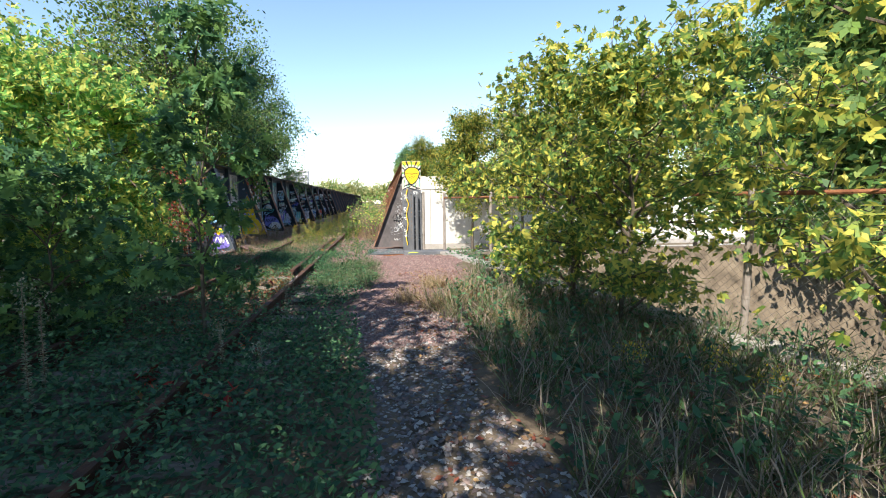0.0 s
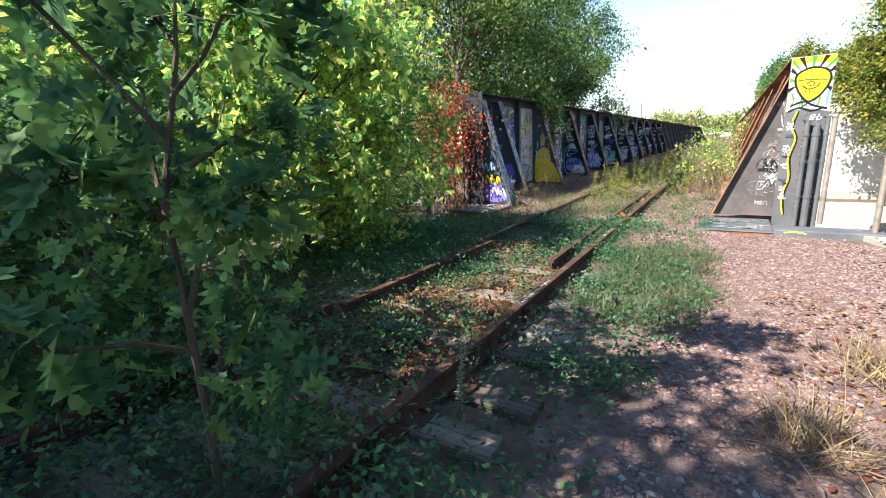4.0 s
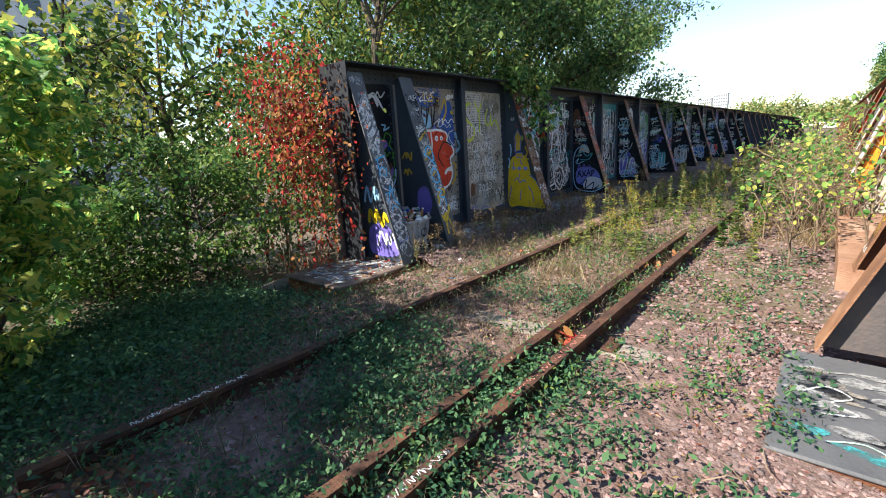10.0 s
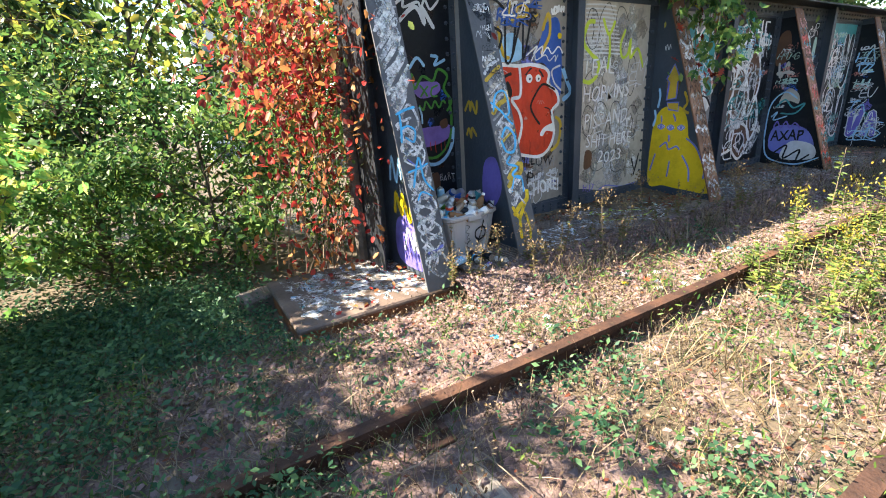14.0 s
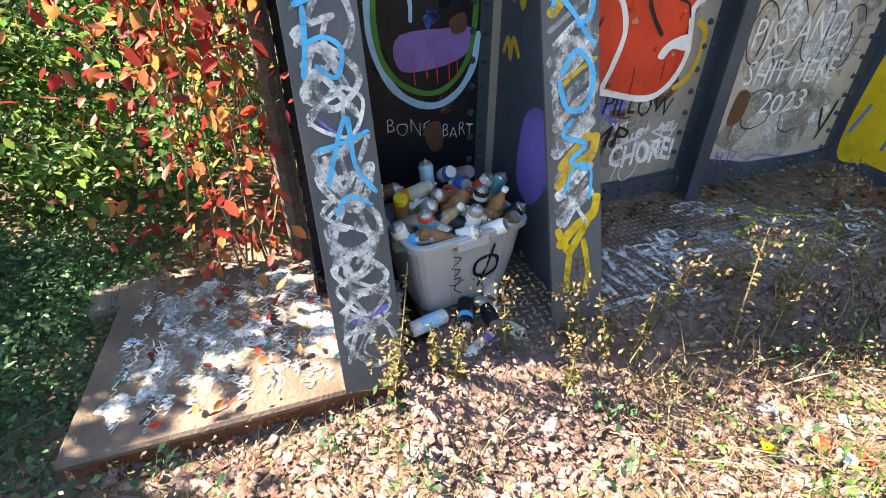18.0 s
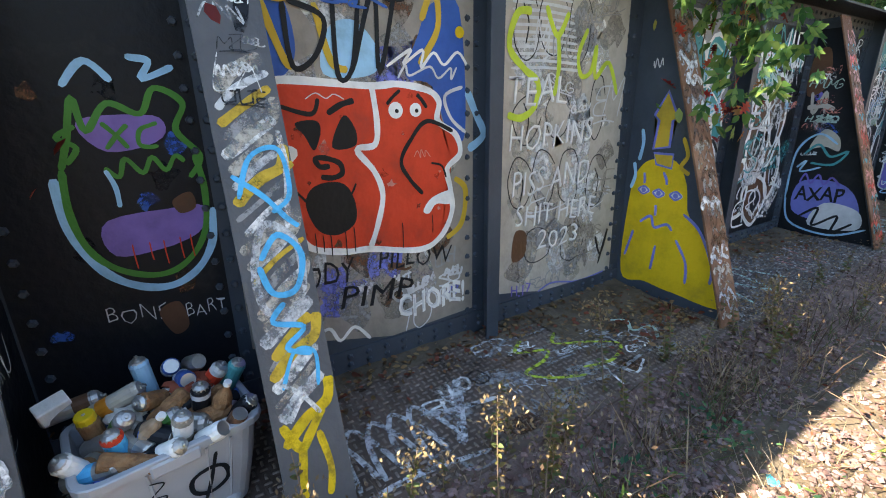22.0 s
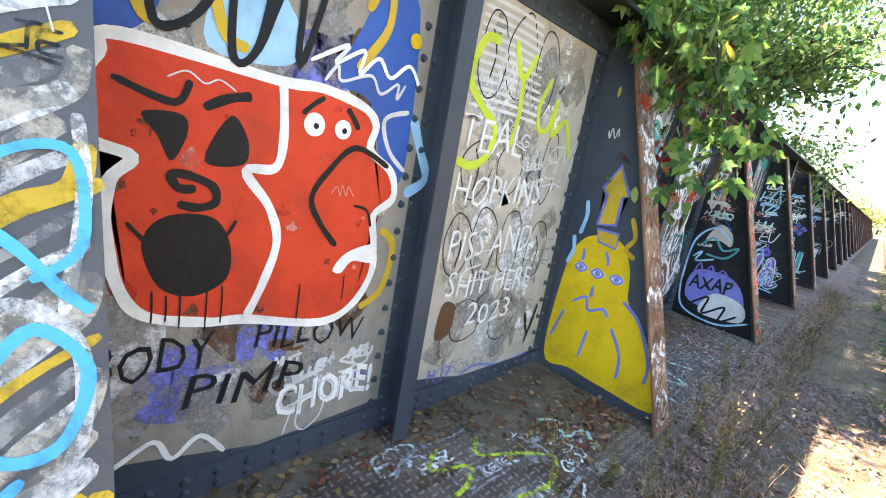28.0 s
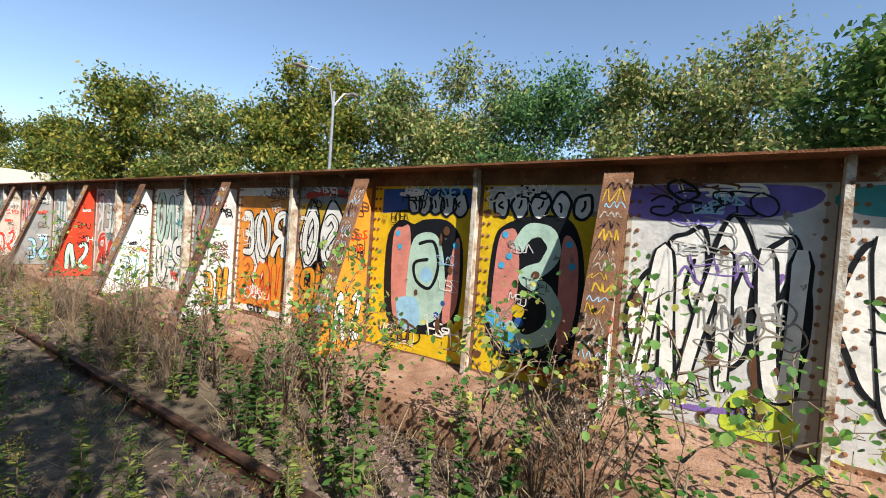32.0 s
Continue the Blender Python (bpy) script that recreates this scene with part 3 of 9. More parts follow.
def rail(x, y0, y1, label, x1=None):
    bm = bmesh.new()
    prof = rail_profile()
    n = max(2, int((y1 - y0) / 2.5))
    rings = []
    for i in range(n + 1):
        k = i / n
        y = y0 + (y1 - y0) * k
        xc = x + ((x1 - x) * k if x1 is not None else 0) + 0.006 * math.sin(y * 1.3 + x)
        rings.append([bm.verts.new((xc + a, y, c + 0.006 * math.sin(y * 0.8 + x * 2))) for a, c in prof])
    for a, b in zip(rings, rings[1:]):
        for k in range(len(prof)):
            bm.faces.new((a[k], b[k], b[(k + 1) % len(prof)], a[(k + 1) % len(prof)]))
    bm.faces.new(rings[0])
    bm.faces.new(rings[-1][::-1])
    return tagged(part("rail", bm, M_RAIL), label, "rail", "rails of the track")


def joint_bars(r, x, y):
    """A bolted joint: a bar on each side with four bolts."""
    for s in (-1, 1):
        bar = part("joint_bar", B(x + s * 0.012 - 0.008, x + s * 0.012 + 0.012 * s + 0.008, y - 0.3, y + 0.3, -0.112, -0.05, bevel=0.004), M_RAIL, r, "rusty joint bar")
        for d in (-0.22, -0.08, 0.08, 0.22):
            part("bolt", lathe(bmesh.new(), [(0.016, 0), (0.016, 0.02), (0.01, 0.024)], seg=6, m=pose(x + s * 0.028, y + d, -0.08, 0, 90 * s, 0)), M_RAIL, bar)


rail(-0.80, -16, -6.4, "rusty buried running rail under creeping plants")
rail(-0.68, -6.38, -3.5, "rusty shifted length of running rail", -0.58)
rail_l = rail(-0.752, -3.40, FAR, "rusty steel running rail of the disused track")
rail_r = rail(0.752, -16, FAR, "rusty steel running rail of the disused track")
joint_bars(rail_l, -0.752, -2.95)
joint_bars(rail_r, 0.752, -5.4)
joint_bars(rail_r, 0.752, 1.6)
rail_g = rail(0.50, -4.2, 3.4, "rusty inner guard rail beside the running rail")
joint_bars(rail_g, 0.50, -0.4)
rng = np.random.default_rng(5)


def sleeper(y, k):
    t = thing("railway_sleeper", "grey weathered wooden railway sleeper under the rails", "railway sleeper", 0, 0, 0, "sleepers of the track")
    bm = bmesh.new()
    n = 9
    rings = []
    for i in range(n):           # worn, slightly bowed timber with split ends
        x = -1.3 + 2.6 * i / (n - 1)
        w, h = 0.11 + rng.normal(0, 0.006), rng.normal(0, 0.008)
        if i in (0, n - 1):
            w, h = w - 0.012, h - 0.012
            x += rng.normal(0, 0.03)
        rings.append([bm.verts.new((x, a * w, c + h)) for a, c in ((-1, -0.17), (1, -0.17), (1, -0.02), (0.86, 0), (0.1, -0.004), (0.02, -0.016), (-0.06, -0.003), (-0.86, 0), (-1, -0.02))])
    for a, b in zip(rings, rings[1:]):
        for j in range(9):
            bm.faces.new((a[j], b[j], b[(j + 1) % 9], a[(j + 1) % 9]))
    bm.faces.new(rings[0][::-1])
    bm.faces.new(rings[-1])
    bmesh.ops.recalc_face_normals(bm, faces=bm.faces)
    part("timber", bm, M_TIE, t)
    for s in (-1, 1):
        part("tie_plate", B(s * 0.752 - 0.14, s * 0.752 + 0.14, -0.085, 0.085, -0.004, 0.014, bevel=0.003), M_RAIL, t, "rusty tie plate")
        for d in (-1, 1):
            bm = B(s * 0.752 + d * 0.085 - 0.009, s * 0.752 + d * 0.085 + 0.009, d * 0.05 - 0.009, d * 0.05 + 0.009, 0, 0.035)
            box(bm, s * 0.752 + d * 0.08 - 0.02, s * 0.752 + d * 0.08 + 0.014, d * 0.05 - 0.014, d * 0.05 + 0.014, 0.035, 0.048)
            part("spike", bm, M_RAIL, t, "rusty rail spike")
    t.matrix_basis = pose(rng.uniform(-0.05, 0.05), y, (-0.135 if y < -3.6 else -0.10 if -2.3 < y < -0.3 else -0.168) + rng.uniform(-0.012, 0.0), 0, 0, rng.uniform(-2.5, 2.5))


for k, y in enumerate(np.arange(-13.2, 3.0, 0.53)):
    sleeper(y + rng.uniform(-0.06, 0.06), k)


def silt_bank(x0, x1, y0, y1):
    """Rusty silt heaped against the foot of the sunlit web."""
    xs, ys = np.linspace(x0, x1, 14), np.arange(y0, y1, 0.11)
    v = [(x, y, DECK_R - 0.01 + max(0.0, (x - x0) / (x1 - x0) * 0.11 * (1 + 0.8 * lump(0.3, y, 0.8)) + 0.05 * lump(x, y, 1.9) + 0.012 * lump(x, y, 9))) for y in ys for x in xs]
    w = len(xs)
    f = [(j * w + i, j * w + i + 1, (j + 1) * w + i + 1, (j + 1) * w + i) for j in range(len(ys) - 1) for i in range(w - 1)]
    return bulk("silt_bank", v, f, M_SILT)


M_SILT = material("rusty_silt", [(0.17, 0.09, 0.06), (0.27, 0.16, 0.11), (0.36, 0.235, 0.17)], scale=3.5, rough=0.95, bump=0.8, bump_scale=50)
tagged(new("silt_bank", silt_bank(XR - 0.95, XR - 0.022, 1.9, 16.0)), "rust-coloured silt heaped along the sunlit walkway", "ground", kind="structure")

# ---------------------------------------------------------------- trees and shrubs
def branch_points(rng, base, height, spread, limbs, trunk_r, lean=(0, 0), low=0.25, twigs=7):
    """Trunk, limbs and twig ends of one tree. Returns the wood as a bmesh and the twig points."""
    wood = bmesh.new()
    tips = []
    base = np.array(base, float)
    n = 7
    trunk = [base + np.array([lean[0] * k * k + rng.normal(0, 0.02) * height * k, lean[1] * k * k + rng.normal(0, 0.02) * height * k, height * 0.86 * k]) for k in np.linspace(0, 1, n)]
    trunk[0][2] -= 0.25
    tube(wood, trunk, [trunk_r * (1 - 0.85 * k) for k in np.linspace(0, 1, n)], 7)
    for i in range(limbs):
        k = low + (1 - low) * (i + rng.uniform(0, 0.8)) / limbs
        j = min(n - 2, int(k * (n - 1)))
        f = k * (n - 1) - j
        p0 = trunk[j] * (1 - f) + trunk[j + 1] * f
        a = i * 2.4 + rng.uniform(-0.6, 0.6)
        reach = spread * (1.05 - 0.65 * abs(k - 0.45) / 0.6) * rng.uniform(0.65, 1.15)
        rise = height * rng.uniform(0.04, 0.24) * (1.2 - 0.3 * k)
        p3 = p0 + np.array([math.cos(a) * reach, math.sin(a) * reach, rise])
        pm = (p0 + p3) / 2 + np.array([0, 0, rise * 0.35]) + rng.normal(0, 0.07, 3) * reach
        pts = [p0, (p0 + pm) / 2 + rng.normal(0, 0.03, 3) * reach, pm, (pm + p3) / 2 + rng.normal(0, 0.04, 3) * reach, p3]
        r0 = trunk_r * (1 - 0.8 * k) * 0.55 + 0.006
        tube(wood, pts, [r0, r0 * 0.75, r0 * 0.55, r0 * 0.35, r0 * 0.15], 5, cap=False)
        for m in range(twigs):
            q = rng.uniform(0.35, 1.0)
            s = min(3, int(q * 4))
            o = pts[s] + (pts[s + 1] - pts[s]) * (q * 4 - s)
            d = rng.normal(0, 1, 3) * np.array([1, 1, 0.7]) + (p3 - p0) / (np.linalg.norm(p3 - p0) + 1e-6) * 0.8
            d = d / np.linalg.norm(d) * spread * rng.uniform(0.15, 0.42)
            tube(wood, [o, o + d * 0.5 + np.array([0, 0, 0.04 * spread]), o + d], [r0 * 0.3, r0 * 0.2, 0.003], 3, cap=False)
            for u in (0.35, 0.7, 1.0):
                tips.append(o + d * u)
    return wood, np.array(tips)


def tree(name, label, category, x, y, z, height, spread, leaf_n, leaf_size, mat, shape="oval", seed=0, limbs=14, trunk_r=0.08, lean=(0, 0), low=0.25, cloud=0.11, droop=0.3, twigs=10, group="", bark=None):
    r = np.random.default_rng(seed)
    t = thing(name, label, category, x, y, z, group)
    wood, tips = branch_points(r, (0, 0, 0), height, spread, limbs, trunk_r, lean, low, twigs)
    part("trunk", wood, bark or M_BARK, t)
    pick = tips[r.integers(0, len(tips), leaf_n)]
    at = pick + r.normal(0, 1, (leaf_n, 3)) * spread * cloud * np.array([1, 1, 0.8])
    way = r.normal(0, 1, (leaf_n, 3)) + np.array([0, 0, -droop])
    me = leaves("crown", at, way, leaf_size * r.uniform(0.55, 1.25, leaf_n), mat, shape, r)
    part("crown", me, mat, t)
    return t


YG = "multi-stemmed boxelder with yellow-green autumn leaves beside the track"
tree("boxelder", YG, "tree", -3.25, -4.5, -0.45, 4.0, 2.05, 8500, 0.15, M_LEAF_BOX, "compound", 11, 26, 0.06, (0.3, -0.4), 0.08, 0.075, 0.9, 13)
tree("boxelder", YG, "tree", -4.4, -6.8, -0.5, 3.9, 2.0, 7000, 0.15, M_LEAF_BOX, "compound", 12, 24, 0.06, (0.8, -0.1), 0.2, 0.08, 0.8, 12)
tree("boxelder", YG, "tree", -8.6, -4.8, -0.9, 3.6, 1.8, 1800, 0.22, M_LEAF_YG, "compound", 13, 18, 0.08, (0.2, 0.2), 0.2, 0.10, 0.6, 12)
tree("boxelder", YG, "tree", -3.9, -3.2, -0.45, 3.0, 1.2, 2600, 0.15, M_LEAF_BOX, "compound", 17, 20, 0.05, (0.2, 0.2), 0.08, 0.085, 0.9, 11)
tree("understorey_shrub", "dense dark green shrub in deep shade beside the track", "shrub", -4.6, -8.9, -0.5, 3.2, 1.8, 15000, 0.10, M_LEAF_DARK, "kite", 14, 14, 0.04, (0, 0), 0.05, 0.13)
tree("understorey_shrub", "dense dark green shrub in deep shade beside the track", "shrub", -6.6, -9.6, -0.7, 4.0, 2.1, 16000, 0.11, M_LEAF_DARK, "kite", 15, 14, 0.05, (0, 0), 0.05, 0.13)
tree("understorey_shrub", "leafy shrub at the edge of the shade", "shrub", -9.4, -7.6, -0.9, 3.6, 2.2, 10000, 0.12, M_LEAF_MID, "oval", 18, 14, 0.06, (0, 0), 0.05, 0.13)
OAK = "young oak sapling with broad green lobed leaves beside the rail"
tree("oak_sapling", OAK, "tree", 0.42, -8.25, -0.2, 3.3, 0.62, 1000, 0.17, M_LEAF_OAK, "lobed", 21, 14, 0.022, (0.12, 0.15), 0.1, 0.13, 0.7, 6)
MP = "low maple saplings with broad dark green leaves in the shade"
tree("maple_sapling", MP, "tree", -1.15, -8.05, -0.25, 2.0, 0.8, 1300, 0.16, M_LEAF_OAK, "lobed", 22, 12, 0.018, (0.1, 0.1), 0.12, 0.14, 0.6, 5)
tree("maple_sapling", MP, "tree", -2.2, -7.7, -0.3, 2.2, 0.95, 1400, 0.16, M_LEAF_OAK, "lobed", 23, 12, 0.018, (0.0, 0.1), 0.12, 0.14, 0.6, 5)
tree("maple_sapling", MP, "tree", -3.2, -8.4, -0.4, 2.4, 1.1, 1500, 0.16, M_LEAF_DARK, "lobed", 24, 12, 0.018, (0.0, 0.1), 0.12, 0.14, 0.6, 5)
tree("shade_tree", "tall deciduous tree shading the disused track", "tree", -1.9, -13.2, -0.4, 7.4, 2.4, 3000, 0.19, M_LEAF_MID, "oval", 20, 16, 0.11, (0, 0), 0.5, 0.12)
RB = "boxelder bush with yellowing leaves on the embankment edge"
tree("boxelder_bush", RB, "shrub", 4.9, -7.1, -0.35, 3.5, 1.5, 4200, 0.125, M_LEAF_BUSH, "compound", 31, 24, 0.04, (-0.3, 0.2), 0.08, 0.085, 0.8, 12)
tree("boxelder_bush", RB, "shrub", 4.95, -8.3, -0.35, 3.6, 1.3, 3400, 0.125, M_LEAF_BUSH, "compound", 32, 20, 0.035, (0.1, -0.2), 0.1, 0.085, 0.8, 11)
tree("boxelder_bush", RB, "shrub", 5.9, -5.0, -0.8, 3.2, 1.1, 2400, 0.12, M_LEAF_BUSH, "compound", 33, 16, 0.04, (0, 0.2), 0.06, 0.085, 0.8, 11)
tree("boxelder_bush", "boxelder bush with broad green leaves by the fence", "shrub", 6.6, -10.1, -0.9, 4.9, 1.7, 2600, 0.16, M_LEAF_BUSH, "compound", 34, 18, 0.05, (-0.5, 0.1), 0.15, 0.09, 0.9, 11)


def spruce(x, y, z, h, seed):
    """A conifer of drooping whorled boughs."""
    q = np.random.default_rng(seed)
    t = thing("spruce_tree", "dark green spruce with drooping boughs behind the shrubs", "tree", x, y, z)
    wood, tips = bmesh.new(), []
    tube(wood, [(0, 0, -0.3), (0, 0, h * 0.5), (0.03, 0, h)], [0.13, 0.08, 0.012], 7)
    for i in range(90):
        k = (i + q.uniform()) / 90
        a, reach = i * 2.4, (1 - k) * h * 0.27 + 0.15
        o = np.array([0, 0, h * (0.08 + 0.9 * k)])
        e = o + np.array([math.cos(a) * reach, math.sin(a) * reach, -reach * 0.25])
        m = (o + e) / 2 + np.array([0, 0, reach * 0.12])
        tube(wood, [o, m, e], [0.02, 0.012, 0.004], 4, cap=False)
        for u in q.uniform(0.15, 1, int(26 + 60 * (1 - k))):
            tips.append((o * (1 - u) + e * u) + np.array([0, 0, reach * 0.12 * math.sin(math.pi * u) * 2]) + q.normal(0, 0.06, 3))
    part("trunk", wood, M_BARK, t)
    tips = np.array(tips)
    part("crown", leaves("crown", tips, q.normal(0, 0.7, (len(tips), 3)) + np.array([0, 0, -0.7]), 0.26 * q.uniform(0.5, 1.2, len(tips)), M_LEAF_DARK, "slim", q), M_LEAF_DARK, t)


spruce(-9.2, -2.6, -1.0, 7.4, 19)
# trees behind the viewer and to the side, which shade the near track
SH = "tall deciduous tree shading the disused track"
for i, (x, y, h, s) in enumerate([(-3.6, -12.8, 6.2, 2.6), (-3.4, -15.8, 8.2, 2.9), (0.7, -15.5, 8.2, 1.6), (3.0, -18.6, 8.5, 3.0), (7.4, -14.6, 6.0, 2.2)]):
    tree("shade_tree", SH, "tree", x, y, -0.5 if x > -4 else -0.9, h, s, 7500 if i < 3 else 3400, 0.20, M_LEAF_MID, "kite", 40 + i, 16, 0.12, (0, 0), 0.45, 0.115)
# left of the girder: sunlit shrubs, thin trees and the large overhanging elm
GS = "bright green honeysuckle shrub on the slope beside the girder"
for i, (x, y, h, s) in enumerate([(-4.9, -0.9, 2.2, 1.1), (-5.6, 0.4, 2.6, 1.3), (-6.4, -2.1, 3.0, 1.4), (-4.6, 1.6, 2.0, 1.0), (-7.0, 1.6, 3.4, 1.5), (-5.2, -2.0, 1.5, 1.0)]):
    tree("honeysuckle_shrub", GS, "shrub", x, y, -0.55 - 0.12 * max(0, -x - 5), h, s, 4600, 0.075, M_LEAF_HONEY, "oval", 50 + i, 18, 0.03, (0, 0), 0.04, 0.11)
tree("thin_tree", "slender tree with sparse yellow-green leaves and bare twigs", "tree", -6.2, 3.2, -0.8, 7.2, 2.2, 4500, 0.11, M_LEAF_YG, "oval", 61, 18, 0.07, (0, 0), 0.2, 0.15)
tree("thin_tree", "slender tree with sparse yellow-green leaves and bare twigs", "tree", -8.2, -1.2, -1.0, 7.6, 2.4, 5000, 0.12, M_LEAF_YG, "oval", 62, 18, 0.08, (0, 0), 0.2, 0.15)
tree("thin_tree", "slender tree with sparse green leaves behind the girder", "tree", -4.7, 2.4, -0.8, 9.2, 2.7, 12000, 0.12, M_LEAF_MID, "oval", 63, 24, 0.10, (0.3, 0), 0.48, 0.09, 0.3, 12)
ELM = "dark green elm leaning over the graffiti-covered girder"
tree("elm_tree", ELM, "tree", -5.2, 8.8, -1.5, 9.6, 3.0, 42000, 0.13, M_LEAF_ELM, "kite", 64, 40, 0.16, (0.4, 0.4), 0.34, 0.08, 0.3, 16)
tree("elm_tree", "green deciduous tree behind the girder", "tree", -5.2, 4.9, -1.2, 7.4, 2.7, 19000, 0.12, M_LEAF_ELM, "kite", 65, 18, 0.10, (0.4, 0), 0.42, 0.115)
tree("elm_tree", ELM, "tree", -4.9, 14.6, -1.5, 9.0, 2.8, 30000, 0.14, M_LEAF_ELM, "kite", 67, 32, 0.14, (0.3, 1.0), 0.3, 0.08, 0.3, 14)
tree("elm_tree", "green deciduous tree behind the girder", "tree", -9.5, 6.5, -1.8, 9.6, 3.6, 9000, 0.18, M_LEAF_MID, "kite", 66, 18, 0.15, (0, 0), 0.25, 0.115)


def hanging_branch(pts, n, seed, mat, label, size=0.11, shape="slim"):
    r = np.random.default_rng(seed)
    t = thing("hanging_branch", label, "branch", *pts[0])
    p = [np.array(q) - np.array(pts[0]) for q in pts]
    part("stem", tube(bmesh.new(), p, list(np.linspace(0.018, 0.004, len(p))), 5), M_BARK, t)
    k = r.uniform(0.1, 1, n) * (len(p) - 1)
    j = np.minimum(k.astype(int), len(p) - 2)
    P = np.array(p)
    at = P[j] + (P[j + 1] - P[j]) * (k - j)[:, None] + r.normal(0, 0.13, (n, 3))
    part("crown", leaves("leaves", at, r.normal(0, 0.6, (n, 3)) + np.array([0, 0, -0.9]), size * r.uniform(0.6, 1.2, n), mat, shape, r), mat, t)


HB = "leafy branch hanging over the girder's top flange"
LB = "drooping boxelder spray over the disused track"
for i, pts in enumerate([[(-2.4, -5.0, 1.7), (-1.8, -5.2, 1.75), (-1.35, -5.4, 1.35), (-1.1, -5.5, 0.75)], [(-2.5, -5.4, 1.3), (-1.9, -5.8, 1.4), (-1.55, -6.1, 1.0), (-1.4, -6.3, 0.45)], [(-2.3, -4.4, 1.6), (-1.7, -4.3, 1.7), (-1.2, -4.3, 1.25), (-0.95, -4.35, 0.75)], [(-2.4, -4.8, 2.5), (-1.7, -4.9, 2.7), (-1.15, -5.0, 2.3), (-0.85, -5.1, 1.8)], [(-2.6, -5.6, 2.2), (-2.0, -6.2, 2.3), (-1.6, -6.6, 1.9), (-1.5, -6.9, 1.3)], [(-2.5, -4.0, 2.2), (-1.9, -3.7, 2.3), (-1.5, -3.5, 1.9), (-1.35, -3.4, 1.4)]]):
    hanging_branch(pts, 170, 75 + i, M_LEAF_BOX, LB, 0.15, "compound")
for i, pts in enumerate([[(-3.1, 4.3, 2.55), (-2.65, 4.25, 2.62), (-2.3, 4.25, 2.3), (-2.1, 4.25, 1.85), (-2.07, 4.25, 1.55)], [(-3.2, 4.5, 2.6), (-2.7, 4.45, 2.7), (-2.35, 4.4, 2.45), (-2.2, 4.4, 2.0)], [(-3.2, 4.1, 2.6), (-2.8, 4.0, 2.7), (-2.5, 3.9, 2.55), (-2.35, 3.85, 2.35)]]):
    hanging_branch(pts, 130, 90 + i, M_LEAF_HONEY, HB, 0.15, "compound")
vine = thing("hanging_creeper", "dark red and green creeper hanging down the brace", "climbing plant", -2.5, 4.5, 2.4)
r = np.random.default_rng(99)
for i in range(7):
    x, y = r.uniform(-0.15, 0.15), r.uniform(-0.2, 0.3)
    part("stem", tube(bmesh.new(), [(x - 0.2, y, 0.08), (x, y, 0.02), (x + r.normal(0, 0.05), y + r.normal(0, 0.05), -0.5), (x + r.normal(0, 0.08), y + r.normal(0, 0.08), -r.uniform(0.7, 1.2))], [0.006, 0.005, 0.004, 0.002], 4), M_TWIG, vine)
at = np.column_stack([r.normal(0, 0.14, 170), r.normal(0.05, 0.2, 170), -r.uniform(-0.05, 1.15, 170)])
part("red_leaves", leaves("red_leaves", at[:80], r.normal(0, 0.5, (80, 3)) + np.array([0.2, -0.2, -0.8]), 0.11 * r.uniform(0.6, 1.2, 80), M_LEAF_RED, "lobed", r), M_LEAF_RED, vine)
part("green_leaves", leaves("green_leaves", at[80:], r.normal(0, 0.5, (90, 3)) + np.array([0.2, -0.2, -0.8]), 0.10 * r.uniform(0.6, 1.2, 90), M_LEAF_MID, "oval", r), M_LEAF_MID, vine)
hanging_branch([(-4.0, 4.6, 2.9), (-3.2, 4.5, 3.0), (-2.7, 4.3, 2.7), (-2.35, 4.25, 2.1)], 420, 71, M_LEAF_MID, HB)
hanging_branch([(-4.0, 4.2, 3.0), (-3.1, 4.0, 3.05), (-2.6, 4.1, 2.75), (-2.45, 4.2, 2.35)], 380, 72, M_LEAF_YG, HB)
hanging_branch([(-4.2, 5.3, 3.0), (-3.0, 5.0, 3.1), (-2.5, 4.9, 2.7)], 380, 73, M_LEAF_MID, HB)

# red creeper on a dead stub at the girder's end
creeper = thing("red_creeper", "red Virginia creeper on bare twigs at the girder end", "climbing plant", -3.22, 0.02, -0.2)
r = np.random.default_rng(80)
bm = bmesh.new()
for i in range(20):
    a, top = r.uniform(0, math.tau), r.uniform(0.9, 2.7)
    px, py = r.normal(-0.1, 0.22), r.normal(-0.05, 0.22)
    pts = [(px, py, -0.1)]
    for k in range(1, 6):
        pts.append((pts[-1][0] + r.normal(0, 0.07), pts[-1][1] + r.normal(0, 0.07), top * k / 5))
    pts.append((pts[-1][0] + r.normal(0, 0.25), pts[-1][1] + r.normal(0, 0.25), top - r.uniform(0, 0.5)))
    tube(bm, pts, [0.008, 0.007, 0.006, 0.005, 0.004, 0.003, 0.002], 4, cap=False)
part("stem_tangle", bm, M_TWIG, creeper, "tangle of bare grey stems")["kind"] = "stuff"
n = 2900
zc = np.concatenate([r.normal(1.9, 0.42, 2100), r.uniform(0.1, 2.9, 800)])
wide = np.interp(zc, [0.0, 0.8, 1.6, 2.3, 2.9], [0.14, 0.2, 0.40, 0.34, 0.2])
at = np.stack([r.normal(0.02, 1.0, n) * wide + 0.10 * np.sin(zc * 2.2), r.normal(-0.18, 0.30, n), zc], 1)
at = np.concatenate([at, np.stack([r.normal(0.60, 0.16, 90), r.normal(0.0, 0.12, 90), r.uniform(0.15, 2.2, 90)], 1)])
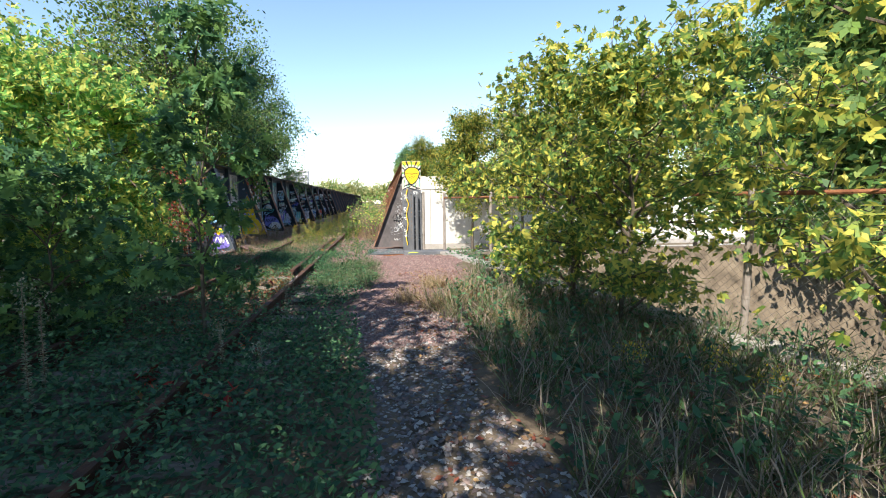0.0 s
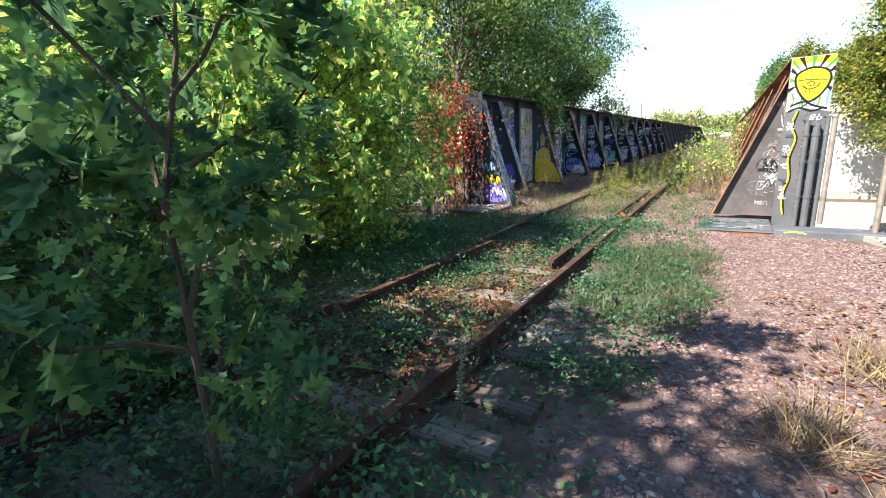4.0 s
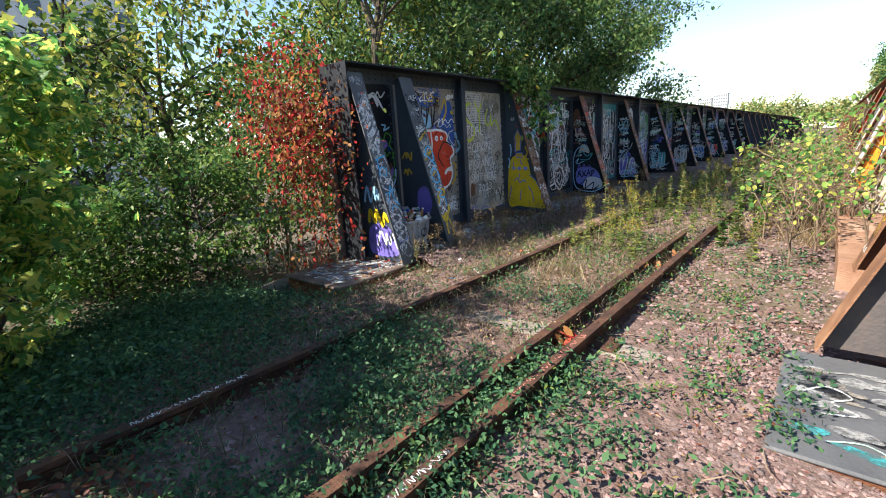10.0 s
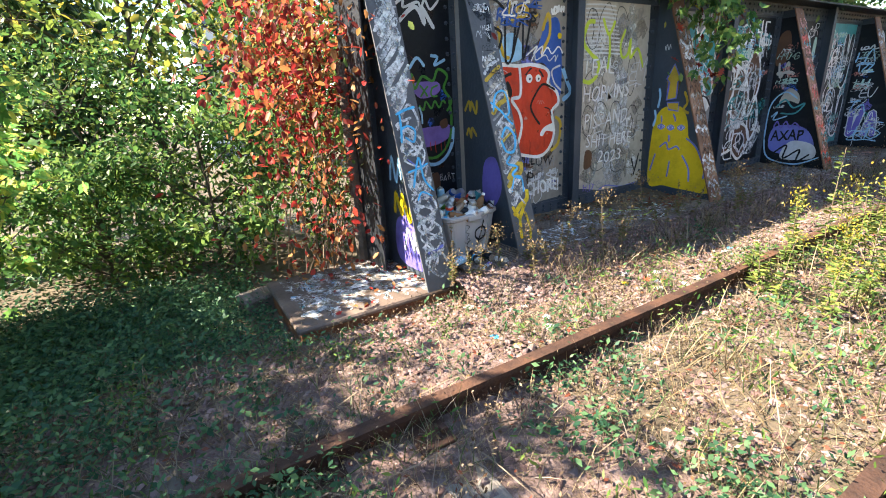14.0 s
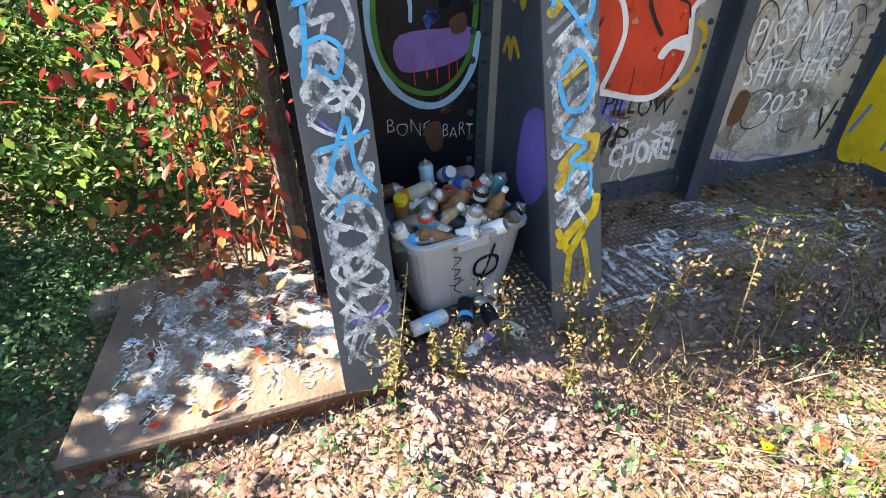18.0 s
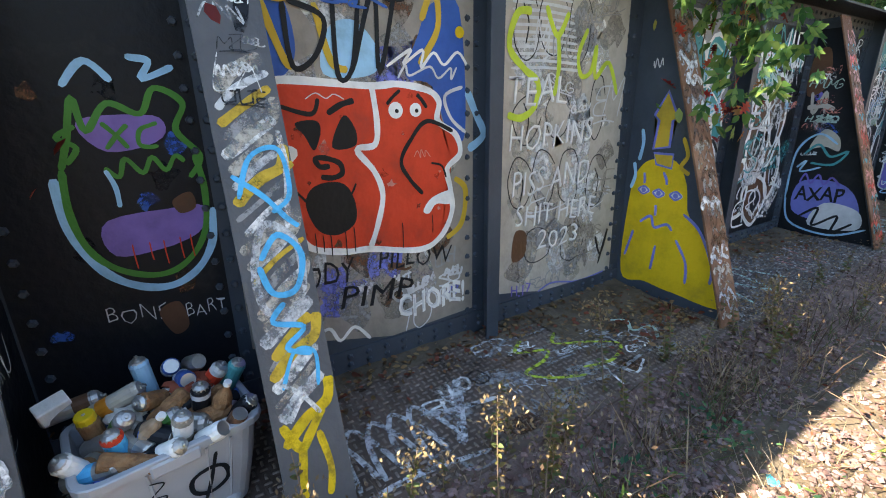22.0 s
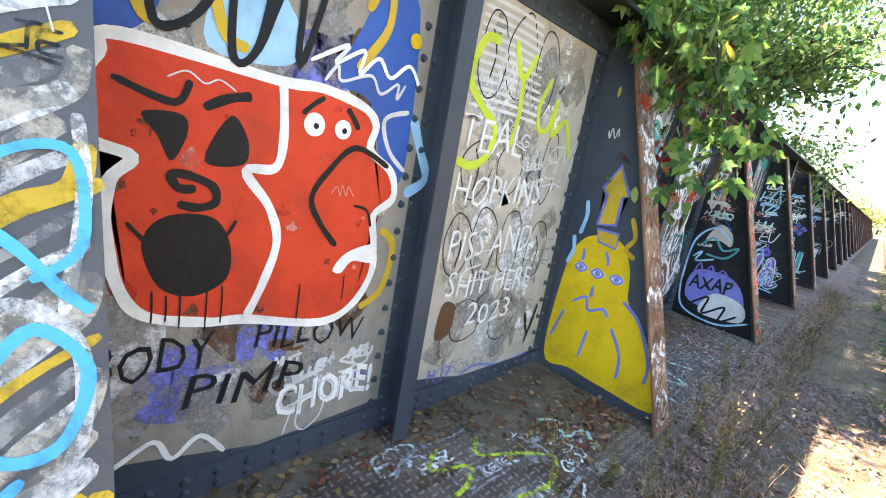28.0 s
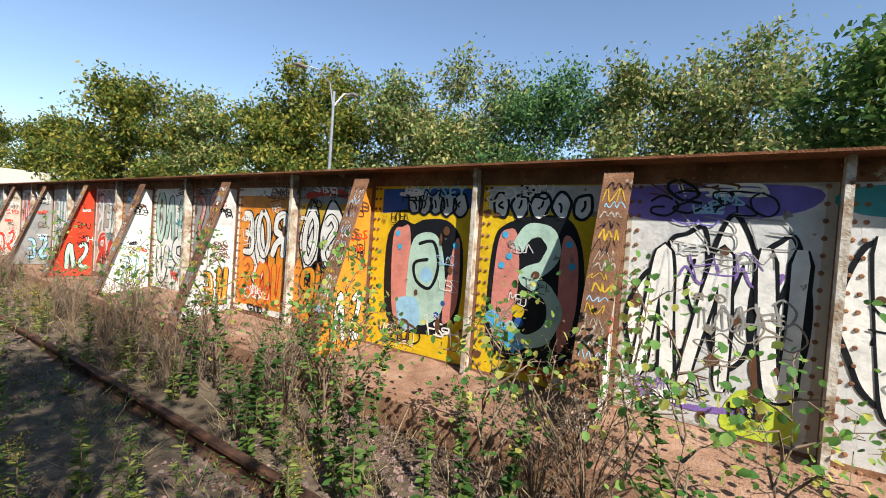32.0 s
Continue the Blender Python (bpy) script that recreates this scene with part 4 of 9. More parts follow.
part("red_leaves", leaves("red_leaves", at, r.normal(0, 0.6, (len(at), 3)) + np.array([0.2, -0.2, -0.7]), 0.075 * r.uniform(0.5, 1.25, len(at)), M_LEAF_RED, "oval", r), M_LEAF_RED, creeper)
n = 1100
at = np.stack([r.normal(-0.45, 0.4, n), r.normal(-0.15, 0.4, n), r.uniform(0.5, 2.7, n)], 1)
part("green_leaves", leaves("green_leaves", at, r.normal(0, 0.6, (n, 3)) + np.array([0, 0, -0.5]), 0.065 * r.uniform(0.6, 1.3, n), M_LEAF_MID, "oval", r), M_LEAF_MID, creeper)
post = tagged(part("timber_post", tube(bmesh.new(), [(0, 0, -0.3), (0.02, 0, 0.8), (-0.03, 0.02, 1.7)], [0.055, 0.05, 0.045], 8), M_TIE), "weathered grey timber post wrapped in creeper", "post")
post.location = (-3.02, 0.16, -0.05)

# far trees beyond the sunlit girder and at the end of the line
FT = "broad autumn tree beyond the street"
far = [(20, 12, 17.2, 102, 0), (34, 14.5, 20.5, 88, 1), (33, 14, 19.5, 78, 1), (35, 15, 20.0, 67, 2), (36, 14, 18.2, 58, 1), (34, 12, 17, 50, 1), (38, 13, 17.5, 41, 3), (36, 12, 16.8, 35, 3), (46, 12, 13, 28, 1), (44, 12, 13.6, 20, 3), (60, 11, 9.5, 24, 1), (62, 11, 9.3, 14.5, 3), (75, 11, 8.8, 9.5, 3), (82, 10, 8.0, 7.0, 2), (95, 9, 6.0, 5.5, 1), (30, 12, 16, 95, 1), (28, 13, 15.5, 110, 0)]
for i, (d, s, el, az, kind) in enumerate(far):
    x, y = -1.0 + d * math.sin(radians(az)), 3.6 + d * math.cos(radians(az))
    top = 1.6 + d * math.tan(radians(el))
    zb = ROAD + 0.0
    h = top - zb
    mat = (M_LEAF_MID, M_FAR, M_LEAF_OAK, M_LEAF_YG)[kind]
    tree("street_tree", FT, "tree", x, y, zb, h * 0.98, min(s, 14) * 0.38, 25000, 0.36, mat, "kite", 100 + i, 34, 0.22, (0, 0), 0.3, 0.105, 0.2, 10)
for i, (x, y, h, s) in enumerate([(-9, 150, 8.5, 6), (-18, 165, 9, 7), (-2, 170, 8, 6), (4, 160, 7.5, 5), (-30, 150, 8, 7), (16, 150, 10, 6), (26, 130, 11, 7), (-13, 120, 6, 5)]):
    tree("distant_tree", "distant rounded tree at the end of the line", "tree", x, y, -1.0, h, s, 2000, 0.9, M_FAR, "kite", 140 + i, 14, 0.3, (0, 0), 0.2, 0.17, 0.2, 5)
for i, (x, y, h, s) in enumerate([(-9.5, 0.5, 6.5, 3.0), (-12.5, -3.0, 7.0, 3.0), (-9.8, 5.0, 7.5, 3.2), (-14, 3, 9.5, 4.0), (-16, -6, 10.5, 4.2), (-13, 13, 10.5, 4.2), (-18, -14, 11, 4.5), (-12, 22, 9, 4), (-16, 34, 9, 4.5)]):
    tree("slope_tree", "green tree on the slope below the embankment", "tree", x, y, -2.2, h, s, 2600 if i < 3 else 6000, 0.24, (M_LEAF_MID, M_LEAF_YG)[i % 2], "kite", 160 + i, 16, 0.18, (0, 0), 0.2, 0.16, 0.2, 6)


# ---------------------------------------------------------------- ballast, leaf litter, ground plants
def gh(p):
    return np.array([ground_height(x, y) for x, y in p])


def path_x(y):
    """Middle and half width of the trodden gravel path."""
    mid = np.interp(y, [-16, -10.5, -8, -6.9, -5.5, -4.3, -2.7, -1.5, 0.5, 8], [2.7, 2.62, 2.45, 2.25, 2.75, 3.1, 2.7, 2.5, 1.75, 1.5])
    half = np.interp(y, [-16, -10.5, -8, -6.9, -5.5, -4.3, -2.7, -1.5, 0.5, 8], [0.45, 0.5, 0.6, 0.6, 0.85, 1.0, 1.25, 1.2, 0.5, 0.4])
    return mid, half


def spread(rng, n, x0, x1, y0, y1, keep=None):
    p = np.stack([rng.uniform(x0, x1, n), rng.uniform(y0, y1, n)], 1)
    return p[keep(p)] if keep is not None else p


def on_path(p):
    m, h = path_x(p[:, 1])
    return np.abs(p[:, 0] - m) < h * (1 + 0.25 * np.sin(p[:, 1] * 2.1))


def stone_field(name, label, p, size, mat, rng, lift=0.0):
    z = gh(p) + rng.uniform(-0.4, 0.5, len(p)) * size + lift
    me = stones(name, np.column_stack([p, z]), size, mat, rng)
    return tagged(new(name, me), label, "ballast", kind="stuff")


r = np.random.default_rng(200)
p = spread(r, 34000, 1.2, 4.6, -13.5, -7.0, on_path)
stone_field("grey_ballast", "loose grey ballast stones on the trodden path", p, r.uniform(0.010, 0.028, len(p)), M_GREYSTONE, r)
p = spread(r, 90000, 1.2, 4.5, -8.5, 0.4, on_path)
stone_field("pink_ballast", "pinkish crushed quartzite ballast on the path", p, 0.008 + 0.014 * r.uniform(0, 1, len(p)) ** 1.5, M_BALLAST, r, 0.005)
p = spread(r, 52000, -2.2, 2.2, -4.0, 7.0)
stone_field("track_ballast", "pinkish crushed ballast between and beside the rails", p, 0.010 + 0.022 * r.uniform(0, 1, len(p)) ** 2, M_BALLAST, r, -0.003)
p = spread(r, 5200, -2.0, -0.85, -0.3, 3.6)
stone_field("track_ballast", "coarse pink ballast stones beside the walkway plate", p, r.uniform(0.010, 0.024, len(p)), M_BALLAST, r, 0.002)
p = spread(r, 9000, -2.0, 2.3, 9.0, 26.0)
stone_field("bridge_ballast", "pinkish crushed ballast along the bridge", p, r.uniform(0.03, 0.05, len(p)), M_BALLAST, r, -0.02)


def leaf_field(name, label, p, size, mat, shape, rng, height=0.0, flat=0.5, lift=0.02, category="leaves"):
    n = len(p)
    z = gh(p) + lift + np.abs(rng.normal(0, 1, n)) * height
    way = rng.normal(0, 1, (n, 3)) * np.array([1, 1, flat])
    me = leaves(name, np.column_stack([p, z]), way, size * rng.uniform(0.6, 1.3, n), mat, shape, rng)
    return tagged(new(name, me), label, category, kind="stuff")


def patch(p, s=0.8, cut=0.0, off=0.0):
    return np.array([noise.noise(Vector((a * s + off, b * s, off))) for a, b in p]) > cut


p = spread(r, 60000, -7.5, 4.2, -14, -0.6)
m, h = path_x(p[:, 1])
cover = (p[:, 0] < m - h * 0.9) & ((p[:, 0] < -1.1) | (p[:, 1] < -6.0) | ((p[:, 0] > 0.85) & (p[:, 1] < -2.8)) | patch(p, 1.3, 0.12))
cover &= ~((p[:, 0] > -3.3) & (p[:, 1] > -1.0))
dense = spread(r, 64000, -4.5, 2.4, -13.6, -6.2)
m2, h2 = path_x(dense[:, 1])
dense = dense[(dense[:, 0] < m2 - h2 * 0.85) & ((dense[:, 1] < -7.6) | (dense[:, 0] < -0.9) | patch(dense, 1.1, 0.1))]
leaf_field("ground_cover", "knee-low green creeping plants burying the rails", dense, 0.05, M_LEAF_COVER, "kite", r, 0.15, 0.5, 0.05, "ground plants")
leaf_field("ground_cover", "low dark green creeping plants covering the embankment", p[cover], 0.05, M_LEAF_COVER, "kite", r, 0.07, 0.5, 0.03, "ground plants")
p = spread(r, 22000, 2.2, 9.5, -14, -1.5)
m, h = path_x(p[:, 1])
p = p[p[:, 0] < np.array([edge_x(v) for v in p[:, 1]]) + 0.8]
m, h = path_x(p[:, 1])
leaf_field("verge_plants", "mixed low weeds along the path", p[p[:, 0] > m + h * 1.1], 0.07, M_LEAF_COVER, "kite", r, 0.13, 0.7, 0.04, "ground plants")
p = spread(r, 13000, -4.2, 2.0, -6.5, 7.0)
leaf_field("leaf_litter", "fallen dry brown leaves on the track bed", p, 0.03, M_LEAF_DRY, "kite", r, 0.012, 0.12, 0.025, "fallen leaves")
p = spread(r, 5000, 2.5, 6.5, -13, -4.0)
leaf_field("leaf_litter", "fallen dry brown leaves under the bushes", p, 0.05, M_LEAF_DRY, "kite", r, 0.012, 0.12, 0.025, "fallen leaves")


def grass(name, label, p, height, mat, rng, lean=0.35):
    n = len(p)
    way = rng.normal(0, 1, (n, 3)) * np.array([lean, lean, 0]) + np.array([0, 0, 1.0])
    me = leaves(name, np.column_stack([p, gh(p) - 0.01]), way, height * rng.uniform(0.5, 1.25, n), mat, "blade", rng, 0.0, 0.12)
    return tagged(new(name, me), label, "grass", kind="stuff")


def tufts(rng, k, per, x0, x1, y0, y1, rad=0.06, keep=None):
    c = spread(rng, k, x0, x1, y0, y1, keep)
    return np.repeat(c, per, 0) + rng.normal(0, rad, (len(c) * per, 2))


def verge(p):
    m, h = path_x(p[:, 1])
    return (p[:, 0] > m + h) & (p[:, 0] < np.array([edge_x(v) for v in p[:, 1]]))


for x, y, k in ((3.0, -7.2, 60), (3.5, -6.7, 70), (2.6, -6.5, 40), (3.1, -5.6, 60), (3.7, -8.2, 50)):
    o = grass("straw_grass_clump", "bleached straw-coloured grass clump beside the path", np.array([[x, y]]) + r.normal(0, 0.13, (k * 6, 2)), 0.34, M_GRASS_DRY, r, 0.7)
    o["kind"] = "thing"
grass("verge_grass", "long green and straw-coloured grass beside the path", tufts(r, 900, 22, 2.4, 9.0, -13, -4.5, 0.07, verge), 0.42, M_GRASS, r, 0.5)
grass("track_grass", "dark green grass growing beside the rail", tufts(r, 300, 26, 1.0, 2.1, -5.3, -2.6, 0.08), 0.24, M_GRASS_GREEN, r, 0.8)
grass("track_grass", "thin grass between the rails", tufts(r, 260, 14, -1.2, 0.8, -6.0, 3.0, 0.07), 0.22, M_GRASS, r, 0.6)
grass("dry_grass", "matted dry grass round the bearing slab and the rail", tufts(r, 900, 16, -2.0, 0.7, -2.6, 1.6, 0.10), 0.12, M_GRASS_DRY, r, 0.9)
grass("dry_grass", "dry straw-coloured grass between the rail and the walkway plate", tufts(r, 700, 16, -1.98, -1.0, 0.5, 14, 0.07), 0.13, M_GRASS_DRY, r, 0.8)
grass("edge_grass", "mixed green and straw grass along the walkway edge", tufts(r, 620, 14, -2.02, -1.5, 0.55, 14, 0.05), 0.22, M_GRASS, r, 0.55)
straw = tufts(r, 300, 7, -2.05, -1.45, 0.4, 14, 0.05)
grass("dry_stalks", "brown dead stalks along the walkway edge", straw, 0.34, M_STALK, r, 0.4)
heads = np.repeat(straw, 3, 0) + r.normal(0, 0.05, (len(straw) * 3, 2))
leaf_field("dry_stalk_heads", "brown seed heads of dead stalks along the walkway edge", heads, 0.024, M_STALK, "kite", r, 0.13, 0.9, 0.10, "weeds")
mid = tufts(r, 420, 8, -2.0, 0.75, -2.4, 3.6, 0.06)
grass("dry_stalks", "brown dead stalks standing over the track bed", mid, 0.19, M_STALK, r, 0.55)
heads = np.repeat(mid, 3, 0) + r.normal(0, 0.04, (len(mid) * 3, 2))
leaf_field("dry_stalk_heads", "small dead leaves on the stalks over the track bed", heads, 0.02, M_STALK, "kite", r, 0.07, 0.9, 0.03, "weeds")
dk = tufts(r, 700, 60, -0.75, 2.0, -5.2, -1.0, 0.11, lambda p: patch(p, 0.9, -0.12, 2.0) & ~on_path(p) & ((p[:, 0] < 0.9) | patch(p, 2.2, 0.1, 5.0)))
leaf_field("track_weeds", "dense dark green weeds between and beside the rails", dk, 0.036, M_LEAF_COVER, "kite", r, 0.085, 0.8, 0.02, "ground plants")
dk = tufts(r, 520, 60, -4.2, -0.78, -5.4, -1.0, 0.13, lambda p: p[:, 0] < -1.1 - 0.45 * (p[:, 1] + 4.0))
leaf_field("ground_cover", "dense dark green plants beside the rail in the shade", dk, 0.045, M_LEAF_COVER, "kite", r, 0.10, 0.7, 0.02, "ground plants")
sprig = tufts(r, 95, 34, -1.9, 1.9, -2.2, 2.6, 0.06)
leaf_field("track_weeds", "bright green weed sprigs on the stone bed", sprig, 0.04, M_WEED, "slim", r, 0.07, 0.9, 0.02, "ground plants")
grass("dry_grass", "dry straw-coloured grass along the sunlit side of the bridge", tufts(r, 520, 18, 0.95, 2.3, 3.5, 30, 0.08), 0.34, M_GRASS_DRY, r, 0.55)
grass("dry_grass", "dry grass in the middle of the track", tufts(r, 300, 16, -0.55, 0.55, 0.5, 40, 0.08), 0.28, M_GRASS_DRY, r, 0.55)


def weed(name, label, x, y, h, seed, mat=None, top=None, leaf=0.075, n=60, shape="slim", group=""):
    """An upright leafy weed, with a flower head where top is given."""
    q = np.random.default_rng(seed)
    t = thing(name, label, "weed", x, y, ground_height(x, y) if y < 0.3 else BED, group)
    d = q.normal(0, 0.1, 2)
    stem = [(d[0] * k * k * h, d[1] * k * k * h, h * k) for k in (-0.05, 0.35, 0.7, 1)]
    part("stem", tube(bmesh.new(), stem, [0.005, 0.004, 0.003, 0.002], 4), M_TWIG, t)
    k = q.uniform(0.08, 0.97, n)
    at = np.stack([d[0] * k * k * h, d[1] * k * k * h, h * k], 1)
    a = np.arange(n) * 2.4
    way = np.stack([np.cos(a), np.sin(a), q.uniform(0.1, 0.7, n)], 1)
    part("foliage", leaves("foliage", at, way, leaf * (1.25 - 0.75 * k) * q.uniform(0.7, 1.2, n), mat or M_WEED, shape, q, 0.2, 0.3), mat or M_WEED, t)
    if top:
        m = 90
        k = q.uniform(0.78, 1.04, m)
        at = np.stack([d[0] * h + q.normal(0, 0.05, m), d[1] * h + q.normal(0, 0.05, m), h * k], 1)
        part("flower_head", leaves("flower_head", at, q.normal(0, 1, (m, 3)) + np.array([0, 0, 1]), 0.022, top, "kite", q), top, t)["kind"] = "stuff"
    return t


M_GOLD = leaf_material("goldenrod_flower", [(0.32, 0.24, 0.03), (0.45, 0.36, 0.05), (0.24, 0.22, 0.05)], 0.3)
M_DRYWEED = leaf_material("yellowing_weed_leaf", [(0.12, 0.11, 0.04), (0.21, 0.16, 0.06), (0.15, 0.085, 0.045), (0.09, 0.12, 0.045)], 0.3)
M_STRAW = leaf_material("dry_seed_head", [(0.16, 0.11, 0.06), (0.27, 0.20, 0.11)], 0.3)
q = np.random.default_rng(300)
M_GOLDLEAF = leaf_material("goldenrod_leaf", [(0.09, 0.15, 0.04), (0.14, 0.21, 0.05), (0.20, 0.25, 0.06), (0.27, 0.27, 0.075)], 0.4)
GR = "goldenrod in yellow-green leaf beside the rusty rail"
protos = [weed("goldenrod", GR, -0.55, 4.0 + 0.5 * i, 0.42 + 0.1 * (i % 3), 310 + i, M_GOLDLEAF, M_GOLD if i % 3 == 1 else None, 0.075, 75, group="goldenrod along the rails") for i in range(6)]
for i in range(180):
    y = 2.0 + 22 * q.uniform() ** 1.3
    x = q.choice([-0.6, -0.4, -0.15, 0.2, 0.98]) + q.normal(0, 0.17)
    o = copy_thing(protos[i % 6], pose(x, y, BED, 0, 0, q.uniform(0, 360)))
    o.scale = (1, 1, q.uniform(0.7, 1.5) * (0.75 if y < 3 else 1.1))
TW = "tall leafy weed with pale leaves growing beside the rail"
protos = [weed("tall_weed", TW, 0.9 + 0.1 * i, 5.0 + 0.8 * i, 0.85 + 0.12 * i, 330 + i, M_WEED, M_STRAW if i % 2 else None, 0.075, 120, "oval", "tall weeds between the rails") for i in range(4)]
for i in range(13):
    copy_thing(protos[i % 4], pose(q.uniform(0.85, 1.35), q.uniform(3.0, 9), BED, 0, 0, q.uniform(0, 360)))
PS = "poplar sapling with round green leaves beside the sunlit girder"
protos = [tree("poplar_sapling", PS, "sapling", 1.7, 6.3 + 0.2 * i, BED, 1.5 + 0.2 * i, 0.42, 150, 0.055, M_LEAF_BOX, "round", 340 + i, 9, 0.012, (0, 0), 0.15, 0.22, 0.5, 4, "saplings along the girder", M_TWIG) for i in range(3)]
for i, (x, y) in enumerate([(1.95, 5.2), (1.45, 4.9), (2.2, 4.2), (1.9, 3.4), (1.5, 8.2), (2.0, 9.4), (1.6, 10.6), (2.1, 11.8), (1.5, 13.2), (1.9, 7.4), (1.35, 3.8), (2.3, 2.6), (1.7, 2.4)]):
    copy_thing(protos[i % 3], pose(x, y, BED, 0, 0, q.uniform(0, 360)))
DB = "bare brown dried bush beside the sunlit girder"
bm_protos = []
for i in range(3):
    t = thing("dried_bush", DB, "bush", 1.4, 9 + i, BED, "dried bushes along the girder")
    bm = bmesh.new()
    for k in range(26):
        a, h = q.uniform(0, math.tau), q.uniform(0.45, 1.05)
        e = (math.cos(a) * h * 0.4, math.sin(a) * h * 0.4, h)
        mid = (e[0] * 0.3, e[1] * 0.3, h * 0.55)
        tube(bm, [(0, 0, -0.03), mid, e], [0.006, 0.004, 0.002], 3, cap=False)
        for _ in range(3):
            u = q.uniform(0.4, 1)
            s = [e[c] * u for c in range(3)]
            tube(bm, [s, [s[c] + q.normal(0, 0.1) + (0.08 if c == 2 else 0) for c in range(3)]], [0.003, 0.0015], 3, cap=False)
    part("twig_tangle", bm, M_TWIG, t)["kind"] = "stuff"
    at = q.normal(0, 0.22, (120, 3)) + np.array([0, 0, 0.75])
    part("seed_head", leaves("seed_head", at, q.normal(0, 1, (120, 3)), 0.03, M_STRAW, "kite", q), M_STRAW, t)["kind"] = "stuff"
    bm_protos.append(t)
for i in range(30):
    copy_thing(bm_protos[i % 3], pose(q.uniform(1.1, 2.3), 4.0 + 20 * q.uniform() ** 1.3, BED, 0, 0, q.uniform(0, 360)))
# earth washed up over the edge of the walkway plate
def edge_bank():
    xs, ys = np.linspace(-2.1, -1.2, 12), np.arange(0.45, 24, 0.12)
    v = []
    for y in ys:
        for x in xs:
            z = np.interp(x, [-2.1, -1.98, -1.80, -1.55, -1.2], [DECK - 0.05, DECK - 0.022, DECK - 0.006, BED + 0.10, BED + 0.03])
            v.append((x + 0.09 * lump(2.0, y, 1.1), y, z + 0.014 * lump(x, y, 3.1) + 0.006 * lump(x, y, 11)))
    f = [(j * 12 + i, j * 12 + i + 1, (j + 1) * 12 + i + 1, (j + 1) * 12 + i) for j in range(len(ys) - 1) for i in range(11)]
    return bulk("edge_bank", v, f, M_GRIT)


tagged(new("edge_bank", edge_bank()), "stony earth washed up along the walkway edge", "ground", kind="structure")
n = 5200
p = np.column_stack([r.uniform(-1.88, -1.25, n), 0.45 + 7 * r.uniform(0, 1, n) ** 1.4])
z = np.interp(p[:, 0], [-1.98, -1.80, -1.55, -1.2], [DECK + 0.004, DECK - 0.012, BED + 0.11, BED + 0.03])
tagged(new("edge_stones", stones("edge_stones", np.column_stack([p, z + 0.004]), 0.008 + 0.018 * r.uniform(0, 1, n) ** 2, M_BALLAST, r)), "pink stones along the washed-up walkway edge", "ballast", kind="stuff")
DW = "dry weed with small yellowing leaves at the walkway edge"
protos = [weed("dry_weed", DW, -1.85, 1.0 + 0.35 * i, 0.26 + 0.07 * i, 380 + i, M_DRYWEED, M_STRAW if i % 2 else None, 0.035, 46, "oval", "dry weeds along the walkway") for i in range(4)]
for i in range(46):
    y = 1.0 + 9 * q.uniform() ** 1.4 if i > 5 else q.uniform(0.3, 1.0)
    o = copy_thing(protos[i % 4], pose(q.uniform(-1.92, -1.5) if i > 5 else q.uniform(-1.9, -1.75), y, DECK - 0.03, q.normal(0, 9), q.normal(0, 9), q.uniform(0, 360)))
    o.scale = (1, 1, q.uniform(0.6, 1.2))
# gravel and soil drifted on the shaded walkway
p = spread(r, 5200, XL + 0.06, XL + FOOT + 0.05, 4.15, 7.0)
me = stones("walkway_gravel", np.column_stack([p, np.full(len(p), DECK + 0.006)]), r.uniform(0.006, 0.016, len(p)), M_GREYSTONE, r)
tagged(new("walkway_gravel", me), "grey gravel scattered on the walkway plate", "ballast", kind="stuff")
for y0, y1, wd, hh in ((3.0, 4.05, 0.62, 0.055), (1.2, 2.55, 0.16, 0.025), (2.62, 3.2, 0.2, 0.02), (5.6, 7.0, 0.5, 0.05), (8.6, 10.0, 0.5, 0.05)):
    xs, ys = np.linspace(0, wd, 9), np.linspace(y0, y1, 26)
    v = [(XL + 0.021 + x, y, DECK - 0.001 + max(-0.002, hh * (1 - x / wd) * (0.35 + 0.65 * (y - y0) / (y1 - y0)) + 0.012 * lump(x, y, 7))) for y in ys for x in xs]
    f = [(j * 9 + i, j * 9 + i + 1, (j + 1) * 9 + i + 1, (j + 1) * 9 + i) for j in range(25) for i in range(8)]
    tagged(new("soil_drift", bulk("soil_drift", v, f, M_SOIL)), "dark soil and leaf mould drifted against the girder", "soil", kind="structure")
    n = int(260 * wd * (y1 - y0)) + 20
    at = np.column_stack([XL + 0.05 + wd * 1.2 * r.uniform(0, 1, n) ** 1.5, r.uniform(y0, y1, n), np.full(n, DECK + hh * 0.6 + 0.008)])
    tagged(new("drifted_leaves", leaves("drifted_leaves", at, r.normal(0, 1, (n, 3)) * np.array([1, 1, 0.12]), 0.045 * r.uniform(0.5, 1.3, n), M_LEAF_DRY, "oval", r)), "dry brown leaves drifted along the girder", "fallen leaves", kind="stuff")
fine = spread(r, 40000, -4.4, -0.85, -5.0, -0.75)
fine = fine[(fine[:, 0] < -1.9 - 0.25 * np.sin(fine[:, 1] * 3)) | (fine[:, 1] < -1.9) | patch(fine, 1.4, 0.15)]
leaf_field("ground_cover", "fine-leaved dark green plants beside the rail", fine, 0.034, M_LEAF_COVER, "kite", r, 0.055, 0.6, 0.03, "ground plants")
fine = spread(r, 26000, -0.72, 1.9, -6.5, 0.5)
fine = fine[patch(fine, 1.5, 0.16) & ~on_path(fine)]
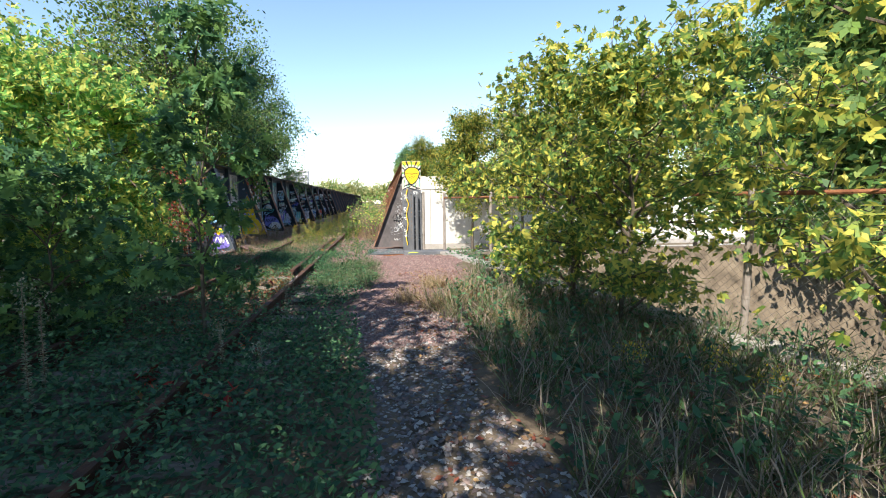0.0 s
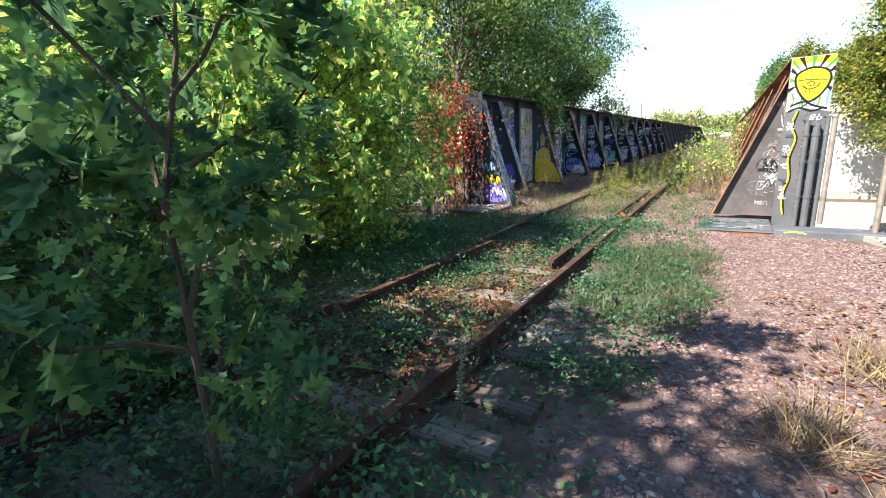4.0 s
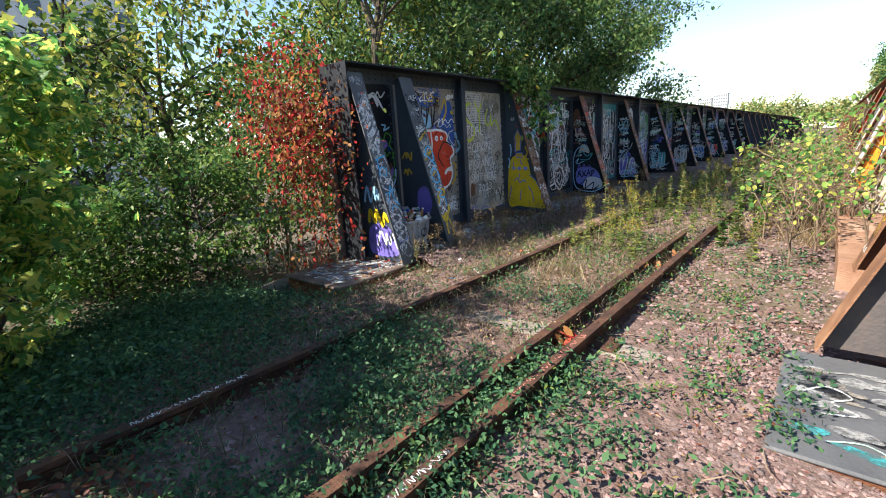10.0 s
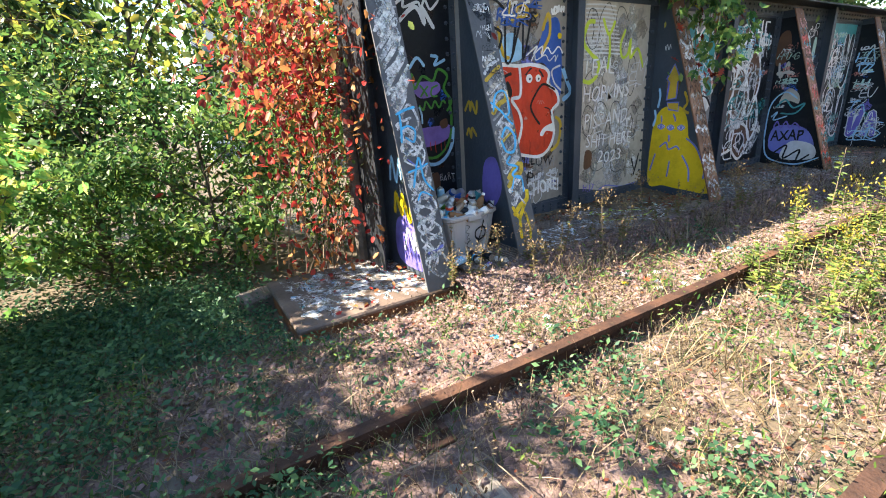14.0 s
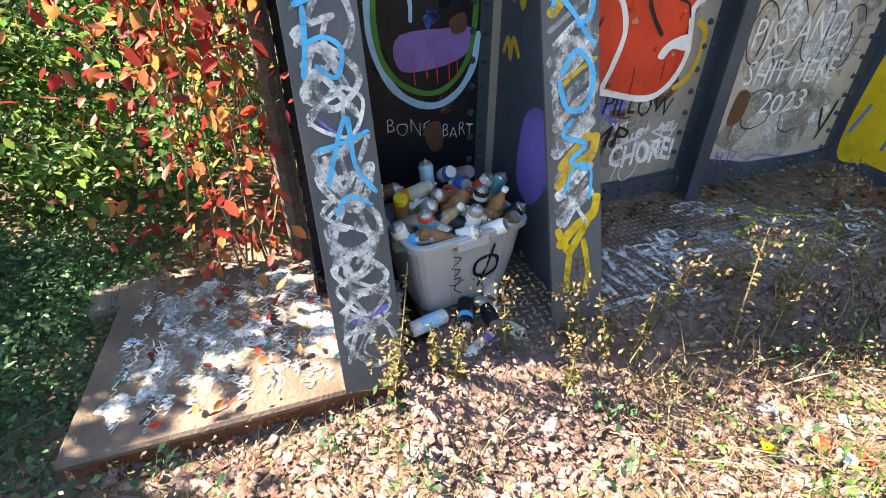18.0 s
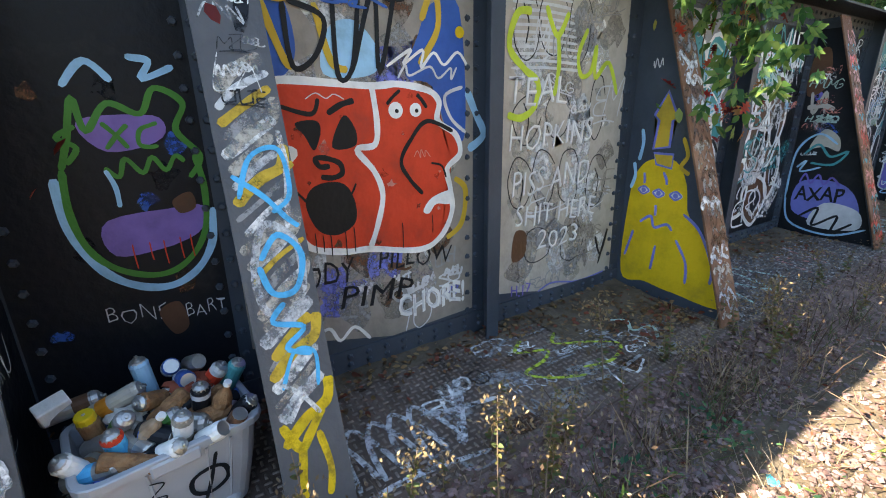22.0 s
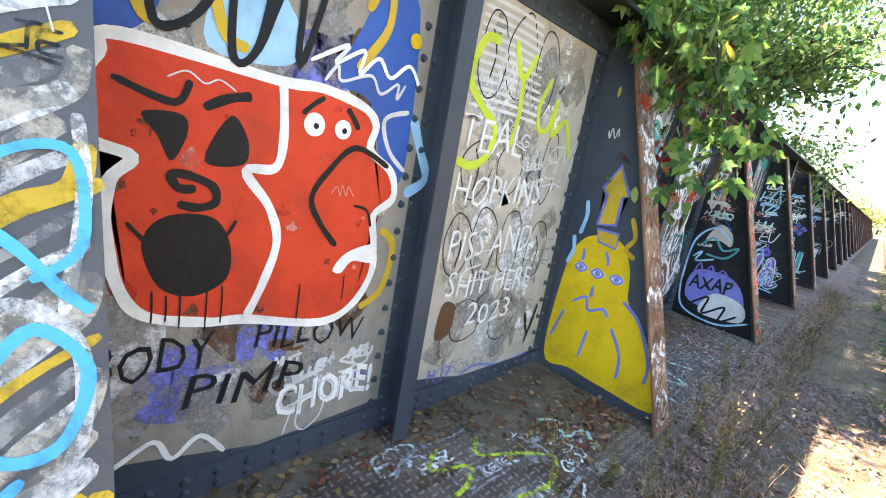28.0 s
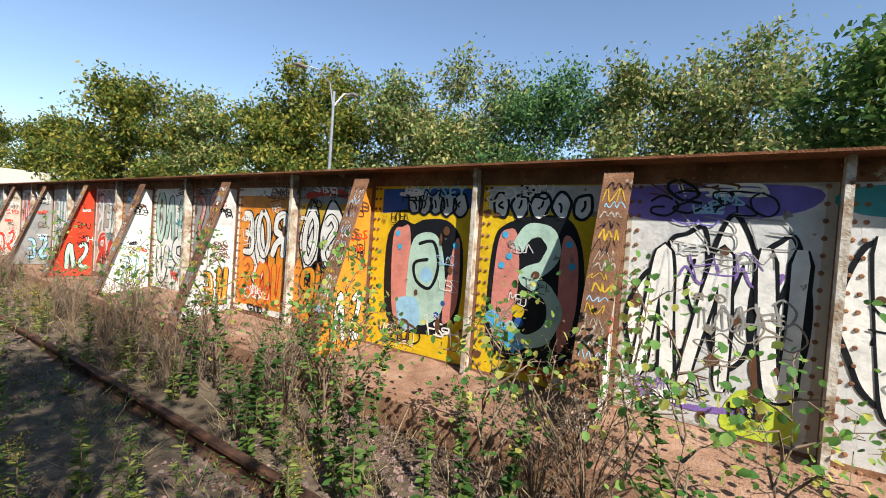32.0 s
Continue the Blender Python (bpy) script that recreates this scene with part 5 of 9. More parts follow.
leaf_field("ground_cover", "patches of small green plants between the rails", fine, 0.034, M_LEAF_COVER, "kite", r, 0.06, 0.6, 0.03, "ground plants")
p = spread(r, 7000, -0.7, 0.7, -8.0, -3.0)
leaf_field("leaf_litter", "dry brown leaves caught between the rails", p, 0.05, M_LEAF_DRY, "oval", r, 0.02, 0.3, 0.03, "fallen leaves")
# sprigs of green and dried weeds all over the track bed
sp = tufts(r, 420, 26, -1.9, 2.0, -6.5, 3.2, 0.06)
leaf_field("track_weeds", "small green weeds between and beside the rails", sp, 0.038, M_LEAF_COVER, "kite", r, 0.05, 0.8, 0.03, "ground plants")
sp = tufts(r, 170, 26, -1.0, 0.7, 0.8, 14, 0.08)
leaf_field("track_weeds", "green weeds in a strip between the rails", sp, 0.045, M_WEED, "slim", r, 0.10, 0.9, 0.03, "ground plants")
n = 420
bm = bmesh.new()
for k in range(n):
    x, y = r.uniform(-2.2, 1.9), r.uniform(-6, 5)
    a, ln = r.uniform(0, math.tau), r.uniform(0.12, 0.45)
    z = ground_height(x, y) + 0.015
    tube(bm, [(x, y, z), (x + math.cos(a) * ln * 0.5 + r.normal(0, 0.02), y + math.sin(a) * ln * 0.5, z + r.uniform(0.01, 0.08)), (x + math.cos(a) * ln, y + math.sin(a) * ln, z + r.uniform(0.0, 0.1))], [0.004, 0.003, 0.0015], 3, cap=False)
tagged(part("dead_stems", bm, M_TWIG), "dead brown stems fallen over the track bed", "twigs", kind="stuff")
M_MUG = leaf_material("mugwort_leaf", [(0.20, 0.21, 0.15), (0.32, 0.32, 0.24), (0.27, 0.25, 0.17)], 0.3)
MW = "pale dry mugwort stalks beside the path"
for i, (x, y, h) in enumerate([(-0.4, -9.9, 1.15), (-0.2, -9.7, 1.0), (-0.6, -9.6, 1.1), (-0.05, -10.4, 0.6), (1.25, -9.34, 0.35), (0.9, -9.2, 0.5), (1.0, -7.2, 0.5), (-0.3, -9.4, 0.85), (-0.75, -10.4, 0.8)]):
    weed("mugwort", MW, x, y, h, 360 + i, M_MUG, M_MUG, 0.032, 340, "slim")
for i, (x, y, h) in enumerate([(4.1, -10.8, 0.55), (4.25, -10.95, 0.5), (3.9, -10.3, 0.45), (4.5, -11.2, 0.5), (3.7, -9.6, 0.5), (3.5, -8.6, 0.4)]):
    weed("goldenrod", "goldenrod with yellow flower head beside the path", x, y, h, 370 + i, M_LEAF_COVER, M_GOLD if i < 3 else None, 0.09, 60)


# ---------------------------------------------------------------- graffiti: thin coats of paint on the steel
COL = {
    "white": (0.78, 0.78, 0.76), "black": (0.010, 0.012, 0.016), "red": (0.62, 0.055, 0.025), "cyan": (0.06, 0.42, 0.72), "lime": (0.50, 0.62, 0.06),
    "yellow": (0.68, 0.46, 0.02), "blue": (0.03, 0.10, 0.36), "violet": (0.16, 0.13, 0.45), "green": (0.06, 0.22, 0.04), "orange": (0.72, 0.26, 0.03),
    "pink": (0.62, 0.24, 0.20), "mint": (0.42, 0.60, 0.52), "teal": (0.05, 0.28, 0.30), "silver": (0.58, 0.59, 0.60), "tan": (0.28, 0.25, 0.215), "cream": (0.45, 0.41, 0.35),
    "purple": (0.22, 0.14, 0.42), "skyblue": (0.30, 0.55, 0.75), "brown": (0.12, 0.06, 0.035), "grey": (0.28, 0.28, 0.28), "periwinkle": (0.16, 0.18, 0.52), "ochre": (0.55, 0.36, 0.04),
}


def smooth_line(pts, closed=False, per=6):
    """A soft curve through a few points."""
    p = [np.array(q, float) for q in pts]
    n = len(p)
    if n < 3 and not closed:
        return [p[0] + (p[-1] - p[0]) * k for k in np.linspace(0, 1, 4)]
    out = []
    for i in range(n if closed else n - 1):
        a, b, c, d = (p[(i + k) % n] if closed else p[min(max(i + k, 0), n - 1)] for k in (-1, 0, 1, 2))
        for t in np.linspace(0, 1, per, endpoint=False):
            out.append(0.5 * (2 * b + (c - a) * t + (2 * a - 5 * b + 4 * c - d) * t * t + (3 * b - a - 3 * c + d) * t ** 3))
    if not closed:
        out.append(p[-1])
    return out


class Wall:
    """A flat steel face that takes paint: origin, right, up and outward directions."""

    def __init__(self, owner, origin, right, up, out):
        self.owner, self.o, self.r, self.u, self.n = owner, Vector(origin), Vector(right).normalized(), Vector(up).normalized(), Vector(out).normalized()
        self.coats, self.count, self.warp = {}, 0, None

    def coat(self, color, layer):
        return self.coats.setdefault((color, layer), bmesh.new())

    def at(self, p, layer):
        if self.warp:
            p = self.warp(*p)
        return self.o + self.r * float(p[0]) + self.u * float(p[1]) + self.n * (0.0014 * layer)

    def fill(self, pts, color, layer=1, soft=True):
        bm = self.coat(color, layer)
        ring = smooth_line(pts, True, 5) if soft else pts
        f = bm.faces.new([bm.verts.new(self.at(p, layer)) for p in ring])
        bmesh.ops.triangulate(bm, faces=[f])

    def disc(self, c, r, color, layer=2, ry=None):
        self.fill([(c[0] + r * math.cos(a), c[1] + (ry or r) * math.sin(a)) for a in np.arange(0, math.tau, 0.7)], color, layer)

    def line(self, pts, width, color, layer=3, closed=False, soft=True):
        bm = self.coat(color, layer)
        c = smooth_line(pts, closed) if soft else [np.array(p, float) for p in pts]
        n = len(c)
        self.count += 1
        lift = layer + (self.count % 14) * 0.03
        left, right = [], []
        for i in range(n):
            d = c[(i + 1) % n if closed else min(i + 1, n - 1)] - c[(i - 1) % n if closed else max(i - 1, 0)]
            d = d / (np.linalg.norm(d) + 1e-9)
            s = np.array([-d[1], d[0]])
            w = width / 2 * (0.97 + 0.07 * math.sin(i * 0.9 + self.count))
            if not closed and i in (0, n - 1):
                w *= 0.55
            left.append(bm.verts.new(self.at(c[i] + s * w, lift + 0.4 * i / n)))
            right.append(bm.verts.new(self.at(c[i] - s * w, lift + 0.4 * i / n)))
        for i in range(n if closed else n - 1):
            j = (i + 1) % n
            bm.faces.new((right[i], right[j], left[j], left[i]))

    def words(self, text, p0, p1, height, color, layer=3, bold=0.012, slant=0.0):
        """Lettering from p0 to p1 along its foot line."""
        cu = bpy.data.curves.new("lettering", "FONT")
        cu.body, cu.size, cu.offset, cu.shear, cu.resolution_u = text, 1.0, bold, slant, 2
        ob = bpy.data.objects.new("lettering", cu)
        me = ob.to_mesh()
        co = np.array([v.co[:] for v in me.vertices])
        p0, p1 = np.array(p0, float), np.array(p1, float)
        w, h = co[:, 0].max() - co[:, 0].min(), 0.72
        d = (p1 - p0) / w
        bm = self.coat(color, layer)
        vs = []
        for x, y, _ in co:
            q = p0 + d * (x - co[:, 0].min()) + np.array([0, y / h * height + 0.012 * math.sin(x * 5)])
            vs.append(bm.verts.new(self.at(q, layer)))
        for f in me.polygons:
            try:
                bm.faces.new([vs[i] for i in f.vertices])
            except ValueError:
                pass
        ob.to_mesh_clear()
        bpy.data.objects.remove(ob)
        bpy.data.curves.remove(cu)

    def scribble(self, rng, c, w, h, width, color, layer=4, n=7):
        pts = [(c[0] + (k / (n - 1) - 0.5) * w + rng.normal(0, w * 0.08), c[1] + (0.5 if k % 2 else -0.5) * h * rng.uniform(0.5, 1.1)) for k in range(n)]
        self.line(pts, width, color, layer)

    def letter_blob(self, rng, c, w, h, fill, edge, layer=2, width=0.03):
        """One fat bubble letter."""
        m = 9
        ring = [(c[0] + w * 0.5 * math.cos(a) * rng.uniform(0.75, 1.15), c[1] + h * 0.5 * math.sin(a) * rng.uniform(0.8, 1.12)) for a in np.linspace(0, math.tau, m, endpoint=False)]
        self.fill(ring, fill, layer)
        self.line(ring, width, edge, layer + 1, True)
        self.line([(c[0] + rng.uniform(-0.2, 0.2) * w, c[1] + rng.uniform(0.1, 0.3) * h), (c[0] + rng.uniform(-0.1, 0.15) * w, c[1]), (c[0] + rng.uniform(-0.2, 0.2) * w, c[1] - rng.uniform(0.1, 0.3) * h)], width * 0.8, edge, layer + 1)

    def done(self, wear=0.0):
        base = self.owner.matrix_world.inverted() if self.owner.parent else Matrix.Translation(-self.owner.location)
        for (color, layer), bm in self.coats.items():
            bm.transform(base)
            bmesh.ops.recalc_face_normals(bm, faces=bm.faces)
            ob = part("graffiti_coat", bm, paint(color + ("_thin" if wear else ""), COL[color], wear=wear), self.owner, color + " spray paint")
            ob["kind"] = "stuff"
        self.coats = {}


SL = XL + 0.008
webl = Wall(girder_l, (SL, 0, 0), (0, 1, 0), (0, 0, 1), (1, 0, 0))


def settle(u, z):
    """Fits the painted panels of the first bays between their stiffeners."""
    return u + np.interp(u, [0.3, 1.1, 1.4, 2.45, 3.6, 4.1], [0.04, 0.06, 0.075, 0.075, 0.0, 0.0]), z + np.interp(u, [0.9, 1.2, 4.0, 4.1], [0.0, 0.045, 0.045, 0.0])


webl.warp = settle

# panel with the red double figure
webl.fill([(1.14, 0.30), (1.14, 2.20), (2.50, 2.22), (2.50, 0.16), (1.9, 0.13), (1.5, 0.22)], "tan", 1, False)
webl.fill([(2.06, 1.60), (2.14, 1.80), (2.22, 1.95), (2.40, 1.95), (2.44, 1.30), (2.32, 1.30), (2.22, 1.55)], "blue", 2)
webl.fill([(1.28, 1.58), (1.33, 1.96), (1.46, 1.92), (1.50, 1.70), (1.42, 1.58)], "blue", 2)
webl.fill([(1.62, 1.60), (1.66, 1.80), (1.80, 1.84), (1.92, 1.70), (1.86, 1.60)], "skyblue", 2)
RED = [(1.36, 1.51), (1.41, 1.57), (1.84, 1.55), (2.01, 1.56), (2.19, 1.53), (2.26, 1.47), (2.25, 1.37), (2.37, 1.29), (2.40, 1.18), (2.31, 1.10), (2.33, 0.98), (2.34, 0.84), (2.26, 0.70), (2.11, 0.64), (1.80, 0.70), (1.66, 0.71), (1.48, 0.76), (1.41, 0.87), (1.38, 1.05), (1.39, 1.18), (1.44, 1.25), (1.34, 1.29), (1.31, 1.38)]
webl.fill(RED, "red", 3)
webl.line(RED, 0.036, "white", 4, True)
webl.line([(1.86, 1.56), (1.88, 1.37), (1.86, 1.26), (1.76, 1.24), (1.85, 1.12), (1.89, 0.99), (1.85, 0.83), (1.80, 0.71)], 0.033, "white", 4)
webl.fill([(1.47, 0.98), (1.50, 1.06), (1.58, 1.09), (1.68, 1.07), (1.73, 0.97), (1.72, 0.86), (1.62, 0.81), (1.52, 0.85)], "black", 4)
webl.fill([(1.46, 1.38), (1.56, 1.39), (1.58, 1.34), (1.54, 1.25), (1.50, 1.32)], "black", 4)
webl.fill([(1.63, 1.26), (1.70, 1.41), (1.76, 1.34), (1.75, 1.26)], "black", 4)
for pts, w in (([(1.39, 1.46), (1.54, 1.42), (1.58, 1.49)], 0.022), ([(1.62, 1.42), (1.69, 1.46), (1.76, 1.48)], 0.03), ([(1.61, 1.17), (1.56, 1.17), (1.54, 1.21), (1.59, 1.21), (1.66, 1.18), (1.67, 1.13), (1.62, 1.11), (1.56, 1.12)], 0.028),
               ([(1.94, 1.46), (1.98, 1.50), (2.02, 1.53)], 0.018), ([(2.12, 1.51), (2.15, 1.48), (2.18, 1.44)], 0.022), ([(2.35, 1.31), (2.18, 1.37), (2.07, 1.27), (2.01, 1.16), (2.06, 1.06), (2.14, 0.97)], 0.024), ([(1.43, 1.06), (1.47, 1.01), (1.48, 0.99)], 0.012), ([(1.74, 1.07), (1.72, 1.03), (1.70, 1.01)], 0.012), ([(2.20, 1.14), (2.27, 1.12), (2.30, 1.05)], 0.012)):
    webl.line(pts, w, "black", 5)
for c, q in (((1.99, 1.43), 0.042), ((2.11, 1.43), 0.036)):
    webl.disc(c, q, "white", 5)
    webl.disc((c[0] + 0.006, c[1] - 0.004), 0.011, "black", 6)
webl.fill([(2.14, 0.87), (2.20, 0.94), (2.33, 0.97), (2.33, 0.89), (2.23, 0.90), (2.18, 0.85)], "white", 5)
for i, x in enumerate((1.50, 1.58, 1.66, 1.54, 1.71, 2.0, 2.2)):
    webl.line([(x, 0.84 - 0.02 * (i % 2)), (x + 0.002, 0.78), (x, 0.73 - 0.03 * (i % 3))], 0.006, "black", 5)
webl.words("BODY", (1.34, 0.54), (1.70, 0.54), 0.13, "black", 4, 0.0, 0.15)
webl.words("PILLOW", (1.84, 0.57), (2.34, 0.53), 0.11, "black", 4, 0.0, 0.15)
webl.words("PIMP", (1.60, 0.38), (2.06, 0.36), 0.13, "black", 4, 0.0, 0.2)
webl.words("CHORE!", (1.95, 0.23), (2.43, 0.25), 0.14, "white", 5, 0.03)
webl.words("CHORE", (1.965, 0.245), (2.36, 0.262), 0.11, "silver", 6, -0.005)
webl.line([(1.32, 0.31), (1.39, 0.23), (1.52, 0.29), (1.58, 0.20), (1.67, 0.26), (1.76, 0.16)], 0.02, "white", 4)
for pts in ([(1.46, 1.90), (1.48, 1.63), (1.59, 1.68), (1.64, 1.84), (1.48, 1.90)], [(1.69, 1.98), (1.69, 1.60), (1.77, 1.64), (1.82, 1.97)], [(1.77, 1.62), (1.90, 1.99), (1.91, 1.61), (2.02, 2.02)], [(1.30, 2.08), (1.55, 2.12), (1.7, 2.02)], [(1.75, 2.1), (1.95, 2.06), (2.1, 2.12)]):
    webl.line(pts, 0.026, "black", 5)
for pts in ([(1.35, 1.94), (1.44, 1.67), (1.48, 1.63)], [(2.16, 1.87), (2.24, 2.03), (2.26, 1.84), (2.14, 1.66)], [(1.6, 1.9), (1.66, 1.66), (1.74, 1.62)], [(2.36, 1.04), (2.44, 0.96), (2.41, 0.76), (2.30, 0.68)]):
    webl.line(pts, 0.036, "ochre", 4)
webl.disc((2.40, 1.83), 0.03, "yellow", 5)
rs = np.random.default_rng(400)
webl.scribble(rs, (2.2, 1.69), 0.44, 0.11, 0.016, "white", 5, 9)
webl.scribble(rs, (2.22, 1.62), 0.40, 0.06, 0.012, "silver", 5, 8)
webl.line([(2.45, 1.53), (2.52, 1.40), (2.58, 1.28), (2.46, 1.20)], 0.05, "skyblue", 4)
webl.line([(2.42, 1.55), (2.30, 1.50), (2.34, 1.38), (2.44, 1.30)], 0.02, "silver", 4)
webl.scribble(rs, (1.62, 1.50), 0.16, 0.03, 0.005, "silver", 6, 5)
webl.scribble(rs, (2.14, 1.20), 0.10, 0.05, 0.005, "pink", 6, 7)

# cream panel with the notice
webl.fill([(2.74, 0.20), (2.70, 2.22), (3.92, 2.24), (3.98, 0.14), (3.3, 0.10), (3.0, 0.16)], "cream", 1, False)
for i in range(13):
    z = 1.66 + 0.04 * i
    webl.line([(2.80, z), (3.1, z + 0.01), (3.45 - 0.012 * i, z)], 0.018, "silver", 2)
for k, (cx, cz, w, h) in enumerate(((2.92, 1.92, 0.24, 0.42), (3.16, 1.95, 0.26, 0.46), (3.42, 1.93, 0.24, 0.44), (2.92, 0.95, 0.22, 0.36), (3.14, 0.97, 0.24, 0.40), (3.40, 0.95, 0.24, 0.40), (2.95, 1.36, 0.25, 0.3), (3.25, 1.38, 0.26, 0.34), (3.66, 1.42, 0.18, 0.46), (3.72, 0.9, 0.22, 0.44), (3.1, 0.5, 0.3, 0.28), (3.5, 0.46, 0.3, 0.3))):
    ring = [(cx + w * 0.5 * math.cos(a) * rs.uniform(0.8, 1.15), cz + h * 0.5 * math.sin(a) * rs.uniform(0.85, 1.1)) for a in np.linspace(0.4, math.tau + 0.1, 8)]
    webl.line(ring, 0.009, "black", 2)
    if k % 3 == 0:
        webl.line([(cx - 0.03, cz + 0.1), (cx + 0.02, cz), (cx, cz - 0.12)], 0.012, "black", 2)
webl.line([(2.96, 1.98), (2.84, 1.96), (2.78, 1.78), (2.91, 1.66), (3.04, 1.58), (3.02, 1.44), (2.90, 1.37), (2.78, 1.39)], 0.046, "lime", 4)
webl.line([(3.09, 2.02), (3.20, 1.86), (3.30, 2.0)], 0.04, "lime", 4)
webl.line([(3.21, 1.86), (3.23, 1.68), (3.20, 1.50)], 0.038, "lime", 4)
webl.line([(3.50, 1.92), (3.42, 1.76), (3.46, 1.63), (3.56, 1.66), (3.60, 1.82), (3.61, 1.62), (3.74, 1.72), (3.86, 1.51)], 0.034, "lime", 4)
for word, a, b, h in (("TEAL", (2.78, 1.44), (3.32, 1.46), 0.18), ("HOPKINS", (2.80, 1.16), (3.62, 1.19), 0.17), ("PISS AND", (2.84, 0.86), (3.62, 0.91), 0.17), ("SHIT HERE", (2.88, 0.65), (3.72, 0.65), 0.15), ("2023", (3.10, 0.46), (3.54, 0.46), 0.14)):
    webl.words(word, a, b, h, "silver", 5, -0.004, 0.08)
    webl.words(word, (a[0] + 0.006, a[1] + 0.004), (b[0] + 0.006, b[1] + 0.004), h, "white", 5.6, -0.022, 0.08)
webl.words("H.17", (2.86, 0.15), (3.06, 0.14), 0.08, "violet", 4)
webl.line([(3.14, 0.13), (3.3, 0.17), (3.6, 0.12), (3.9, 0.14)], 0.014, "periwinkle", 4)
webl.fill([(2.86, 0.42), (2.98, 0.44), (2.99, 0.60), (2.88, 0.62)], "brown", 3)
webl.line([(3.76, 0.46), (3.84, 0.30), (3.90, 0.50), (3.82, 0.22)], 0.022, "black", 4)

# dark end panel with the green-haired ring face
RING = [(0.60, 1.28), (0.59, 1.11), (0.62, 0.96), (0.70, 0.86), (0.83, 0.81), (0.95, 0.85), (1.03, 0.96), (1.055, 1.14), (1.04, 1.29)]
webl.fill([(0.34, 0.14), (0.34, 2.2), (1.08, 2.2), (1.08, 0.14)], "black", 1, False)
webl.line([(0.57, 1.25), (0.57, 1.08), (0.62, 0.91), (0.71, 0.80), (0.84, 0.75), (0.97, 0.79), (1.05, 0.90), (1.07, 1.05)], 0.034, "skyblue", 2)
webl.line(RING, 0.026, "green", 3)
webl.line([(0.60, 1.28), (0.64, 1.40), (0.68, 1.54), (0.70, 1.42), (0.78, 1.52), (0.88, 1.48), (0.94, 1.57), (1.03, 1.50), (0.99, 1.40), (1.06, 1.28), (1.01, 1.20)], 0.024, "green", 4)
webl.line([(0.62, 1.30), (0.66, 1.36), (0.61, 1.40), (0.67, 1.44)], 0.02, "green", 4)
webl.fill([(0.70, 1.07), (1.02, 1.08), (1.02, 0.97), (0.90, 0.93), (0.70, 0.92)], "purple", 3)
webl.fill([(0.68, 1.46), (0.92, 1.47), (0.94, 1.38), (0.75, 1.34)], "purple", 3)
webl.line([(0.73, 1.28), (0.77, 1.24), (0.80, 1.31), (0.85, 1.25), (0.89, 1.31), (0.93, 1.25), (0.97, 1.30), (1.0, 1.27)], 0.018, "green", 5)
webl.line([(0.75, 1.45), (0.79, 1.40), (0.82, 1.35)], 0.017, "green", 5)
webl.line([(0.83, 1.44), (0.79, 1.40), (0.75, 1.35)], 0.017, "green", 5)
webl.line([(0.93, 1.44), (0.87, 1.42), (0.86, 1.36), (0.92, 1.35)], 0.017, "green", 5)
webl.line([(0.73, 1.27), (0.75, 1.20), (0.75, 1.12)], 0.018, "skyblue", 5)
webl.line([(0.66, 1.58), (0.74, 1.67), (0.81, 1.60)], 0.026, "skyblue", 3)
webl.line([(0.87, 1.69), (0.94, 1.67), (0.91, 1.61), (1.02, 1.64)], 0.026, "skyblue", 3)
for x in (0.76, 0.82, 0.87, 0.93, 0.97):
    webl.line([(x, 0.96), (x, 0.91), (x + 0.003, 0.85 + 0.03 * rs.uniform())], 0.005, "red", 5)
webl.scribble(rs, (0.72, 1.98), 0.5, 0.16, 0.035, "silver", 3, 7)
webl.scribble(rs, (0.75, 2.08), 0.4, 0.08, 0.022, "silver", 3, 8)
webl.words("BONE", (0.62, 0.63), (0.83, 0.61), 0.07, "silver", 3, -0.02)
webl.words("BART", (0.90, 0.58), (1.06, 0.56), 0.07, "silver", 3, -0.02)
webl.fill([(0.80, 0.64), (0.88, 0.67), (0.90, 0.55), (0.84, 0.52)], "brown", 4)
webl.fill([(0.93, 1.12), (1.0, 1.14), (1.01, 1.07), (0.95, 1.06)], "brown", 4)

# the long run of panels beyond
PAL = [("white", "black"), ("teal", "white"), ("violet", "skyblue"), ("silver", "black"), ("red", "white"), ("skyblue", "blue"), ("green", "black"), ("pink", "black"), ("orange", "black"), ("mint", "blue")]


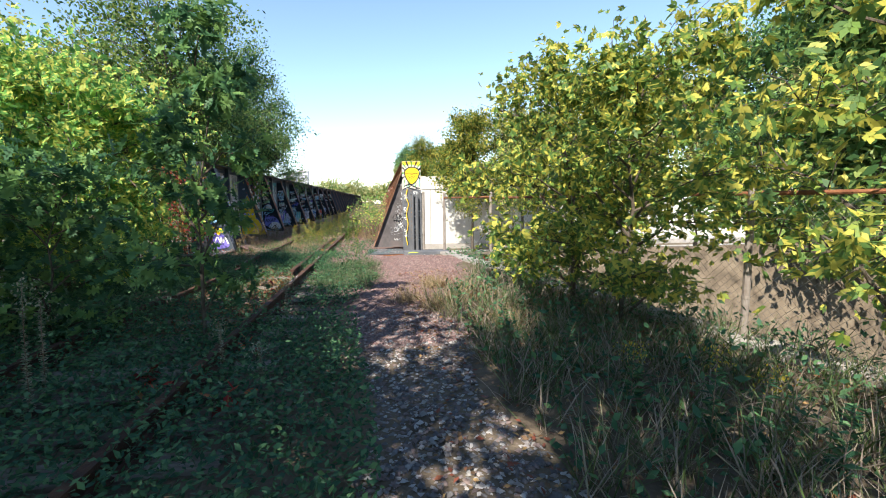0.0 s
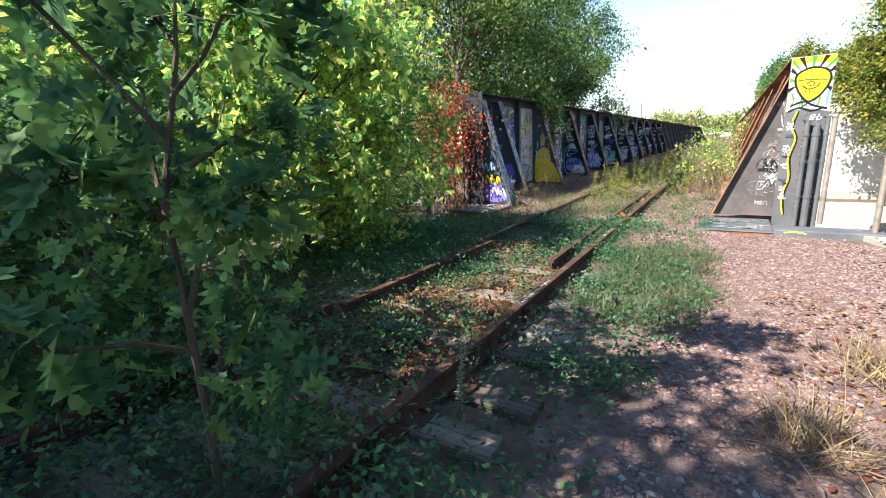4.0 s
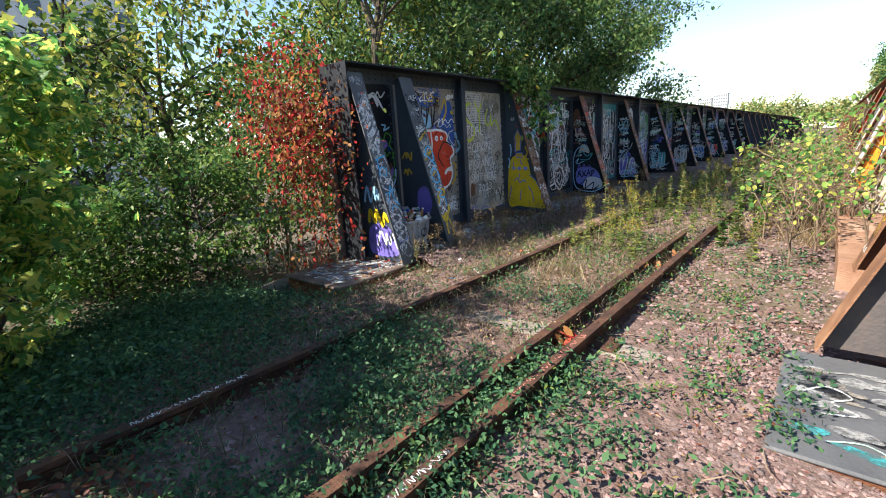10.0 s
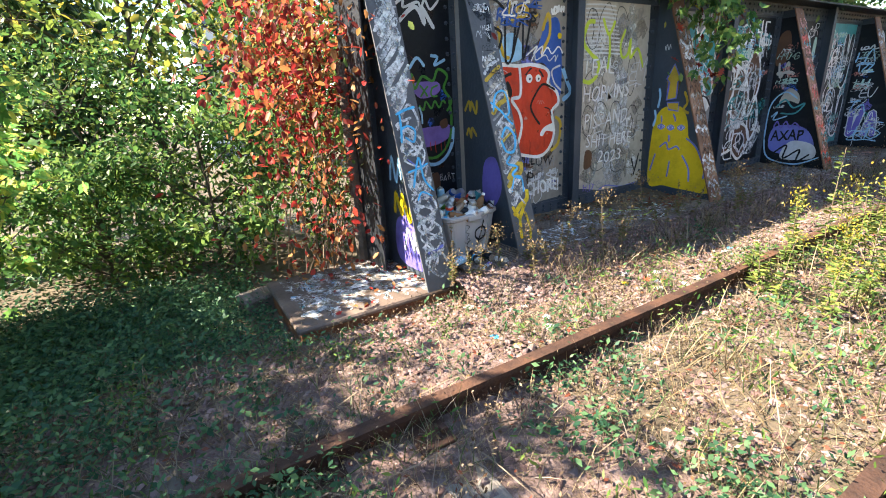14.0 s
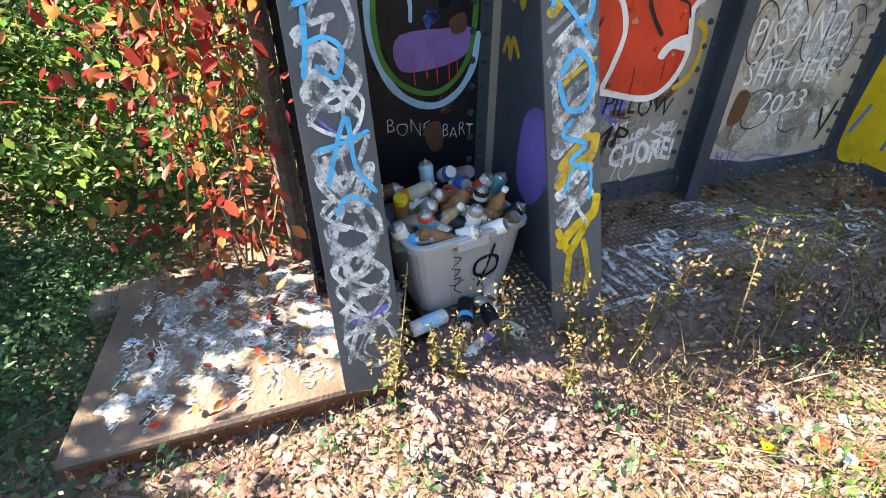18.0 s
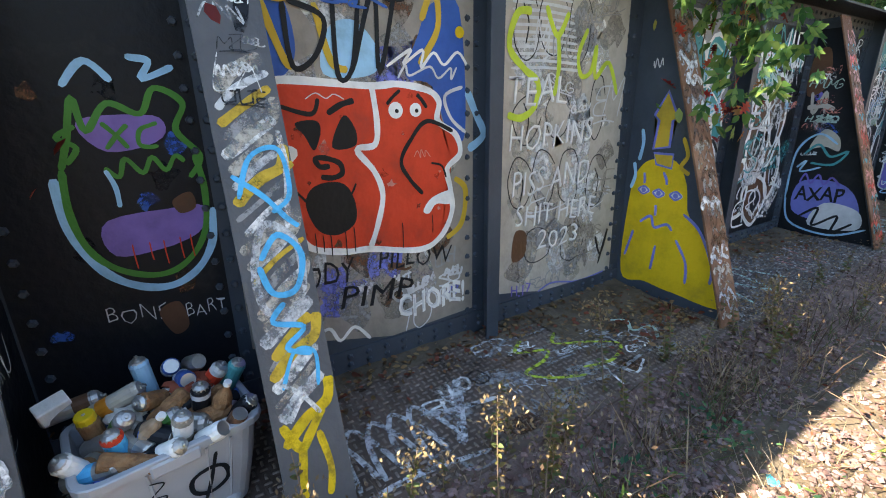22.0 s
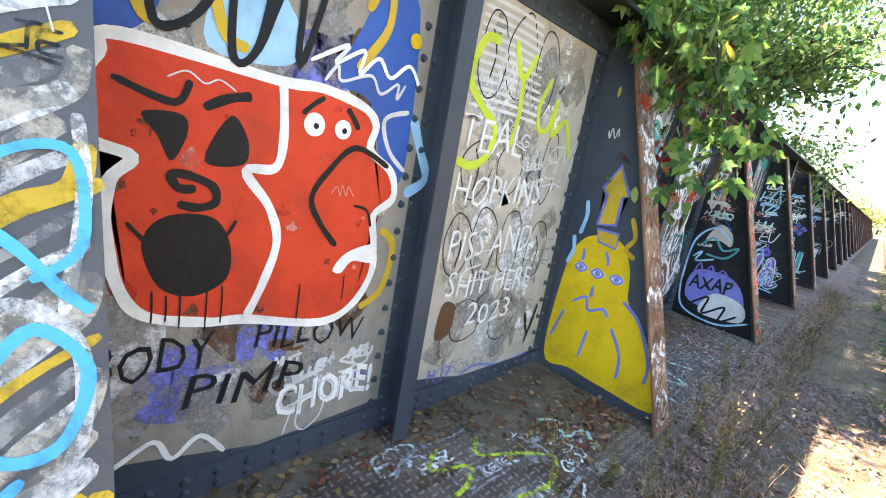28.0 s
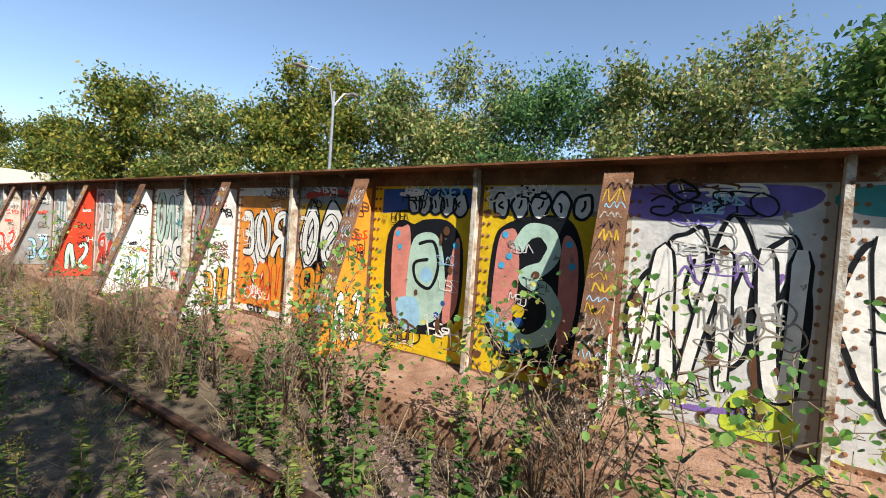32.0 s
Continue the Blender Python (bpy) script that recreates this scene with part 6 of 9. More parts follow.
def piece(wall, rng, u0, u1, z0, z1, pals, n_letters=2, layer=1, base=None):
    """A panel painted over many times: ground patches, fat letters, tags."""
    w, h = u1 - u0, z1 - z0
    for k in range(3):
        c = pals[rng.integers(len(pals))][0] if base is None else base
        cx, cz = u0 + w * rng.uniform(0.25, 0.75), z0 + h * rng.uniform(0.2, 0.85)
        ring = [(np.clip(cx + w * 0.34 * math.cos(a) * rng.uniform(0.6, 1.1), u0, u1), np.clip(cz + h * 0.26 * math.sin(a) * rng.uniform(0.6, 1.1), z0, z1)) for a in np.linspace(0, math.tau, 8, endpoint=False)]
        wall.fill(ring, c, layer)
    for k in range(n_letters):
        f, e = pals[rng.integers(len(pals))]
        wall.letter_blob(rng, (u0 + w * (k + 0.5) / n_letters, z0 + h * rng.uniform(0.4, 0.55)), w * 0.8 / n_letters, h * rng.uniform(0.5, 0.75), f, e, layer + 1, 0.035)
    for k in range(11):
        wall.scribble(rng, (u0 + w * rng.uniform(0.22, 0.78), z0 + h * rng.uniform(0.06, 0.95)), w * rng.uniform(0.2, 0.5), h * rng.uniform(0.04, 0.14), rng.uniform(0.008, 0.024), ("white", "black", "silver", "skyblue", "lime")[rng.integers(5)], layer + 3, rng.integers(5, 10))


STROKES = [   # bends and loops of fat lettering, in a unit box
    [(0.9, 0.85), (0.5, 1.0), (0.1, 0.8), (0.5, 0.52), (0.9, 0.25), (0.5, 0.0), (0.1, 0.15)],
    [(0.15, 0.0), (0.12, 0.5), (0.2, 1.0), (0.75, 0.95), (0.8, 0.65), (0.3, 0.5), (0.7, 0.3), (0.9, 0.0)],
    [(0.5, 1.0), (0.12, 0.75), (0.1, 0.3), (0.45, 0.0), (0.85, 0.25), (0.88, 0.7), (0.55, 1.0)],
    [(0.1, 0.0), (0.3, 0.6), (0.5, 1.0), (0.7, 0.6), (0.92, 0.0)],
    [(0.85, 0.95), (0.25, 0.9), (0.15, 0.5), (0.7, 0.5), (0.15, 0.45), (0.2, 0.08), (0.9, 0.05)],
    [(0.1, 1.0), (0.3, 0.2), (0.5, 0.05), (0.72, 0.2), (0.9, 1.0)],
]


def wild(wall, rng, u0, u1, z0, z1, fill, edge, shine, n=3, layer=2, fat=0.42):
    """A row of fat overlapping outlined strokes with highlights and drips."""
    w, h = (u1 - u0) / n, z1 - z0
    for k in range(n):
        st = STROKES[rng.integers(len(STROKES))]
        tilt, sx, sz = rng.normal(0, 0.12), rng.uniform(0.78, 1.0), rng.uniform(0.8, 1.0)
        pts = [(min(max(u0 + w * (k + 0.08 + a * sx * 0.84 + (b - 0.5) * tilt), u0 + 0.09), u1 - 0.09), z0 + h * (0.08 + b * 0.84 * sz)) for a, b in st]
        wd = w * fat * rng.uniform(0.8, 1.1)
        wall.line(pts, wd, edge, layer)
        wall.line(pts, wd * 0.68, fill, layer + 1)
        wall.line([(p[0] - wd * 0.14, p[1] + wd * 0.1) for p in pts[1:4]], wd * 0.1, shine, layer + 2)
    for k in range(5):
        x, z = u0 + (u1 - u0) * rng.uniform(0.08, 0.92), z0 + h * rng.uniform(0.1, 0.6)
        wall.line([(x, z), (x + 0.004, z - 0.1), (x, z - rng.uniform(0.12, 0.4) * 0.6)], 0.009, edge, layer + 2)


GLYPHS = STROKES + [   # quick handwriting strokes, in a unit box
    [(0.1, 0.9), (0.85, 1.0), (0.5, 0.95), (0.42, 0.0)],
    [(0.15, 1.0), (0.1, 0.05), (0.12, 0.5), (0.8, 0.55), (0.85, 1.05), (0.78, -0.1)],
    [(0.9, 0.8), (0.5, 1.05), (0.1, 0.5), (0.45, 0.0), (0.9, 0.2), (0.85, 0.5), (0.5, 0.45)],
    [(0.1, 0.0), (0.15, 1.0), (0.5, 0.45), (0.85, 1.05), (0.95, 0.0)],
    [(0.1, 1.0), (0.9, 0.95), (0.15, 0.05), (1.0, 0.0)],
    [(0.15, 1.0), (0.2, 0.0), (0.85, 0.05), (1.1, 0.15)],
]


def tags(wall, rng, u0, u1, z0, z1, cols, n, layer, size=0.3, width=0.012):
    """Handwritten tags: a few joined letters each, slanting up or down, some underlined."""
    for k in range(n):
        m, w = rng.integers(2, 6), min(size * rng.uniform(0.5, 1.1), (u1 - u0) * 0.8)
        h = min(w / m * rng.uniform(1.1, 1.9), 0.6 * (z1 - z0) + 0.05)
        cu, cz = u0 + w / 2 + max(0.0, u1 - u0 - w) * rng.uniform(), rng.uniform(z0, z1) - h / 2
        c, lw, slope, lean = cols[rng.integers(len(cols))], width * rng.uniform(0.6, 1.4), rng.normal(0, 0.12), rng.uniform(-0.1, 0.3)
        for j in range(m):
            g, hj = GLYPHS[rng.integers(len(GLYPHS))], h * rng.uniform(0.75, 1.2)
            pts = [(cu - w / 2 + w / m * (j - 0.3 + 1.6 * a) + lean * b * hj, cz + slope * w * (j + a) / m + hj * b + rng.normal(0, 0.03) * h) for a, b in g]
            wall.line(pts, lw, c, layer)
        if rng.uniform() < 0.25:
            wall.line([(cu - w / 2, cz - 0.2 * h), (cu, cz - 0.12 * h + slope * w * 0.5), (cu + w / 2, cz - 0.2 * h + slope * w)], lw, c, layer)


marks = sorted(L_BRACES[2:] + L_STIFF[1:])
dark = [("black", "white"), ("black", "silver"), ("black", "skyblue"), ("brown", "white"), ("teal", "black"), ("violet", "black"), ("blue", "silver"), ("grey", "black")]
for k, (a, b) in enumerate(zip(marks, marks[1:])):
    if a < 42:
        u0, u1 = a + 0.1, b - 0.16
        webl.fill([(u0, 0.14), (u0, 2.2), (u1, 2.2), (u1, 0.14)], ("grey", "black", "black", "teal", "black", "black", "violet")[k % 7], 1, False)
        if a > 8:
            piece(webl, rs, u0 + 0.02, u1 - 0.02, 0.18, 2.15, dark, 1, 2)
        if k == 1:       # big white outlined loops on brown
            for c, w, h in (((5.82, 1.5), 0.34, 0.9), ((6.15, 1.1), 0.42, 0.85), ((6.45, 1.3), 0.4, 0.9), ((5.9, 0.6), 0.42, 0.65), ((6.3, 0.5), 0.5, 0.55), ((6.1, 1.85), 0.4, 0.5), ((6.6, 0.8), 0.3, 0.6)):
                webl.letter_blob(rs, c, w, h, "brown", "white", 3, 0.045)
                webl.letter_blob(rs, (c[0] + 0.03, c[1] - 0.03), w * 0.5, h * 0.5, "black", "silver", 5, 0.028)
        else:
            f, e, c = (("white", "black", "silver"), ("black", "teal", "mint"), ("teal", "white", "red"), ("black", "white", "skyblue"), ("silver", "black", "white"), ("violet", "white", "silver"), ("mint", "black", "white"), ("red", "white", "teal"))[k % 8]
            wild(webl, rs, u0, u1, 0.25, 1.25, f, e, c, 3, 6, 0.55)
            f, e, c = (("teal", "white", "mint"), ("blue", "silver", "cream"), ("mint", "black", "red"), ("black", "white", "skyblue"), ("white", "black", "grey"), ("green", "mint", "white"))[k % 6]
            wild(webl, rs, u0, u1, 1.1, 2.15, f, e, c, 3, 6, 0.5)
        tags(webl, rs, u0, u1, 0.3, 2.1, ("white", "silver", "mint", "white", "skyblue", "teal"), 16, 9, 0.42, 0.02)
webl.line([(6.42, 2.16), (6.40, 2.0), (6.54, 2.0)], 0.045, "white", 10, False, False)
webl.line([(6.50, 2.16), (6.50, 1.78)], 0.045, "white", 10)
webl.line([(6.72, 2.14), (6.60, 2.14), (6.60, 1.76)], 0.045, "white", 10, False, False)
webl.line([(6.60, 1.97), (6.70, 1.97)], 0.045, "white", 10)
# blue patch, small tags and stains round the red figure, and thin greys on the notice panel
webl.fill([(1.16, 1.55), (1.16, 2.2), (1.34, 2.2), (1.36, 1.72), (1.28, 1.5)], "grey", 2)
tags(webl, rs, 1.2, 2.45, 1.95, 2.16, ("black", "ochre", "white", "blue"), 9, 7, 0.3, 0.018)
tags(webl, rs, 1.2, 1.5, 0.3, 1.4, ("black", "grey", "white"), 9, 2.1, 0.12, 0.012)
tags(webl, rs, 1.5, 2.45, 0.2, 0.62, ("brown", "grey", "silver"), 8, 2.1, 0.2, 0.014)
tags(webl, rs, 2.8, 3.9, 0.2, 0.8, ("grey", "tan", "silver"), 8, 3, 0.26, 0.009)
tags(webl, rs, 2.8, 3.9, 0.8, 2.1, ("grey", "tan", "silver"), 12, 3, 0.3, 0.009)
webl.done()

def blotches(wall, rng, u0, u1, z0, z1, cols, n, layer, size=0.12):
    """Weathered patches: older coats, rubbed and peeled places."""
    for k in range(n):
        rr = size * rng.uniform(0.25, 1.2)
        c = (rng.uniform(u0 + rr, u1 - rr) if u1 - u0 > 2 * rr else (u0 + u1) / 2, rng.uniform(z0 + rr, z1 - rr))
        wall.fill([(min(max(c[0] + rr * rng.uniform(0.35, 1.2) * math.cos(a), u0), u1), c[1] + rr * rng.uniform(0.35, 1.4) * math.sin(a)) for a in np.arange(0, math.tau, 0.7)], cols[k % len(cols)], layer + 0.02 * (k % 20))


worn = Wall(girder_l, (SL, 0, 0), (0, 1, 0), (0, 0, 1), (1, 0, 0))
worn.warp = settle
blotches(worn, rs, 1.16, 2.46, 0.2, 2.15, ("cream", "grey", "brown", "silver", "tan", "periwinkle"), 60, 1.3, 0.16)
blotches(worn, rs, 2.76, 3.92, 0.15, 2.2, ("tan", "white", "silver", "grey", "cream"), 70, 1.3, 0.16)
blotches(worn, rs, 1.34, 2.36, 0.7, 1.55, ("brown", "red", "pink"), 26, 3.3, 0.03)
blotches(worn, rs, 0.36, 1.06, 0.2, 2.2, ("blue", "black", "brown"), 12, 1.2, 0.05)
for k in range(12):
    blotches(worn, rs, 4.2 + 1.49 * k, 5.45 + 1.49 * k, 0.2, 2.15, ("silver", "teal", "grey", "white", "brown", "blue"), 16, 1.3, 0.2)
worn.done(0.85)
back = Wall(girder_l, (XL, 0.36 + 0.0135, 0), (1, 0, 0), (0, 0, 1), (0, 1, 0))
back.fill([(0.02, 0.0), (0.02, 2.2), (0.2, 2.2), (0.9, 0.0)], "black", 1, False)
for k in range(7):
    x = 0.12 + 0.08 * k
    back.line([(x, 1.5 - 0.9 * x), (x + 0.015, 1.3 - 0.9 * x), (x - 0.01, 1.05 - 0.9 * x)], 0.02 - 0.002 * k, ("silver", "white")[k % 2], 2)
tags(back, rs, 0.1, 0.7, 0.3, 1.2, ("silver", "grey", "white"), 8, 3, 0.18, 0.006)
back.done()

# painted gussets of the shaded girder
def gusset_wall(owner, y, xw=XL, s=1):
    return Wall(owner, (xw, y - 0.002, 0), (s, 0, 0), (0, 0, 1), (0, -1, 0))


gw = gusset_wall(girder_l, 4.08)
gw.warp = lambda u, z: (u * 0.95 + 0.035, z + 0.06)
YB = [(0.02, 0.10), (0.03, 0.77), (0.10, 0.97), (0.22, 1.04), (0.39, 1.03), (0.49, 0.88), (0.54, 0.66), (0.70, 0.50), (0.90, 0.08), (0.5, 0.06), (0.25, 0.08)]
gw.fill(YB, "yellow", 1)
gw.fill([(0.19, 1.11), (0.21, 1.31), (0.17, 1.35), (0.26, 1.51), (0.36, 1.33), (0.32, 1.31), (0.32, 1.13)], "ochre", 2, False)
gw.line([(0.19, 1.11), (0.21, 1.31), (0.17, 1.35), (0.26, 1.51), (0.36, 1.33), (0.32, 1.31), (0.32, 1.13)], 0.022, "periwinkle", 3, True, False)
gw.fill([(0.20, 1.08), (0.36, 1.08), (0.36, 0.98), (0.23, 1.0)], "ochre", 2, False)
gw.line([(0.20, 1.08), (0.36, 1.08), (0.36, 0.98), (0.23, 1.0)], 0.018, "periwinkle", 3, True, False)
for c in ((0.15, 0.80), (0.28, 0.79), (0.42, 0.79)):
    gw.disc(c, 0.055, "silver", 2, 0.028)
    gw.line([(c[0] - 0.05, c[1]), (c[0], c[1] + 0.03), (c[0] + 0.05, c[1])], 0.014, "periwinkle", 3)
    gw.line([(c[0] - 0.05, c[1]), (c[0], c[1] - 0.03), (c[0] + 0.05, c[1])], 0.014, "periwinkle", 3)
    gw.disc(c, 0.02, "periwinkle", 3)
for pts in ([(0.15, 0.55), (0.24, 0.61), (0.28, 0.53), (0.38, 0.57), (0.43, 0.53)], [(0.31, 0.39), (0.30, 0.28), (0.29, 0.19)], [(0.50, 0.67), (0.64, 0.57), (0.76, 0.35), (0.77, 0.21)], [(0.47, 0.47), (0.57, 0.32), (0.59, 0.16)], [(0.10, 0.47), (0.07, 0.36), (0.04, 0.25)], [(0.27, 0.70), (0.275, 0.66), (0.275, 0.62)], [(0.14, 0.93), (0.15, 0.88), (0.15, 0.85)], [(0.30, 0.95), (0.33, 0.90), (0.34, 0.86)]):
    gw.line(pts, 0.022, "periwinkle", 3)
for pts in ([(0.08, 1.25), (0.10, 1.15), (0.08, 1.02)], [(0.42, 1.2), (0.47, 1.08), (0.43, 1.0), (0.5, 0.95)], [(0.04, 1.0), (0.06, 0.9), (0.03, 0.8)]):
    gw.line(pts, 0.03, "skyblue" if pts[0][0] < 0.2 else "ochre", 2)
gw.scribble(rs, (0.14, 1.70), 0.09, 0.06, 0.008, "silver", 3, 7)
gw.done()
gw = gusset_wall(girder_l, 7.06)
gw.fill([(0.02, 0.04), (0.02, 2.2), (0.2, 2.2), (0.88, 0.04)], "black", 1, False)
gw.line([(0.03, 0.45), (0.05, 0.95), (0.22, 1.15), (0.40, 1.05)], 0.022, "skyblue", 2)
gw.line([(0.03, 0.45), (0.12, 0.16), (0.5, 0.08), (0.80, 0.2)], 0.022, "skyblue", 2)
gw.fill([(0.12, 0.30), (0.14, 0.62), (0.45, 0.66), (0.64, 0.54), (0.70, 0.30), (0.40, 0.22)], "periwinkle", 2)
gw.fill([(0.30, 0.16), (0.40, 0.42), (0.70, 0.38), (0.72, 0.18)], "silver", 3)
gw.words("AXAP", (0.12, 0.42), (0.56, 0.46), 0.15, "black", 4, 0.02)
gw.line([(0.14, 0.62), (0.18, 0.72), (0.24, 0.62), (0.30, 0.72), (0.36, 0.62), (0.42, 0.70), (0.5, 0.62)], 0.02, "violet", 4)
gw.line([(0.2, 0.24), (0.36, 0.36), (0.34, 0.16), (0.54, 0.30), (0.52, 0.12), (0.68, 0.24)], 0.026, "black", 4)
gw.fill([(0.16, 1.0), (0.26, 1.2), (0.40, 1.12), (0.42, 0.98), (0.30, 1.02)], "cream", 2)
gw.line([(0.12, 0.92), (0.24, 1.04), (0.36, 0.92), (0.5, 0.98), (0.4, 0.84), (0.2, 0.84)], 0.024, "teal", 3)
gw.line([(0.08, 0.78), (0.16, 0.86), (0.12, 0.74), (0.3, 0.8)], 0.02, "skyblue", 3)
gw.line([(0.06, 1.42), (0.20, 1.44), (0.30, 1.40)], 0.05, "cream", 2)
gw.line([(0.08, 1.58), (0.12, 1.36), (0.2, 1.58), (0.22, 1.36)], 0.03, "cream", 3)
gw.fill([(0.03, 1.55), (0.03, 1.95), (0.16, 2.0), (0.2, 1.65)], "brown", 2)
gw.done()
for k, y in enumerate(L_BRACES[4:12]):
    gw = gusset_wall(girder_l, y)
    gw.fill([(0.02, 0.04), (0.02, 2.2), (0.2, 2.2), (0.88, 0.04)], "black", 1, False)
    wild(gw, rs, 0.06, 0.6, 0.2, 0.8, ("violet", "teal", "grey", "blue", "red")[k % 5], ("silver", "mint", "white", "skyblue", "pink")[k % 5], "white", 2, 2)
    tags(gw, rs, 0.05, 0.4, 0.9, 1.9, ("silver", "mint", "white", "skyblue"), 7, 4, 0.24, 0.016)
    gw.done()
gw = gusset_wall(girder_l, 1.245)
gw.fill([(0.30, 0.45), (0.33, 0.75), (0.50, 0.80), (0.58, 0.55), (0.45, 0.36)], "violet", 1)
gw.scribble(rs, (0.16, 1.25), 0.2, 0.14, 0.03, "ochre", 2, 6)
gw.scribble(rs, (0.14, 1.02), 0.16, 0.1, 0.03, "ochre", 2, 5)
gw.done()
gw = gusset_wall(girder_l, 0.36)
gw.fill([(0.25, 0.02), (0.25, 0.36), (0.55, 0.42), (0.75, 0.2), (0.72, 0.02)], "violet", 1)
gw.scribble(rs, (0.42, 0.50), 0.34, 0.2, 0.05, "yellow", 2, 7)
gw.scribble(rs, (0.36, 0.80), 0.3, 0.2, 0.04, "skyblue", 2, 7)
gw.scribble(rs, (0.55, 0.22), 0.3, 0.2, 0.035, "silver", 3, 7)
gw.done()


def brace_wall(owner, y, xw, s, deck):
    """The outer face of an inclined brace plate, foot at zero."""
    a, b = Vector((xw + s * FOOT, y, deck)), Vector((xw + s * 0.2, y, TOP - 0.12))
    up = (b - a).normalized()
    right = Vector((0, s, 0))
    out = Vector((up.z * s, 0, -up.x * s))
    return Wall(owner, a + out.normalized() * 0.0145, right, up, out), (b - a).length


bw, ln = brace_wall(girder_l, 0.365, XL, 1, -0.05)
for i in range(26):          # upper hatching and fat smears
    z = 1.42 + i * 0.027
    bw.line([(-0.09 + rs.normal(0, 0.012), z - 0.10), (rs.normal(0, 0.02), z), (0.09 + rs.normal(0, 0.012), z + 0.12)], rs.uniform(0.014, 0.036), ("white", "silver", "white")[i % 3], 1 + i % 3)
for i in range(11):          # chain of loops
    z = 0.14 + i * 0.105 + rs.normal(0, 0.02)
    j = lambda s=0.03: rs.normal(0, s)
    bw.line([(-0.09, z + j()), (j(), z + 0.12 + j()), (0.095, z + 0.06 + j()), (0.02 + j(), z - 0.05 + j()), (-0.09, z + 0.04 + j()), (j(), z + 0.1 + j())], rs.uniform(0.012, 0.026), ("white", "silver", "white")[i % 3], 1 + i % 3)
    bw.line([(-0.09 + abs(j(0.02)), z + j(0.06)), (j(), z + j(0.06)), (0.09 - abs(j(0.02)), z + j(0.06))], rs.uniform(0.008, 0.03), ("white", "silver", "periwinkle")[i % 3], 2)
    bw.line([(j(0.05), z - 0.06), (j(0.05), z + 0.02), (j(0.05), z + 0.09)], rs.uniform(0.008, 0.02), "silver", 3)
bw.line([(-0.08, 1.33), (0.0, 1.36), (0.09, 1.38)], 0.02, "cyan", 5)
bw.line([(-0.05, 1.33), (-0.06, 1.22), (-0.08, 1.12)], 0.018, "cyan", 5)
bw.line([(-0.06, 1.22), (0.0, 1.24), (0.05, 1.2), (0.02, 1.12), (-0.04, 1.16)], 0.016, "cyan", 5)
bw.line([(-0.06, 0.78), (0.03, 1.0), (0.04, 0.84), (0.10, 0.74)], 0.017, "cyan", 5)
bw.line([(-0.08, 0.90), (0.02, 0.92), (0.10, 0.95)], 0.015, "cyan", 5)
bw.line([(-0.05, 0.68), (0.0, 0.74), (0.08, 0.7)], 0.014, "cyan", 5)
bw.words("KIZZIS", (-0.06, 2.0), (0.06, 2.01), 0.045, "silver", 4, -0.01)
bw.line([(-0.09, 1.98), (0.0, 1.95), (0.09, 2.0), (0.08, 2.1), (-0.06, 2.1), (-0.09, 1.98)], 0.008, "silver", 4)
tags(bw, rs, -0.12, 0.12, 2.15, 2.4, ("silver",), 5, 4, 0.14, 0.006)
bw.done(0.3)
bw, ln = brace_wall(girder_l, 1.25, XL, 1, DECK)
for i in range(22):          # broad pale smears under the letters
    z = 0.5 + i * 0.055
    bw.line([(-0.09 + rs.normal(0, 0.012), z - 0.07), (rs.normal(0, 0.02), z), (0.09 + rs.normal(0, 0.012), z + 0.06)], rs.uniform(0.015, 0.05), ("silver", "cream", "white", "grey", "ochre")[i % 5], 0.6 + 0.1 * (i % 3))
for z, c in ((0.42, "yellow"), (0.66, "ochre"), (0.88, "cream"), (1.05, "cream"), (1.28, "ochre"), (1.45, "cream")):
    bw.line([(-0.09, z - 0.08), (0.0, z), (0.08, z + 0.04), (0.10, z + 0.12)], 0.04, c, 1)
bw.line([(-0.09, 0.42), (-0.04, 0.32), (0.0, 0.36), (0.06, 0.44)], 0.034, "yellow", 2)
bw.line([(-0.03, 0.34), (-0.05, 0.22), (-0.06, 0.14)], 0.03, "yellow", 2)
bw.line([(0.03, 0.36), (0.05, 0.22), (0.03, 0.12)], 0.026, "yellow", 2)
bw.line([(-0.06, 0.42), (0.0, 0.5), (0.07, 0.58)], 0.018, "white", 3)
bw.line([(0.05, 0.42), (0.0, 0.5), (-0.06, 0.56)], 0.018, "white", 3)
bw.line([(-0.05, 1.0), (0.02, 1.08), (0.09, 1.0), (0.05, 0.88), (-0.03, 0.88), (-0.06, 0.98)], 0.022, "cyan", 3)
bw.line([(-0.09, 1.30), (0.0, 1.22), (0.06, 1.14), (0.10, 1.10)], 0.02, "cyan", 3)
bw.line([(-0.08, 1.22), (-0.02, 1.36), (0.08, 1.38), (0.09, 1.22), (0.02, 1.16)], 0.018, "cyan", 3)
bw.line([(0.0, 0.84), (-0.05, 0.78), (0.05, 0.74), (-0.02, 0.68), (0.06, 0.64)], 0.02, "cyan", 3)
bw.line([(-0.06, 0.54), (0.0, 0.66), (0.07, 0.64), (0.06, 0.52)], 0.014, "cyan", 3)
bw.line([(-0.08, 0.96), (-0.02, 1.12), (0.08, 1.04), (0.06, 0.84), (-0.06, 0.82), (-0.08, 0.96)], 0.028, "silver", 2)
bw.line([(0.06, 1.1), (0.095, 1.3), (0.09, 1.45)], 0.024, "white", 2)
bw.scribble(rs, (-0.02, 1.86), 0.12, 0.08, 0.008, "silver", 2, 8)
bw.scribble(rs, (-0.03, 1.66), 0.1, 0.05, 0.008, "white", 2, 8)
